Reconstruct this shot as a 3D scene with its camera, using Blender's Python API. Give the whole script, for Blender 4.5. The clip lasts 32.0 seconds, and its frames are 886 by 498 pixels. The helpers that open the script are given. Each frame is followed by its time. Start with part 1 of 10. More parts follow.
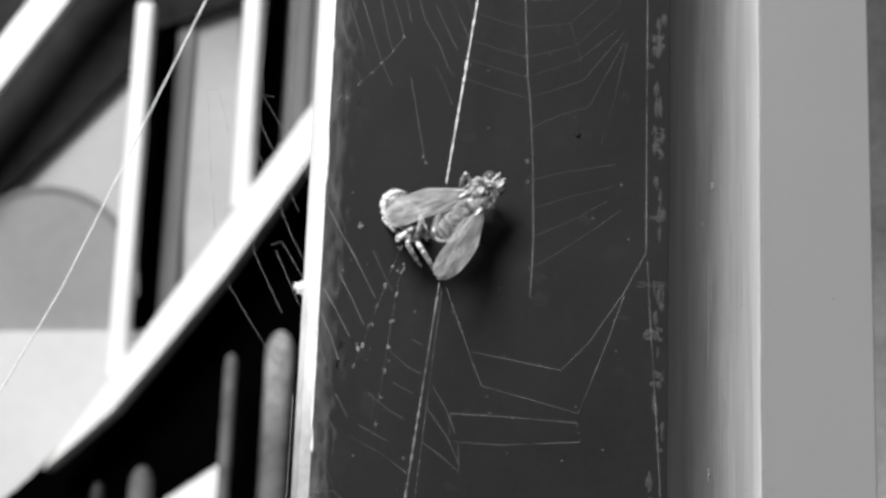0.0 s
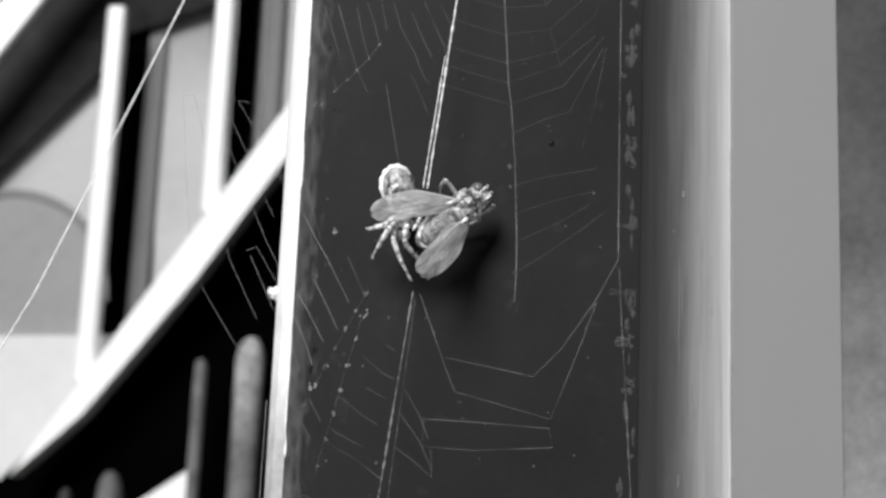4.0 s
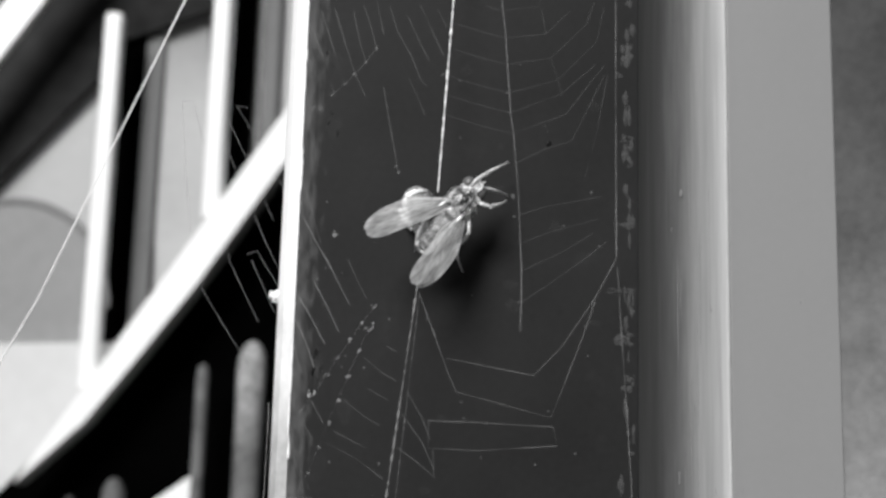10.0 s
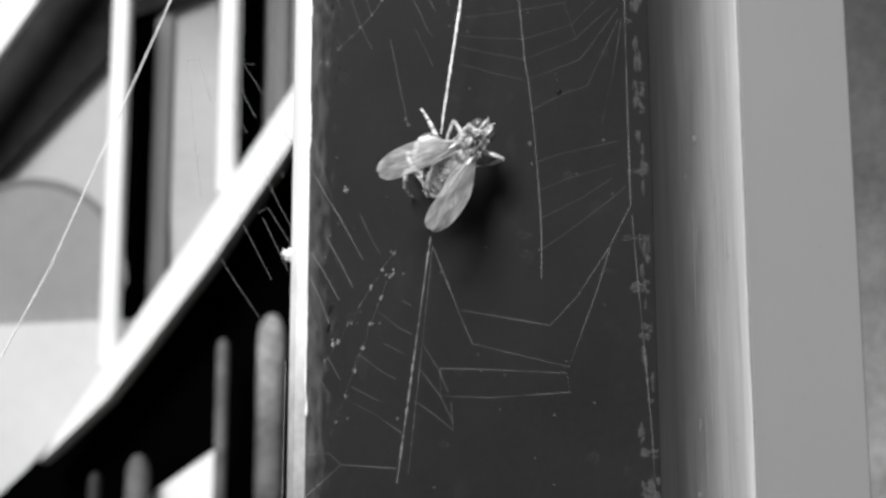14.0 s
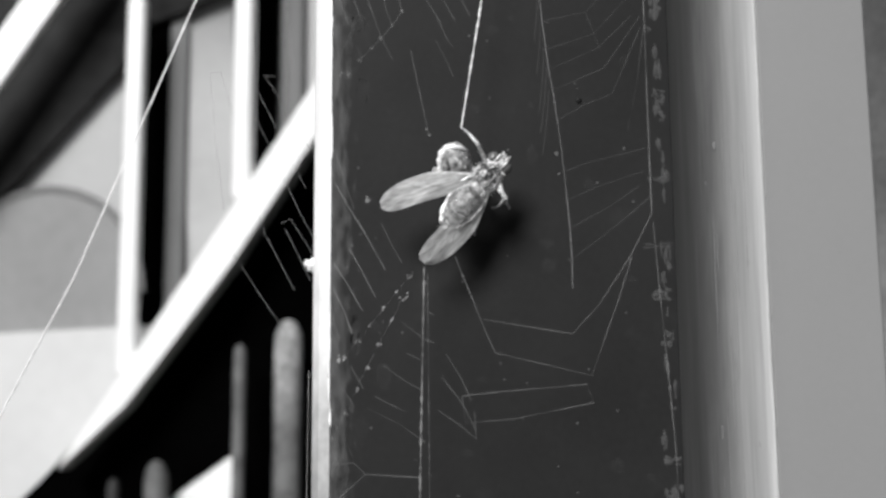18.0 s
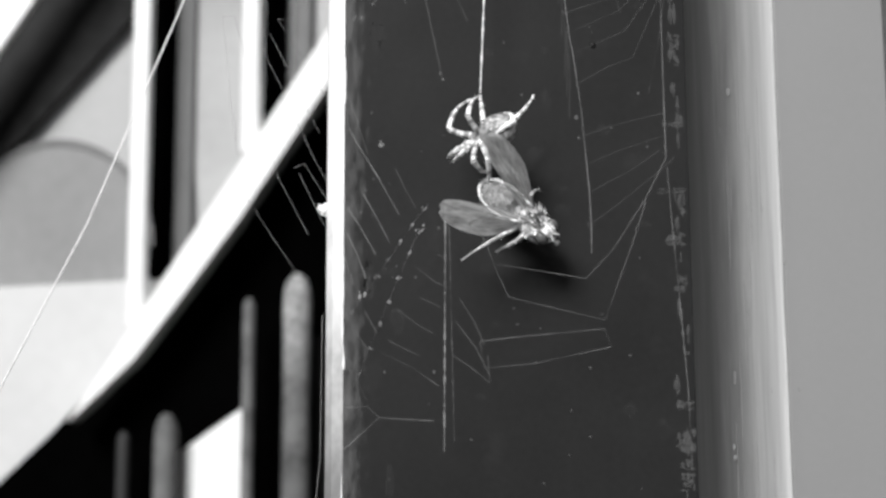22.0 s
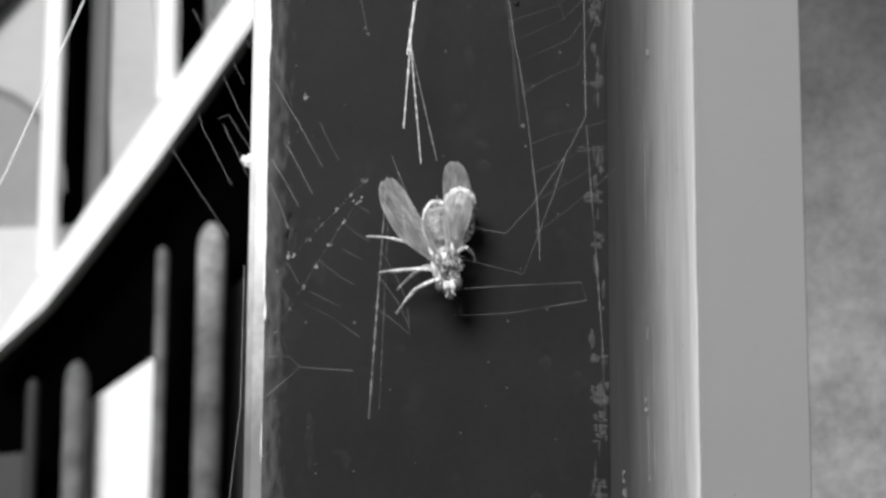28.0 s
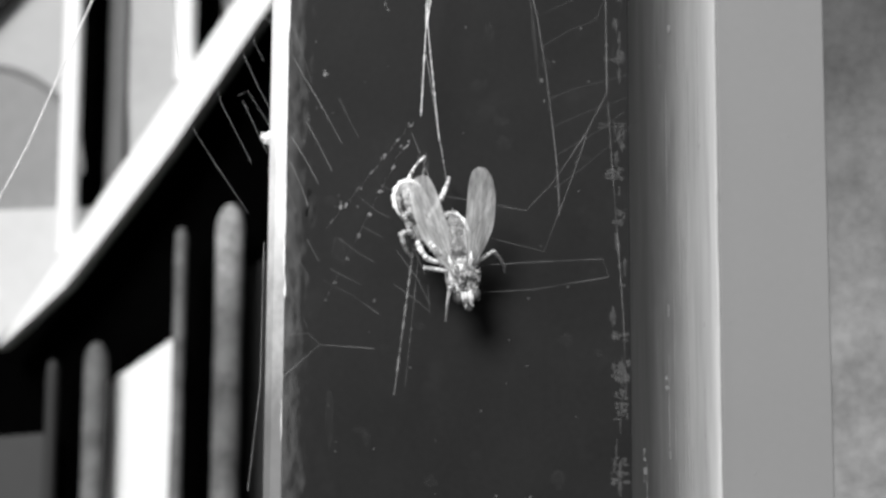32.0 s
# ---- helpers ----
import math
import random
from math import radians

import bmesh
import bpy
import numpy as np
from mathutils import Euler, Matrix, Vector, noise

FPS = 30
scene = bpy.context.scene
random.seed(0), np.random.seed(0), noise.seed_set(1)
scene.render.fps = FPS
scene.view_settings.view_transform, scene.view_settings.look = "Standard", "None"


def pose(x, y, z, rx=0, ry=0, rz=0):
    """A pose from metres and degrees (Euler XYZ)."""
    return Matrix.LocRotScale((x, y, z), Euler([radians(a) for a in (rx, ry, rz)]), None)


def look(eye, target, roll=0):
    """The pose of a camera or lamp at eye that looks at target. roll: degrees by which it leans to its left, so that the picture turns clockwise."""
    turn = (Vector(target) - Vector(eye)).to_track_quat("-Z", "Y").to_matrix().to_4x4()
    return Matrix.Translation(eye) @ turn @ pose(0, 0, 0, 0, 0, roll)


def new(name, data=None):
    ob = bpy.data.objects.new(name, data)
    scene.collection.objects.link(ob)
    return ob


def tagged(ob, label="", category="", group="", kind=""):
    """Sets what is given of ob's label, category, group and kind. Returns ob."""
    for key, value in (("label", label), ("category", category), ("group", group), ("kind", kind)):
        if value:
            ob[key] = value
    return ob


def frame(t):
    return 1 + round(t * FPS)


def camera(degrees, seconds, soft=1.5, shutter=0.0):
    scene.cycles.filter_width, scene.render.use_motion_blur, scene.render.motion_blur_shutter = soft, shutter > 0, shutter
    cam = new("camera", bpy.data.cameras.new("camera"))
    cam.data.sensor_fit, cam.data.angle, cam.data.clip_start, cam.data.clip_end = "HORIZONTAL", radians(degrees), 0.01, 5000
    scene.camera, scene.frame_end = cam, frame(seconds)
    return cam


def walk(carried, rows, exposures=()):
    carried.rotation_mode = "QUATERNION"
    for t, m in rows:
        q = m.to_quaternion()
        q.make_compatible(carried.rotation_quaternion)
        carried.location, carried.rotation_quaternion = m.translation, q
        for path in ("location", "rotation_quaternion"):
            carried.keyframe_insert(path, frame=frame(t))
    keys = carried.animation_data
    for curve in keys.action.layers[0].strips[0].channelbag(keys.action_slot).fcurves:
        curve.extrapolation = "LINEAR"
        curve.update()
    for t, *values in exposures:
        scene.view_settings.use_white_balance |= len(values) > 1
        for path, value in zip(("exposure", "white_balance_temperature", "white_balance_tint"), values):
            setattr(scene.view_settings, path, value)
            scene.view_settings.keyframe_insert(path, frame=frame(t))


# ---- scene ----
MM = 0.001
cam = camera(33.702, 32.0, soft=2.8)
cam.data.dof.use_dof = True
cam.data.dof.focus_distance = 0.084
cam.data.dof.aperture_fstop = 105
walk(cam, [
(0, pose(0.00225, -0.08749, -0.01614, 101.58, -2.16, 0.72)),
    (0.5, pose(0.00232, -0.08769, -0.01648, 101.30, -2.04, 0.56)),
    (1, pose(0.00215, -0.08766, -0.01648, 101.55, -2.09, 0.18)),
    (1.5, pose(0.00211, -0.08777, -0.01643, 101.63, -2.18, 0.05)),
    (2, pose(0.00208, -0.08779, -0.01628, 101.79, -2.18, -0.37)),
    (2.5, pose(0.00200, -0.08780, -0.01632, 101.70, -2.21, -0.22)),
    (3, pose(0.00205, -0.08802, -0.01622, 101.76, -2.24, -0.34)),
    (3.5, pose(0.00208, -0.08806, -0.01624, 101.88, -2.29, -0.47)),
    (5.5, pose(0.00207, -0.08853, -0.01637, 101.89, -2.13, -0.48)),
    (6, pose(0.00220, -0.08875, -0.01612, 101.69, -1.94, -0.62)),
    (6.5, pose(0.00231, -0.08854, -0.01644, 101.60, -1.85, -0.52)),
    (7, pose(0.00193, -0.08836, -0.01616, 101.80, -2.21, -0.49)),
    (7.5, pose(0.00201, -0.08833, -0.01627, 101.67, -2.20, -1.01)),
    (8, pose(0.00206, -0.08849, -0.01639, 101.66, -2.16, -1.19)),
    (8.5, pose(0.00204, -0.08851, -0.01647, 101.61, -2.10, -1.03)),
    (9, pose(0.00203, -0.08846, -0.01631, 101.76, -2.02, -1.09)),
    (9.5, pose(0.00213, -0.08852, -0.01636, 101.61, -2.02, -0.71)),
    (10, pose(0.00215, -0.08869, -0.01645, 101.96, -1.50, -0.29)),
    (10.5, pose(0.00207, -0.08851, -0.01638, 101.89, -0.83, 0.08)),
    (11, pose(0.00203, -0.08856, -0.01650, 101.77, -0.86, -0.04)),
    (11.5, pose(0.00204, -0.08808, -0.01661, 101.80, -0.83, -0.22)),
    (12, pose(0.00230, -0.08817, -0.01657, 101.54, -0.40, -0.18)),
    (12.5, pose(0.00227, -0.08843, -0.01682, 101.31, -0.31, 0.07)),
    (13, pose(0.00226, -0.08806, -0.01671, 100.94, -0.34, 0.19)),
    (13.5, pose(0.00229, -0.08783, -0.01728, 100.79, -0.23, 0.52)),
    (15.5, pose(0.00247, -0.08777, -0.01703, 100.58, 1.00, 0.47)),
    (16, pose(0.00202, -0.08764, -0.01696, 100.96, 0.59, 0.68)),
    (16.5, pose(0.00221, -0.08779, -0.01711, 100.82, 1.02, 0.37)),
    (17, pose(0.00206, -0.08774, -0.01709, 100.68, 0.84, 1.03)),
    (17.5, pose(0.00183, -0.08755, -0.01688, 101.09, 0.48, 1.61)),
    (18, pose(0.00198, -0.08819, -0.01699, 100.87, 0.43, 1.36)),
    (18.5, pose(0.00207, -0.08784, -0.01722, 100.20, 0.50, 1.27)),
    (19, pose(0.00192, -0.08792, -0.01752, 100.15, -0.28, 1.26)),
    (19.5, pose(0.00190, -0.08814, -0.01723, 100.00, 0.29, 1.45)),
    (20, pose(0.00150, -0.08790, -0.01731, 100.23, 0.10, 1.95)),
    (20.5, pose(0.00166, -0.08830, -0.01749, 99.70, 0.01, 1.24)),
    (21, pose(0.00165, -0.08863, -0.01747, 99.18, 0.08, 0.98)),
    (21.5, pose(0.00168, -0.08841, -0.01763, 98.80, 0.21, 1.20)),
    (22, pose(0.00167, -0.08810, -0.01758, 99.10, 0.28, 1.67)),
    (22.5, pose(0.00168, -0.08843, -0.01755, 99.57, 0.09, 1.34)),
    (23, pose(0.00180, -0.08848, -0.01808, 98.96, -0.40, 0.72)),
    (23.5, pose(0.00185, -0.08876, -0.01771, 98.49, 0.20, -0.46)),
    (24, pose(0.00191, -0.08938, -0.01778, 98.19, 0.12, -1.08)),
    (24.5, pose(0.00152, -0.09026, -0.01776, 98.87, -0.04, -1.16)),
    (25, pose(0.00150, -0.09001, -0.01777, 98.90, -0.13, -1.37)),
    (25.5, pose(0.00158, -0.08992, -0.01774, 98.22, -0.17, -1.95)),
    (27.5, pose(0.00150, -0.08883, -0.01774, 97.37, -0.55, -1.79)),
    (28, pose(0.00132, -0.08945, -0.01773, 97.24, -0.24, -1.74)),
    (28.5, pose(0.00152, -0.08872, -0.01773, 96.73, -0.43, -1.54)),
    (29, pose(0.00146, -0.08903, -0.01766, 96.74, -0.59, -2.44)),
    (29.5, pose(0.00151, -0.08880, -0.01800, 96.49, -0.35, -2.16)),
    (30, pose(0.00166, -0.08876, -0.01818, 95.97, -0.19, -1.97)),
    (30.5, pose(0.00129, -0.08878, -0.01769, 96.60, -0.54, -1.88)),
    (31, pose(0.00136, -0.08894, -0.01809, 96.57, -0.33, -1.75)),
    (31.5, pose(0.00128, -0.08885, -0.01788, 96.60, -0.48, -1.51)),
    (32, pose(0.00119, -0.08901, -0.01791, 96.50, -0.30, -1.04)),
], exposures=[(0, 0.1), (7, 0.03), (9, 0.02), (12, 0.05), (18, 0.09), (23, 0.2), (28, 0.14), (32, 0.12)])

# ---- daylight: veiled sun from the upper left, behind the camera ----
world = bpy.data.worlds.new("sky")
scene.world = world
world.use_nodes = True
wn, wl = world.node_tree.nodes, world.node_tree.links
sky = wn.new("ShaderNodeTexSky")
sky.sky_type, sky.sun_disc = "NISHITA", False
SUN_WAY = Vector((1.6, 4.0, -2.6)).normalized()
sky.sun_elevation = math.asin(-SUN_WAY.z)
sky.sun_rotation = math.atan2(-SUN_WAY.x, -SUN_WAY.y)
grey = wn.new("ShaderNodeRGBToBW")
wl.new(sky.outputs[0], grey.inputs[0])
wl.new(grey.outputs[0], wn["Background"].inputs["Color"])
wn["Background"].inputs["Strength"].default_value = 0.015
sun = new("sun", bpy.data.lights.new("sun", "SUN"))
sun.data.energy, sun.data.angle = 4.9, radians(24)
sun.matrix_world = look((-1, -3, 3), Vector((-1, -3, 3)) + SUN_WAY)


# ---- materials ----
def surface(name, base, rough=0.5, metal=0.0, vary=0.25, size=400.0, fine=4000.0, bump=0.15, stretch=(1, 1, 1), spec=0.5, spots=0.0, harsh=0.0):
    m = bpy.data.materials.new(name)
    m.use_nodes = True
    n, l = m.node_tree.nodes, m.node_tree.links
    p = n["Principled BSDF"]
    p.inputs["Roughness"].default_value, p.inputs["Metallic"].default_value = rough, metal
    p.inputs["Specular IOR Level"].default_value = spec
    co, mp = n.new("ShaderNodeTexCoord"), n.new("ShaderNodeMapping")
    mp.inputs["Scale"].default_value = stretch
    l.new(co.outputs["Object"], mp.inputs[0])
    a, b = n.new("ShaderNodeTexNoise"), n.new("ShaderNodeTexNoise")
    a.inputs["Scale"].default_value, b.inputs["Scale"].default_value = size, fine
    a.inputs["Detail"].default_value = 6
    for q in (a, b):
        l.new(mp.outputs[0], q.inputs["Vector"])
    mix = n.new("ShaderNodeMath")
    mix.operation = "MULTIPLY_ADD"
    l.new(b.outputs[0], mix.inputs[0])
    mix.inputs[1].default_value = 0.45
    l.new(a.outputs[0], mix.inputs[2])
    r = n.new("ShaderNodeMapRange")
    r.inputs[1].default_value, r.inputs[2].default_value = 0.35 + harsh, 1.1 - harsh
    r.inputs[3].default_value, r.inputs[4].default_value = base * (1 - vary), base * (1 + vary)
    l.new(mix.outputs[0], r.inputs[0])
    out = r.outputs[0]
    if spots:
        v = n.new("ShaderNodeTexNoise")
        v.inputs["Scale"].default_value, v.inputs["Detail"].default_value = size * 2.3, 3
        l.new(mp.outputs[0], v.inputs["Vector"])
        s = n.new("ShaderNodeMapRange")
        s.inputs[1].default_value, s.inputs[2].default_value = 0.62, 0.72
        s.inputs[3].default_value, s.inputs[4].default_value = 0.0, spots
        l.new(v.outputs[0], s.inputs[0])
        add = n.new("ShaderNodeMath")
        l.new(out, add.inputs[0])
        l.new(s.outputs[0], add.inputs[1])
        add.use_clamp = True
        out = add.outputs[0]
    l.new(out, p.inputs["Base Color"])
    if bump:
        u = n.new("ShaderNodeBump")
        u.inputs["Strength"].default_value, u.inputs["Distance"].default_value = bump, 0.3 / fine
        l.new(mix.outputs[0], u.inputs["Height"])
        l.new(u.outputs[0], p.inputs["Normal"])
    return m


def see_through(m, share, glow=0.35, uneven=0.0, size=900.0, stretch=(1, 1, 1), thin=0.0, ends=(-0.0005, -0.005)):
    """Lets a share of the light pass straight, and some scatter through; a film grows thinner along x between its ends."""
    n, l = m.node_tree.nodes, m.node_tree.links
    p, o = n["Principled BSDF"], n["Material Output"]
    t, s, f, g = n.new("ShaderNodeBsdfTransparent"), n.new("ShaderNodeMixShader"), n.new("ShaderNodeBsdfTranslucent"), n.new("ShaderNodeMixShader")
    f.inputs[0].default_value = (0.8, 0.8, 0.8, 1)
    g.inputs[0].default_value, s.inputs[0].default_value = glow, share
    l.new(p.outputs[0], g.inputs[1])
    l.new(f.outputs[0], g.inputs[2])
    l.new(g.outputs[0], s.inputs[1])
    l.new(t.outputs[0], s.inputs[2])
    l.new(s.outputs[0], o.inputs[0])
    if uneven:
        c, w, q, r = n.new("ShaderNodeTexCoord"), n.new("ShaderNodeMapping"), n.new("ShaderNodeTexNoise"), n.new("ShaderNodeMapRange")
        w.inputs["Scale"].default_value = stretch
        q.inputs["Scale"].default_value, q.inputs["Detail"].default_value = size, 5
        r.inputs[1].default_value, r.inputs[2].default_value = 0.3, 0.7
        r.inputs[3].default_value, r.inputs[4].default_value = max(0.0, share - uneven), min(1.0, share + uneven)
        l.new(c.outputs["Object"], w.inputs[0])
        l.new(w.outputs[0], q.inputs["Vector"])
        l.new(q.outputs[0], r.inputs[0])
        l.new(r.outputs[0], s.inputs[0])
    if thin:
        x, h, d = n.new("ShaderNodeSeparateXYZ"), n.new("ShaderNodeMapRange"), n.new("ShaderNodeMath")
        l.new(c.outputs["Object"], x.inputs[0])
        l.new(x.outputs[0], h.inputs[0])
        h.inputs[1].default_value, h.inputs[2].default_value = ends
        h.inputs[3].default_value, h.inputs[4].default_value = 0.0, thin
        l.new(h.outputs[0], d.inputs[0])
        l.new(r.outputs[0], d.inputs[1])
        d.use_clamp = True
        l.new(d.outputs[0], s.inputs[0])
    return m


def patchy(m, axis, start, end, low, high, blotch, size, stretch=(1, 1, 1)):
    """A second tone that takes over along an axis in blotches."""
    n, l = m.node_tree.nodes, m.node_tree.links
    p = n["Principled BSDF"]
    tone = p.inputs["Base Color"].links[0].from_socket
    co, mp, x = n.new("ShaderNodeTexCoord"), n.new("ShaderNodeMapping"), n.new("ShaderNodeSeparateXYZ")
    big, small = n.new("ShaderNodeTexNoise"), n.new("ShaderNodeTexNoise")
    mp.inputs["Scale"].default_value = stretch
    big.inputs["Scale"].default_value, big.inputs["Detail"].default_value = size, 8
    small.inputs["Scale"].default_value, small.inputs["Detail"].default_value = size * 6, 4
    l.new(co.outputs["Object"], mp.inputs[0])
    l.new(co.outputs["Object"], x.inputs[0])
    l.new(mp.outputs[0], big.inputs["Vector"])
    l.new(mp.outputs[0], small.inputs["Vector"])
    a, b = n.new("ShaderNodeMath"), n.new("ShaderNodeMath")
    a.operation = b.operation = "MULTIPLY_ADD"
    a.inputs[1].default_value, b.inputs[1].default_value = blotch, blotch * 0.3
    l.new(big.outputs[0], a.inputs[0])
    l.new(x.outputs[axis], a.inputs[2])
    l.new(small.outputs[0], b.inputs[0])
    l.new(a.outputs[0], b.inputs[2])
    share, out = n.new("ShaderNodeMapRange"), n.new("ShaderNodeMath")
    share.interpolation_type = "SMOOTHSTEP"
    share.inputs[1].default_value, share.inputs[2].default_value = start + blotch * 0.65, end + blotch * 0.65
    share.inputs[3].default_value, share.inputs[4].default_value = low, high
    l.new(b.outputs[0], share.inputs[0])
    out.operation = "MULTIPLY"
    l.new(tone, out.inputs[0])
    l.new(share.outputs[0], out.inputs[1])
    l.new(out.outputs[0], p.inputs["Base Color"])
    return m


DARK_PAINT = surface("dark_paint", 0.0145, 0.5, vary=0.3, size=130, fine=2500, bump=0.06, spec=0.08, spots=0.003)
# strip paint, darker in blotches towards the foot
EDGE_PAINT = patchy(surface("edge_paint", 0.82, 0.5, vary=0.1, size=250, fine=2200, bump=0.3), 2, -0.024, 0.004, 0.2, 1.0, 0.022, 330, (1, 1, 0.7))
# scuffed dark paint, and the hollow's shade put into the same tone
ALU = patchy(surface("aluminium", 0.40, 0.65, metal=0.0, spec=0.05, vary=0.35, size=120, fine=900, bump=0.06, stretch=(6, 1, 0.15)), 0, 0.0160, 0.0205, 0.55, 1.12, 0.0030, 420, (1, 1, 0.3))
GREY_PAINT = surface("grey_paint", 0.195, 0.5, vary=0.05, size=80, fine=1800, bump=0.05)
# light falling off up the wall is put into this colour
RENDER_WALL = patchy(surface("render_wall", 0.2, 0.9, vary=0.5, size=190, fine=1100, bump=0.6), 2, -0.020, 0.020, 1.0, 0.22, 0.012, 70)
# paler tone that paints the highlight along the bead's lip
LIP = surface("lip_highlight", 0.42, 0.5, vary=0.4, size=300, fine=2000, bump=0.3, stretch=(1, 1, 0.3))
LIME = surface("lime", 0.3, 0.8, vary=0.4, size=600, fine=3000, bump=0.5)
SEAL = see_through(surface("sealant", 0.075, 0.8, vary=0.7, size=900, fine=3000, bump=0.5), 0.5, 0.0, 0.4, 700.0)
HAZE = see_through(surface("dust_haze", 0.1, 0.9, vary=0.6, size=900, fine=4000, bump=0.2), 0.95, 0.0, 0.05, 900.0)
EDGE_GLOW = see_through(surface("edge_glow", 0.6, 0.9, vary=0.5, size=500, fine=5000, bump=0.0), 0.95, 0.0, 0.03, 2200.0, (1, 1, 0.3), 0.075, (-0.0069, -0.0050))
DUST = surface("dust", 0.07, 0.9, vary=0.5, size=900, fine=5000)
WHITE = surface("white_paint", 0.72, 0.4, vary=0.06, size=9, fine=60)
PLINTH = surface("plinth_paint", 0.5, 0.6, vary=0.1, size=7, fine=70)
PALE = surface("pale_wall", 0.37, 0.8, vary=0.1, size=5, fine=80)
MULLION = surface("mullion_paint", 0.12, 0.7, vary=0.15, size=9, fine=80)
# panel tone grows darker towards the top
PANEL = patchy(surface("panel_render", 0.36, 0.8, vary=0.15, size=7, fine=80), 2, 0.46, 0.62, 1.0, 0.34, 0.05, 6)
MID = surface("mid_wall", 0.23, 0.8, vary=0.15, size=5, fine=80)
# near black: the shade below the stair is put into this colour
DEEP = surface("near_black", 0.0008, 0.9, vary=0.6, size=5, fine=60, spec=0.0)
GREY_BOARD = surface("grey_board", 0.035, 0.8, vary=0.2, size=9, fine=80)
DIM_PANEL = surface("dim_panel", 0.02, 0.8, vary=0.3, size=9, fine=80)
ARCH_RIM = surface("arch_rim", 0.17, 0.7, vary=0.2, size=9, fine=80)
DARKTRIM = surface("dark_trim", 0.012, 0.7, vary=0.2, size=9, fine=80)
# dark tone that carries the shade over the wall and at the eave
DUSK = surface("shade_dark", 0.02, 0.8, vary=0.9, size=6, fine=40, spec=0.1)
# wide post's tone, paler in blotches towards the top
WEATHERED_PALE = patchy(surface("weathered_pale", 0.2, 0.8, vary=0.85, size=28, harsh=0.15, fine=300, stretch=(0.6, 1, 0.7)), 2, 0.06, 0.18, 0.5, 1.9, 0.07, 24)
WEATHERED = surface("weathered_wood", 0.10, 0.8, vary=0.9, size=60, fine=400, stretch=(0.6, 1, 0.8))
EARTH = surface("ground_gravel", 0.12, 0.9, vary=0.4, size=6, fine=70)
SILK = surface("silk", 0.75, 0.35, vary=0.3, size=2000, fine=9000, bump=0)
FINE_SILK = see_through(surface("fine_silk", 0.5, 0.4, vary=0.3, size=900, fine=9000, bump=0), 0.78, 0.35, 0.2, 300.0)
FRAYED_SILK = see_through(surface("frayed_silk", 0.6, 0.4, vary=0.3, size=900, fine=9000, bump=0), 0.62, 0.35, 0.3, 160.0)
FAINT_SILK = see_through(surface("faint_silk", 0.42, 0.5, vary=0.4, size=700, fine=9000, bump=0), 0.9, 0.35, 0.1, 300.0)
SIDE_SILK = see_through(surface("side_silk", 0.45, 0.5, vary=0.4, size=700, fine=9000, bump=0), 0.84, 0.35, 0.08, 300.0)
RUNG_SILK = see_through(surface("rung_silk", 0.45, 0.4, vary=0.5, size=500, fine=9000, bump=0), 0.935, 0.35, 0.06, 300.0)
FLY_SKIN = surface("fly_skin", 0.5, 0.32, vary=0.95, size=1700, fine=7000, bump=1.0, spots=0.45, stretch=(0.5, 1, 1), harsh=0.24)
FLY_STRIPE = surface("fly_stripe", 0.17, 0.45, vary=0.7, size=1200, fine=6000, bump=0.3)
FLY_EYE = surface("fly_eye", 0.11, 0.25, vary=0.3, size=2500, fine=14000, bump=0.5)
FLY_LEG = surface("fly_leg", 0.55, 0.3, vary=0.9, size=3000, fine=8000, bump=0.3)
MARGIN = surface("belly_margin", 0.72, 0.35, vary=0.7, size=2400, fine=6000, bump=0.6, harsh=0.2)
GUT = surface("gut", 0.07, 0.5, vary=0.9, size=2200, fine=5000, spots=0.2)
VEIN = surface("vein", 0.24, 0.4, vary=0.4, size=1500, fine=8000, bump=0)
BELLY = see_through(surface("fly_belly", 0.62, 0.3, vary=0.9, size=1800, fine=8000, bump=1.0, harsh=0.2), 0.6, 0.3, 0.36, 1700.0)
WING = see_through(surface("wing_membrane", 0.95, 0.38, vary=0.5, size=2800, fine=9000, bump=0.8, stretch=(0.2, 1, 1), harsh=0.1), 0.1, 0.45, 0.25, 4200.0, (0.2, 1, 1), 0.36)
SPIDER_PALE = surface("spider_pale", 0.85, 0.5, vary=0.5, size=2800, fine=6000, bump=0.4)
SPIDER_DARK = surface("spider_dark", 0.03, 0.4, vary=0.8, size=2800, fine=6000, bump=0.4, spots=0.25)
LEG_BAND = surface("leg_band", 0.34, 0.45, vary=0.5, size=2800, fine=6000)
SPIDER_SKIN = surface("spider_skin", 0.26, 0.3, vary=0.95, size=2800, fine=4000, bump=1.0, spots=0.8, harsh=0.15)
SPIDER_LEG = surface("spider_leg", 0.88, 0.3, vary=0.9, size=2800, fine=7000, bump=0.3, stretch=(2, 1, 1))


# ---- mesh helpers (millimetres in, metres out) ----
def link(name, bm, mat, parent=None, label="", smooth=True, at=None):
    me = bpy.data.meshes.new(name)
    bmesh.ops.scale(bm, vec=(MM, MM, MM), verts=bm.verts)
    bm.normal_update()
    bm.to_mesh(me)
    bm.free()
    me.materials.append(mat)
    if smooth:
        for f in me.polygons:
            f.use_smooth = True
        me.set_sharp_from_angle(angle=radians(50))
    ob = new(name, me)
    if at is not None:
        ob.matrix_basis = at
    if parent:
        ob.parent = parent
    if label:
        ob["label"] = label
    return ob


part = link


def empty(name, at=None, **tags):
    ob = new(name)
    ob.empty_display_size = 0.002
    if at is not None:
        ob.matrix_basis = at
    return tagged(ob, **tags)


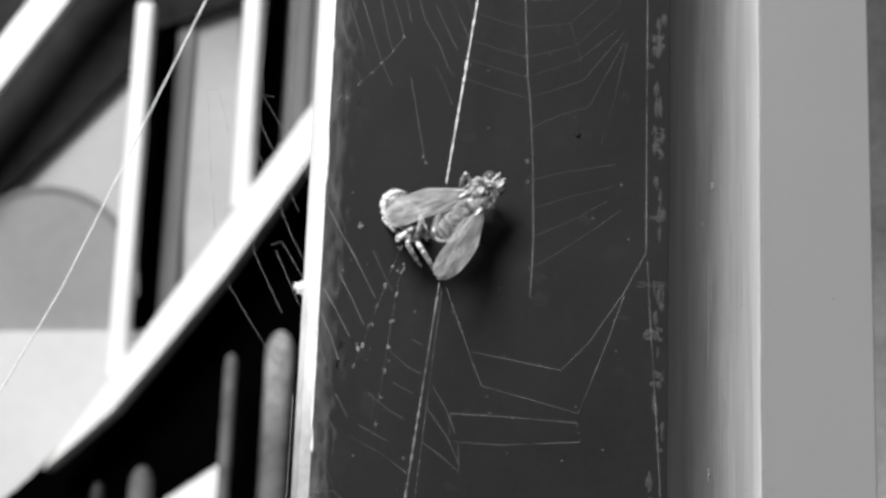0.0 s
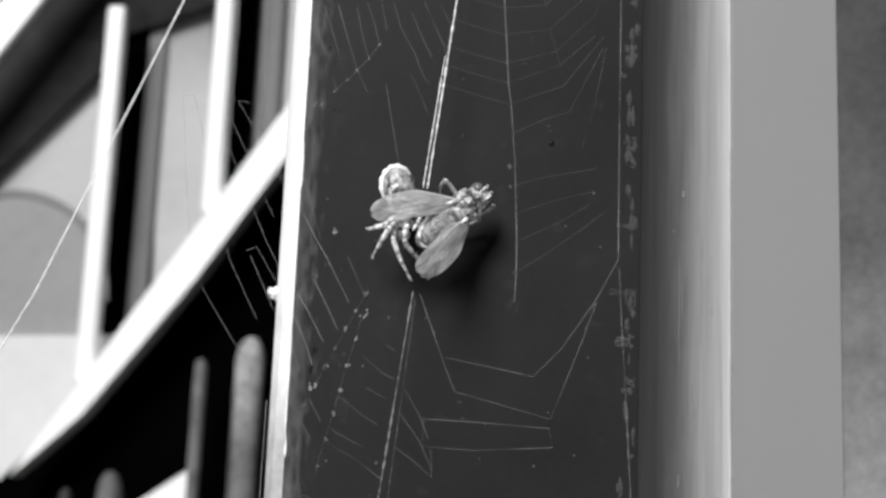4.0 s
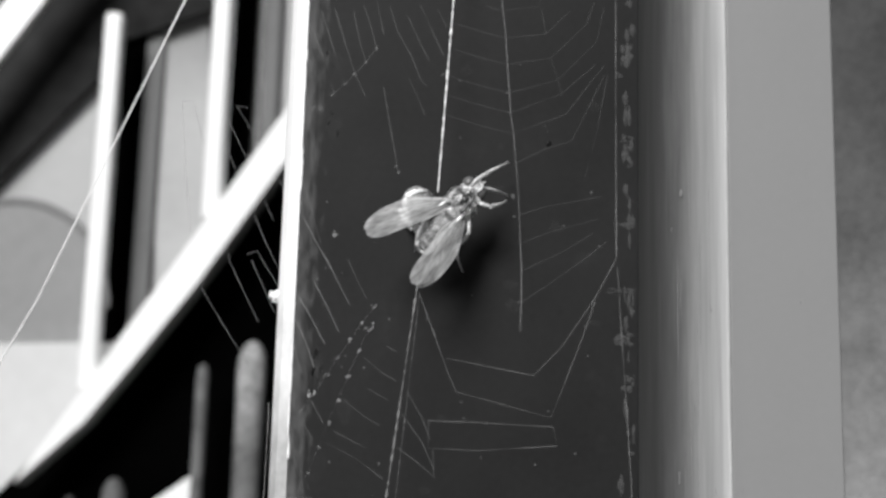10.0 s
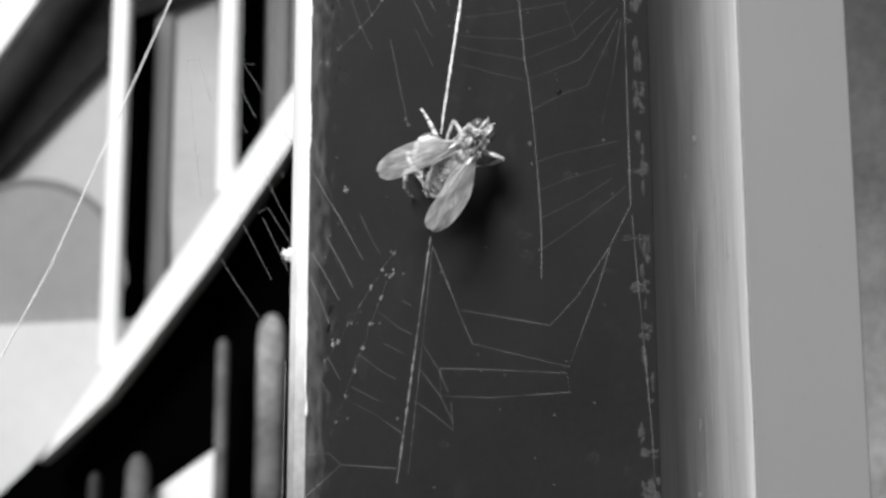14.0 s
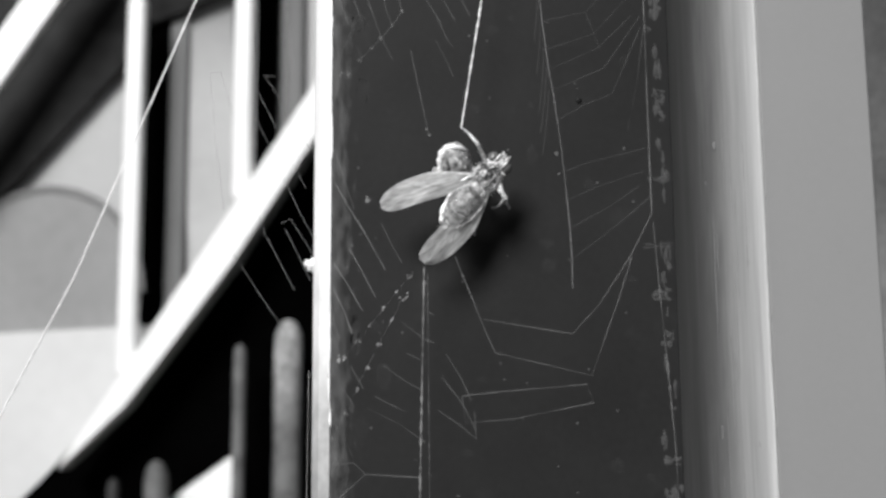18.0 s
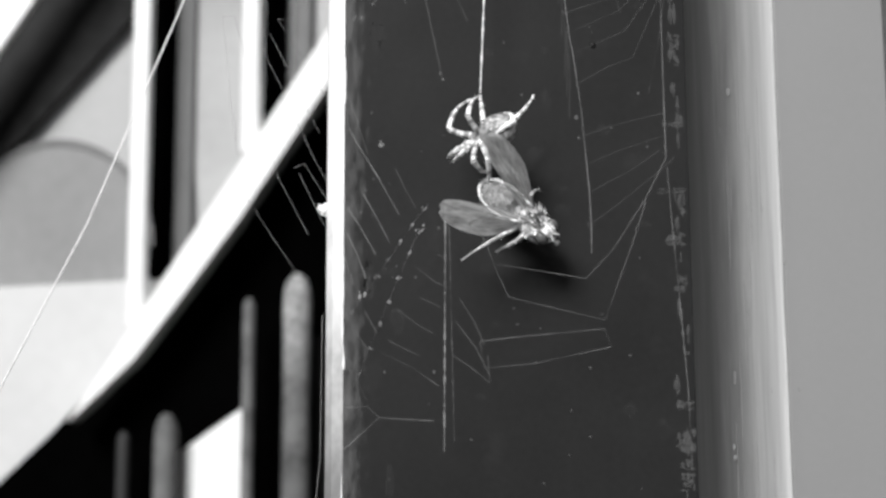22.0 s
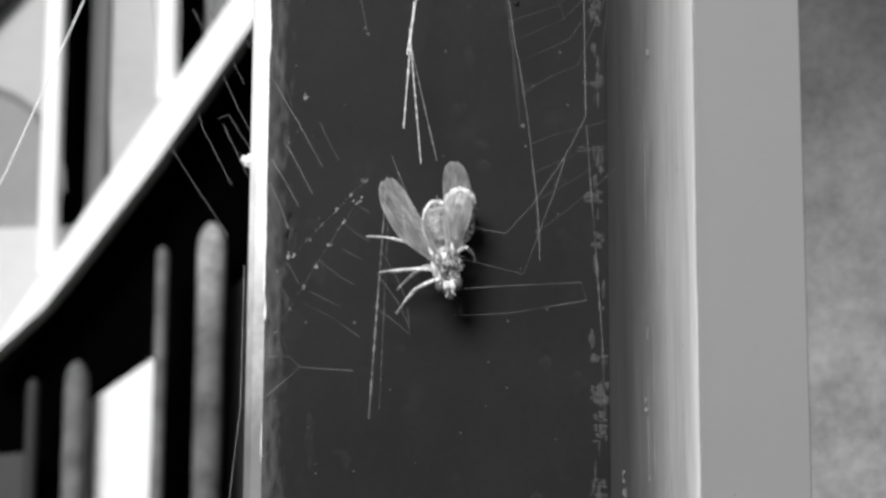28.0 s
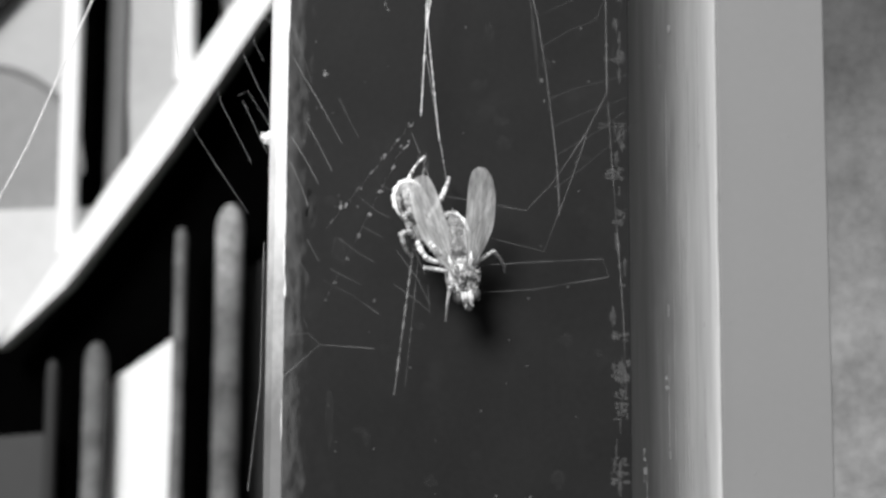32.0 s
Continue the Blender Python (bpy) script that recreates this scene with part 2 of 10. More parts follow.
def box(bm, x0, x1, y0, y1, z0, z1, bevel=0.0):
    g = bmesh.ops.create_cube(bm, size=1)
    for v in g["verts"]:
        v.co = Vector(((x0 + x1) / 2 + v.co.x * (x1 - x0), (y0 + y1) / 2 + v.co.y * (y1 - y0), (z0 + z1) / 2 + v.co.z * (z1 - z0)))
    if bevel:
        es = list({e for v in g["verts"] for e in v.link_edges})
        bmesh.ops.bevel(bm, geom=es, offset=bevel, segments=2, affect="EDGES", profile=0.5)
    return bm


def tube(bm, pts, radii, n=8):
    """A closed tube through points, with a radius at each."""
    pts = [Vector(p) for p in pts]
    if not hasattr(radii, "__len__"):
        radii = [radii] * len(pts)
    rings, side = [], None
    for i, p in enumerate(pts):
        d = (pts[min(i + 1, len(pts) - 1)] - pts[max(i - 1, 0)]).normalized()
        if side is None:
            side = d.orthogonal().normalized()
        side = (side - d * side.dot(d)).normalized()
        up = d.cross(side)
        rings.append([bm.verts.new(p + (side * math.cos(a) + up * math.sin(a)) * radii[i]) for a in (k * math.tau / n for k in range(n))])
    for a, b in zip(rings, rings[1:]):
        for k in range(n):
            bm.faces.new((a[k], a[(k + 1) % n], b[(k + 1) % n], b[k]))
    bm.faces.new(rings[0][::-1])
    bm.faces.new(rings[-1])
    return bm


def blob(bm, c, r, u=16, v=10, rough=0.0):
    g = bmesh.ops.create_uvsphere(bm, u_segments=u, v_segments=v, radius=1)
    for w in g["verts"]:
        k = 1 + rough * noise.noise(w.co * 2.3 + Vector(c) * 1.7)
        w.co = Vector(c) + Vector((w.co.x * r[0], w.co.y * r[1], w.co.z * r[2])) * k
    return bm


def prism(bm, xz, y0, y1):
    """A slab with the outline xz (x and z in mm), from depth y0 to y1."""
    a = [bm.verts.new((x, y0, z)) for x, z in xz]
    b = [bm.verts.new((x, y1, z)) for x, z in xz]
    n = len(xz)
    bm.faces.new(a)
    bm.faces.new(b[::-1])
    for i in range(n):
        bm.faces.new((a[i], b[i], b[(i + 1) % n], a[(i + 1) % n]))
    bmesh.ops.recalc_face_normals(bm, faces=bm.faces)
    return bm


# ---- ground and surroundings ----
B = bmesh.new
g = B()
box(g, -60000, 60000, -60000, 60000, -1320, -1300)
tagged(link("ground", g, EARTH, smooth=False), "grey gravel ground reaching away to the horizon", kind="structure")

LOW, HIGH = -1300, 900
# post: dark face plate between a pale edge and a rounded bead, then a grey frame and the rendered wall
post = empty("door_post", label="dark painted door post with pale edge and metal bead", category="door post", kind="structure")
part("face_plate", box(B(), -6.9, 14.2, 0, 24, LOW, HIGH), DARK_PAINT, post, smooth=False)
EDGE = [(-8.15, 1.7), (-8.0, 0.9), (-7.6, 0.3), (-6.9, -0.02), (-6.9, 24), (-8.15, 24)]


def extrude_up(bm, xy, z0, z1, steps=1):
    """A profile in x and y, drawn upwards."""
    rows = [[bm.verts.new((x, y, z0 + (z1 - z0) * k / steps)) for x, y in xy] for k in range(steps + 1)]
    m = len(xy)
    for a, b in zip(rows, rows[1:]):
        for i in range(m):
            bm.faces.new((a[i], a[(i + 1) % m], b[(i + 1) % m], b[i]))
    bm.faces.new(rows[0][::-1])
    bm.faces.new(rows[-1])
    bmesh.ops.recalc_face_normals(bm, faces=bm.faces)
    return bm


part("edge_strip", extrude_up(B(), EDGE, LOW, HIGH), EDGE_PAINT, post, "pale scuffed edge strip", smooth=False)
# hollow bead: dips from the plate's edge and sweeps up again to the frame board
RISE = [(14.25, 0.12)]
TILT = ((0, 76), (0.2, 68), (0.35, 62), (0.53, 52), (0.8, 30), (0.93, 8), (1.01, -22))
for k in range(30):
    u = (k + 0.5) / 30
    a, b = [q for q in zip(TILT, TILT[1:]) if q[0][0] <= u < q[1][0]][0]
    slope = math.tan(radians(a[1] + (b[1] - a[1]) * (u - a[0]) / (b[0] - a[0])))
    wide = 0.2874 - 0.0643 * u ** 3
    RISE.append((RISE[-1][0] + wide, RISE[-1][1] + slope * wide))
BX, BY = RISE[-1]
part("bead", extrude_up(B(), [(14.25, 16.0)] + RISE + [(BX, 16.0)], LOW, HIGH), ALU, post, "hollow pale bead, one flank darkened by scuffed paint and painted-in shade")
part("bead_lip", tube(B(), [(BX - 0.05, BY + 0.02, z) for z in (LOW, -60, -20, 0, 30, HIGH)], 0.075, 10), LIP, post, "bright lip of the bead, highlight put into its colour")
part("frame_board", box(B(), BX + 0.03, BX + 7.74, BY - 0.12, 30, LOW, HIGH, 0.1), GREY_PAINT, post, "smooth mid-grey frame board", smooth=False)


def crust(name, x, z, w, h, mat, y=0.0, thick=0.035, label="", ragged=0.7):
    """A flaky lump on the face of the post."""
    bm = B()
    blob(bm, (0, 0, 0), (1, 1, 1), 18, 10)
    seed = Vector((x * 3.1, z * 1.7, w * 9))
    for v in bm.verts:
        k = 1 + 0.5 * noise.noise(v.co * 1.6 + seed) + ragged * noise.noise(v.co * 4.5 + seed)
        v.co = Vector((v.co.x * w / 2 * k, v.co.y * thick, v.co.z * h / 2 * k))
    return part(name, bm, mat, post, label, at=Matrix.Translation((x * MM, y * MM, z * MM)))


rng = random.Random(21)
for x, z, w, h in ((13.2, 0.0, 1.5, 0.32), (13.4, 4.18, 1.25, 0.3), (13.5, 8.9, 0.8, 2.0), (13.0, 13.9, 0.4, 0.4), (13.4, -2.9, 1.2, 0.9), (13.6, -13.1, 1.0, 0.5), (13.6, -15.2, 1.0, 1.3), (13.5, 15.2, 0.7, 1.4), (13.7, -5.6, 0.5, 0.7), (13.6, -16.6, 0.7, 0.6), (13.6, -17.6, 0.8, 1.0), (13.5, -20.6, 0.8, 0.5), (13.5, -21.6, 1.1, 0.7)):
    for q in range(24):
        # broken into crumbs and thin films
        crust("sealant_flake", x + rng.uniform(-0.5, 0.5) * w, z + rng.uniform(-0.5, 0.5) * h, w * rng.uniform(0.08, 0.4), h * rng.uniform(0.06, 0.28), SEAL, thick=rng.uniform(0.01, 0.03))
for k in range(48):
    z = rng.uniform(-29, 19)
    crust("sealant_flake", 13.55 + rng.gauss(0, 0.22), z, rng.uniform(0.08, 0.35), rng.uniform(0.15, 1.5) * (1.3 if z < -14 else 0.8), SEAL, thick=0.03)
for k in range(60):
    crust("dust_speck", rng.uniform(-6, 12.6), rng.uniform(-28, 18), *(rng.uniform(0.05, 0.17) for q in range(2)), DUST, thick=0.03)
# dust smears near the strip, partly painting the glow beside it
for k in range(14):
    q = rng.random()
    crust("dust_smear", -6.7 + 3.2 * q * q * q, rng.uniform(-32, 18), rng.uniform(0.3, 1.1), rng.uniform(0.5, 3.0), HAZE, thick=0.012)
for k in range(26):
    crust("dust_smear", rng.uniform(-4, 12.8), rng.uniform(-28, 18), rng.uniform(0.2, 0.9), rng.uniform(0.2, 1.0), HAZE, thick=0.012)
# added pale film that paints the strip's glow, thickest along its edge
part("edge_glow_film", box(B(), -6.88, -4.6, -0.012, -0.004, -60, 40), EDGE_GLOW, post, "thin pale film that paints the glow beside the strip", smooth=False)
crust("dark_speck", 8.55, 9.3, 0.3, 0.3, DARK_PAINT, -0.05, 0.1)
for k in range(14):
    # paint has crept unevenly over the edge of the plate
    crust("edge_creep", -6.93 + rng.gauss(0, 0.03), rng.uniform(-34, 18), rng.uniform(0.06, 0.16), rng.uniform(0.6, 2.8), EDGE_PAINT, 0.0, 0.03, ragged=0.3)
crust("edge_lump", -8.25, -0.66, 0.8, 0.8, EDGE_PAINT, 1.6, 0.4)
for k in range(12):
    crust("paint_nib", BX + rng.choice((0.05, 0.05, rng.uniform(0.3, 6))), rng.uniform(-28, 18), rng.uniform(0.06, 0.16), rng.uniform(0.08, 0.3), GREY_PAINT, BY - 0.12, 0.04)
for k in range(22):
    z, q = rng.uniform(-29, 8), rng.uniform(0.5, 0.95)
    crust("lime_streak", RISE[int(q * 28)][0], z, rng.uniform(0.05, 0.1), rng.uniform(2.0, 9.0), LIME, RISE[int(q * 28)][1], 0.02)
for q, z, w, h in ((5, -20.0, 0.35, 0.9), (5, -21.4, 0.4, 1.2), (6, -22.8, 0.3, 2.2), (13, -15.4, 0.7, 1.0), (14, -20.4, 0.5, 0.9), (14, -10.8, 0.6, 0.8), (15, 9.2, 0.5, 1.1), (24, 0.9, 0.3, 0.5), (12, 6.0, 0.3, 0.3), (25, -11.5, 0.25, 0.5)):
    for k in range(5):
        # spattered lime
        crust("lime_spot", RISE[q][0] + rng.gauss(0, 0.14) * w, z + rng.gauss(0, 0.3) * h, w * rng.uniform(0.15, 0.5), h * rng.uniform(0.15, 0.5), LIME, RISE[q][1], 0.03)
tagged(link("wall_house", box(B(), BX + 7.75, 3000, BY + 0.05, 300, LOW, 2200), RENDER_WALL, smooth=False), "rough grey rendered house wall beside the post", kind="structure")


# ---- balustrade, stair and house beyond ----
stair = empty("white_stair_rail", label="white painted stair railing with a sloping string", category="railing")

def upright_bar(name, x, w, y0, y1, z0, z1, mat, owner, label="", bevel=2.0):
    return part(name, box(B(), x - w / 2, x + w / 2, y0, y1, z0, z1, bevel), mat, owner, label, smooth=False)


def sloped(name, a, b, wide, y0, y1, mat, owner, label=""):
    """A board whose upper edge runs from a to b, wide across."""
    d = Vector((b[0] - a[0], b[1] - a[1])).normalized()
    nrm = Vector((d.y, -d.x)) * wide
    return part(name, prism(B(), [a, b, (b[0] + nrm.x, b[1] + nrm.y), (a[0] + nrm.x, a[1] + nrm.y)], y0, y1), mat, owner, label, smooth=False)


A0, B0 = (-350.68, 159.27), (-229.26, 350.96)
SLOPE = (B0[1] - A0[1]) / (B0[0] - A0[0])


def on_slope(x, up=0.0):
    return (x, A0[1] + (x - A0[0]) * SLOPE + up)


part("string", prism(B(), [(-421.21, 45.94), (-170.13, 438.91), (-77.99, 585.56), (-35.57, 586.95), (-167.05, 383.51), (-250.25, 253.52), (-303.11, 179.45), (-355.19, 108.99), (-408.01, 57.69)], 1390, 1430), WHITE, stair, "white sloping stair string", smooth=False)
BARS = [(-359.15, 350.13), (-243.05, 453.35)]
BAR_TOP = (-363.51, 551.22)
PITCH = BARS[1][0] - BARS[0][0]
for k in range(0, 3):
    x = BARS[0][0] + k * PITCH
    upright_bar("baluster", x, 20, 1400, 1420, on_slope(x)[1] - 5, BAR_TOP[1] if k == 0 else on_slope(x)[1] + 520, WHITE, stair, bevel=5.0)
R0 = (-511.37, 491.79)
sloped("handrail", (R0[0] - 300, R0[1] - 300 * SLOPE), (R0[0] + 900, R0[1] + 900 * SLOPE), 34, 1385, 1397, WHITE, stair, "white handrail")

house = empty("pale_house", label="pale rendered house with dark openings behind the stair", category="house")

# wall close behind: pale render, a dark sloping band, an arch, a white plinth
part("wall", prism(B(), [(-780.34, 152.32), (-864.00, 769.57), (-168.07, 791.28), (-135.97, 175.65)], 1468, 1520), PALE, house, smooth=False)
part("wall", box(B(), -1500, 150, 1520, 3600, -1300, 2200), PALE, house, smooth=False)
part("dark_slope", prism(B(), [(-771.48, 144.58), (-546.66, 311.43), (-495.89, 359.92), (-370.19, 506.30), (-379.98, 861.40), (-866.62, 846.56)], 1452, 1462), DUSK, house, "dark sloping band, shade put into its colour", smooth=False)
part("eave", prism(B(), [(-364.91, 525.60), (-360.60, 533.67), (-324.21, 547.05), (-261.07, 573.53), (-268.83, 683.64), (-377.81, 679.01)], 1446, 1454), DUSK, house, "dark eave, shade put into its colour", smooth=False)
arc_c = (-462.41, 236.63)
part("arch", prism(B(), [(arc_c[0] + 104 * math.cos(a), arc_c[1] + 112 * math.sin(a)) for a in (k * math.pi / 20 for k in range(21))] + [(arc_c[0] - 104, arc_c[1] - 60), (arc_c[0] + 104, arc_c[1] - 60)], 1458, 1466), MID, house, "grey round-headed opening", smooth=False)
part("arch_trim", tube(B(), [(arc_c[0] + 107 * math.cos(a), 1460, arc_c[1] + 115 * math.sin(a)) for a in (k * math.pi / 20 for k in range(21))], 5, 6), ARCH_RIM, house, "dull rim round the arch")
part("plinth", prism(B(), [(-777.74, 179.97), (-340.41, 199.35), (-372.66, 135.35), (-426.71, 67.98), (-453.68, 37.61), (-513.24, -19.82), (-723.26, -222.03)], 1448, 1466), PLINTH, house, "white plinth", smooth=False)
# near-black upright strips close to the balusters
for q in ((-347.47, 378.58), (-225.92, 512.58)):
    upright_bar("dark_strip", q[0], 25, 1456, 1467, -200, 900, DEEP, house, bevel=1.0)
for q in ((-323.29, 379.42), (-195.11, 513.61)):
    upright_bar("grey_mullion", q[0], 22, 1456, 1467, -200, 900, MULLION, house, bevel=5.0)
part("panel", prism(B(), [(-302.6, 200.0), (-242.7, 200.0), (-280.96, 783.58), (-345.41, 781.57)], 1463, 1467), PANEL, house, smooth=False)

# shade below the stair as a near-black sheet, with pales and a white board in it
under = empty("under_stair_fence", label="weathered round posts and a white board below the stair", category="fence")
part("stair_shade", prism(B(), [(-721.64, -215.92), (-511.99, -15.79), (-452.65, 42.09), (-425.58, 70.64), (-370.70, 125.94), (-316.33, 198.26), (-261.34, 276.79), (-174.63, 412.47), (-37.98, 634.93), (330, -1300), (-700, -1300)], 1450, 1480), DEEP, under, "near-black sheet with the shade below the stair in its colour", smooth=False)


def round_post(x, w, top, y, mat):
    zs = [-1300, -600, -200, 0] + [top - w * 0.9 + w * 0.9 * math.sin(a) for a in (k * math.pi / 2 / 6 for k in range(7))]
    rs = [w / 2] * 4 + [max(0.4, w / 2 * math.cos(a)) for a in (k * math.pi / 2 / 6 for k in range(7))]
    part("round_post", tube(B(), [(x, y, z) for z in zs], rs, 16), mat, under)


for q, w, m in (((-240.0, 172.0), 13, WEATHERED), ((-190.2, 196.5), 29, WEATHERED_PALE), ((-322.5, 54.5), 25, WEATHERED), ((-365.83, 36.67), 14, DARKTRIM)):
    round_post(q[0], w, q[1], 1400, m)
part("white_board", prism(B(), [(-315.2, 13.5), (-249.2, 60.0), (-254.0, -443.7), (-322.0, -443.7)], 1420, 1440), WHITE, under, "white board", smooth=False)
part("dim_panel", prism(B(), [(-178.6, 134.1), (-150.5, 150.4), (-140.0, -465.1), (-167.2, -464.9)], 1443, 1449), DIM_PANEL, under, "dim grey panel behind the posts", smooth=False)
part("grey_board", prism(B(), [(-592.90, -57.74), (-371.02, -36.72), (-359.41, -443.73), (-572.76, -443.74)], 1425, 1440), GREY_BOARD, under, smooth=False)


# ---- the fly ----
fly = empty("fly", label="pale fly caught in silk with spread wings", category="fly")
BODY = 1.08


def body_part(name, bm, mat, owner, label=""):
    """A part of the fly's body, drawn at its full size."""
    bmesh.ops.scale(bm, vec=(BODY, BODY, BODY), verts=bm.verts)
    return part(name, bm, mat, owner, label)


thorax = body_part("thorax", blob(B(), (1.3, 0, 0.1), (0.98, 0.8, 0.78), 28, 20, 0.12), FLY_SKIN, fly)
for s, w, l in ((-0.24, 0.17, 0.66), (0.24, 0.17, 0.66), (-0.55, 0.08, 0.5), (0.55, 0.08, 0.5)):
    # broad dark bands down the back, with pale lines between
    body_part("stripe", blob(B(), (1.3 - abs(s) * 0.2, s, 0.76 - abs(s) ** 2 * 0.75), (l, w, 0.14), 16, 10, 0.5), FLY_STRIPE, thorax)
body_part("scutellum", blob(B(), (0.42, 0, 0.42), (0.3, 0.42, 0.2), 16, 10, 0.1), MARGIN, fly, "pale rounded shield behind the thorax")
for s in (-1, 1):
    body_part("shoulder", blob(B(), (1.95, s * 0.52, 0.28), (0.2, 0.16, 0.2), 12, 8, 0.2), MARGIN, thorax)
abd = B()
blob(abd, (-0.66, 0, 0.0), (1.82, 0.94, 0.8), 28, 20, 0.08)
for v in abd.verts:
    ring = math.sin((v.co.x + 2.7) / 0.55 * math.pi) ** 8
    v.co.y *= 1 - 0.05 * ring
    v.co.z *= 1 - 0.05 * ring
body_part("gut", blob(B(), (-0.6, 0.0, 0.14), (1.35, 0.66, 0.56), 18, 14, 0.35), GUT, fly, "dark gut showing through")
abdomen = body_part("abdomen", abd, BELLY, fly, "swollen pale translucent abdomen")
for k in range(4):
    x = 0.2 - 0.6 * k
    w = math.sqrt(max(0.05, 1 - ((x + 0.66) / 1.82) ** 2))
    body_part("dark_band", tube(B(), [(x - 0.12 * math.cos(a), 0.86 * w * math.sin(a), 0.74 * w * math.cos(a)) for a in (-1.2 + 0.2 * q for q in range(13))], [0.006 + 0.016 * math.sin(math.pi * q / 12) for q in range(13)], 5), FLY_STRIPE, abdomen)
body_part("pale_margin", tube(B(), [(-0.66 + 1.74 * math.cos(a), 0.87 * math.sin(a), 0.22 + 0.05 * math.sin(3 * a)) for a in (0.5 + (math.tau - 1.0) * k / 36 for k in range(37))], [0.03 + 0.1 * math.sin(math.pi * k / 36) ** 0.6 * (0.7 + 0.3 * math.sin(k * 1.7)) * (1.3 if k < 18 else 0.8) for k in range(37)], 8), MARGIN, abdomen, "bright pale margin of the abdomen")
rb = random.Random(14)
for k in range(16):
    a, x = rb.uniform(-1.1, 1.1), rb.uniform(0.5, 2.0)
    w = math.sqrt(max(0.05, 1 - ((x - 1.3) / 0.9) ** 2))
    body_part("dark_fleck", blob(B(), (x, 0.74 * w * math.sin(a), 0.12 + 0.74 * w * math.cos(a)), (rb.uniform(0.05, 0.16), rb.uniform(0.04, 0.09), 0.05), 8, 6, 0.8), FLY_STRIPE, thorax)
bristles = B()
rb = random.Random(9)
for k in range(260):
    d = Vector((rb.uniform(-1, 1), rb.gauss(0, 1), abs(rb.gauss(0, 1)))).normalized()
    c, r = ((1.15, 0, 0.15), (0.98, 0.78, 0.75)) if k < 130 else ((-0.75, 0, 0), (1.7, 0.82, 0.7)) if k < 200 else ((2.28, 0, 0.08), (0.42, 0.66, 0.55))
    p = Vector(c) + Vector((d.x * r[0], d.y * r[1], d.z * r[2]))
    tube(bristles, [p, p + (d + Vector((-0.5, 0, 0))) * rb.uniform(0.12, 0.32) * (1 if k < 200 else 0.5)], [0.016, 0.005], 4)
body_part("bristles", bristles, FLY_LEG, fly, "short pale bristles")
head = body_part("head", blob(B(), (2.25, 0, 0.06), (0.46, 0.66, 0.56), 20, 14, 0.1), FLY_SKIN, fly)
for s in (-1, 1):
    body_part("eye", blob(B(), (2.26, s * 0.45, 0.18), (0.4, 0.33, 0.46), 18, 12, 0.04), FLY_EYE, head, "dark rounded compound eye")
    body_part("eye_rim", tube(B(), [(2.3 + 0.40 * math.cos(a), s * (0.2 + 0.06 * math.sin(a)), 0.2 + 0.48 * math.sin(a)) for a in (-0.6 + 0.28 * q for q in range(12))], [0.03 + 0.05 * math.sin(math.pi * q / 11) for q in range(12)], 6), MARGIN, head, "pale rim beside the eye")
    body_part("antenna", tube(B(), [(2.6, s * 0.12, 0.3), (2.78, s * 0.16, 0.34), (2.95, s * 0.26, 0.3)], [0.07, 0.06, 0.015], 6), FLY_LEG, head)
body_part("face", blob(B(), (2.56, 0, -0.08), (0.2, 0.3, 0.34), 14, 10, 0.25), MARGIN, head, "bright pale face")
body_part("mouthparts", tube(B(), [(2.55, 0, -0.2), (2.8, 0, -0.38), (2.92, 0.03, -0.55)], [0.15, 0.12, 0.15], 8), FLY_LEG, head)

WING_LONG = 6.1


def wing_point(s, u, v, lift=0.0):
    """A point of a wing: u from root to tip, v across."""
    half = 0.15 + 0.72 * min(1, u / 0.42) ** 0.75 * math.sqrt(max(0.0, 1 - max(0.0, (u - 0.6) / 0.402) ** 2.5))
    z = 0.10 * math.sin(u * 3) - 0.12 * v * v * half + 0.05 * math.sin(7 * u + 3 * v) + 0.025 * math.sin(19 * u + 5 * v)
    return (-WING_LONG * u, s * (v * half + 0.3 * math.sin(math.pi * u) - 0.1), z + lift)


def wing(s):
    bm = B()
    nu, nv = 30, 10
    grid = [[bm.verts.new(wing_point(s, i / nu, j / nv * 2 - 1)) for j in range(nv + 1)] for i in range(nu + 1)]
    for a, b in zip(grid, grid[1:]):
        for j in range(nv):
            bm.faces.new((a[j], a[j + 1], b[j + 1], b[j]))
    bmesh.ops.solidify(bm, geom=bm.faces[:], thickness=0.02)
    ob = part("wing", bm, WING, fly, "clear membranous wing with fine veins")
    part("wing_base", tube(B(), [(0.1, 0, 0.02), (-0.3, s * 0.02, 0.12), (-0.7, -s * 0.03, 0.14), (-1.2, -s * 0.1, 0.1)], [0.08, 0.16, 0.12, 0.02], 8), MARGIN, ob, "bright ridged wing base")
    for v, to in ((-1.0, 0.93), (-0.55, 0.8), (-0.2, 0.68), (0.12, 0.6), (0.45, 0.55), (0.75, 0.48)):
        # veins fan out from the root and fade before the tip
        n = 22
        us = [0.05 + (to - 0.05) * q / n for q in range(n + 1)]
        part("vein", tube(B(), [wing_point(s, u, v * (0.45 + 0.55 * min(1, u / 0.5)), 0.025) for u in us], [0.028 * (1 - 0.85 * q / n) for q in range(n + 1)], 5), VEIN, ob)
    for u, a, b in ((0.36, -0.45, 0.1), (0.52, -0.2, 0.4)):
        part("cross_vein", tube(B(), [wing_point(s, u + 0.03 * q, a + (b - a) * q / 5, 0.025) for q in range(6)], 0.014, 5), VEIN, ob)
    return ob


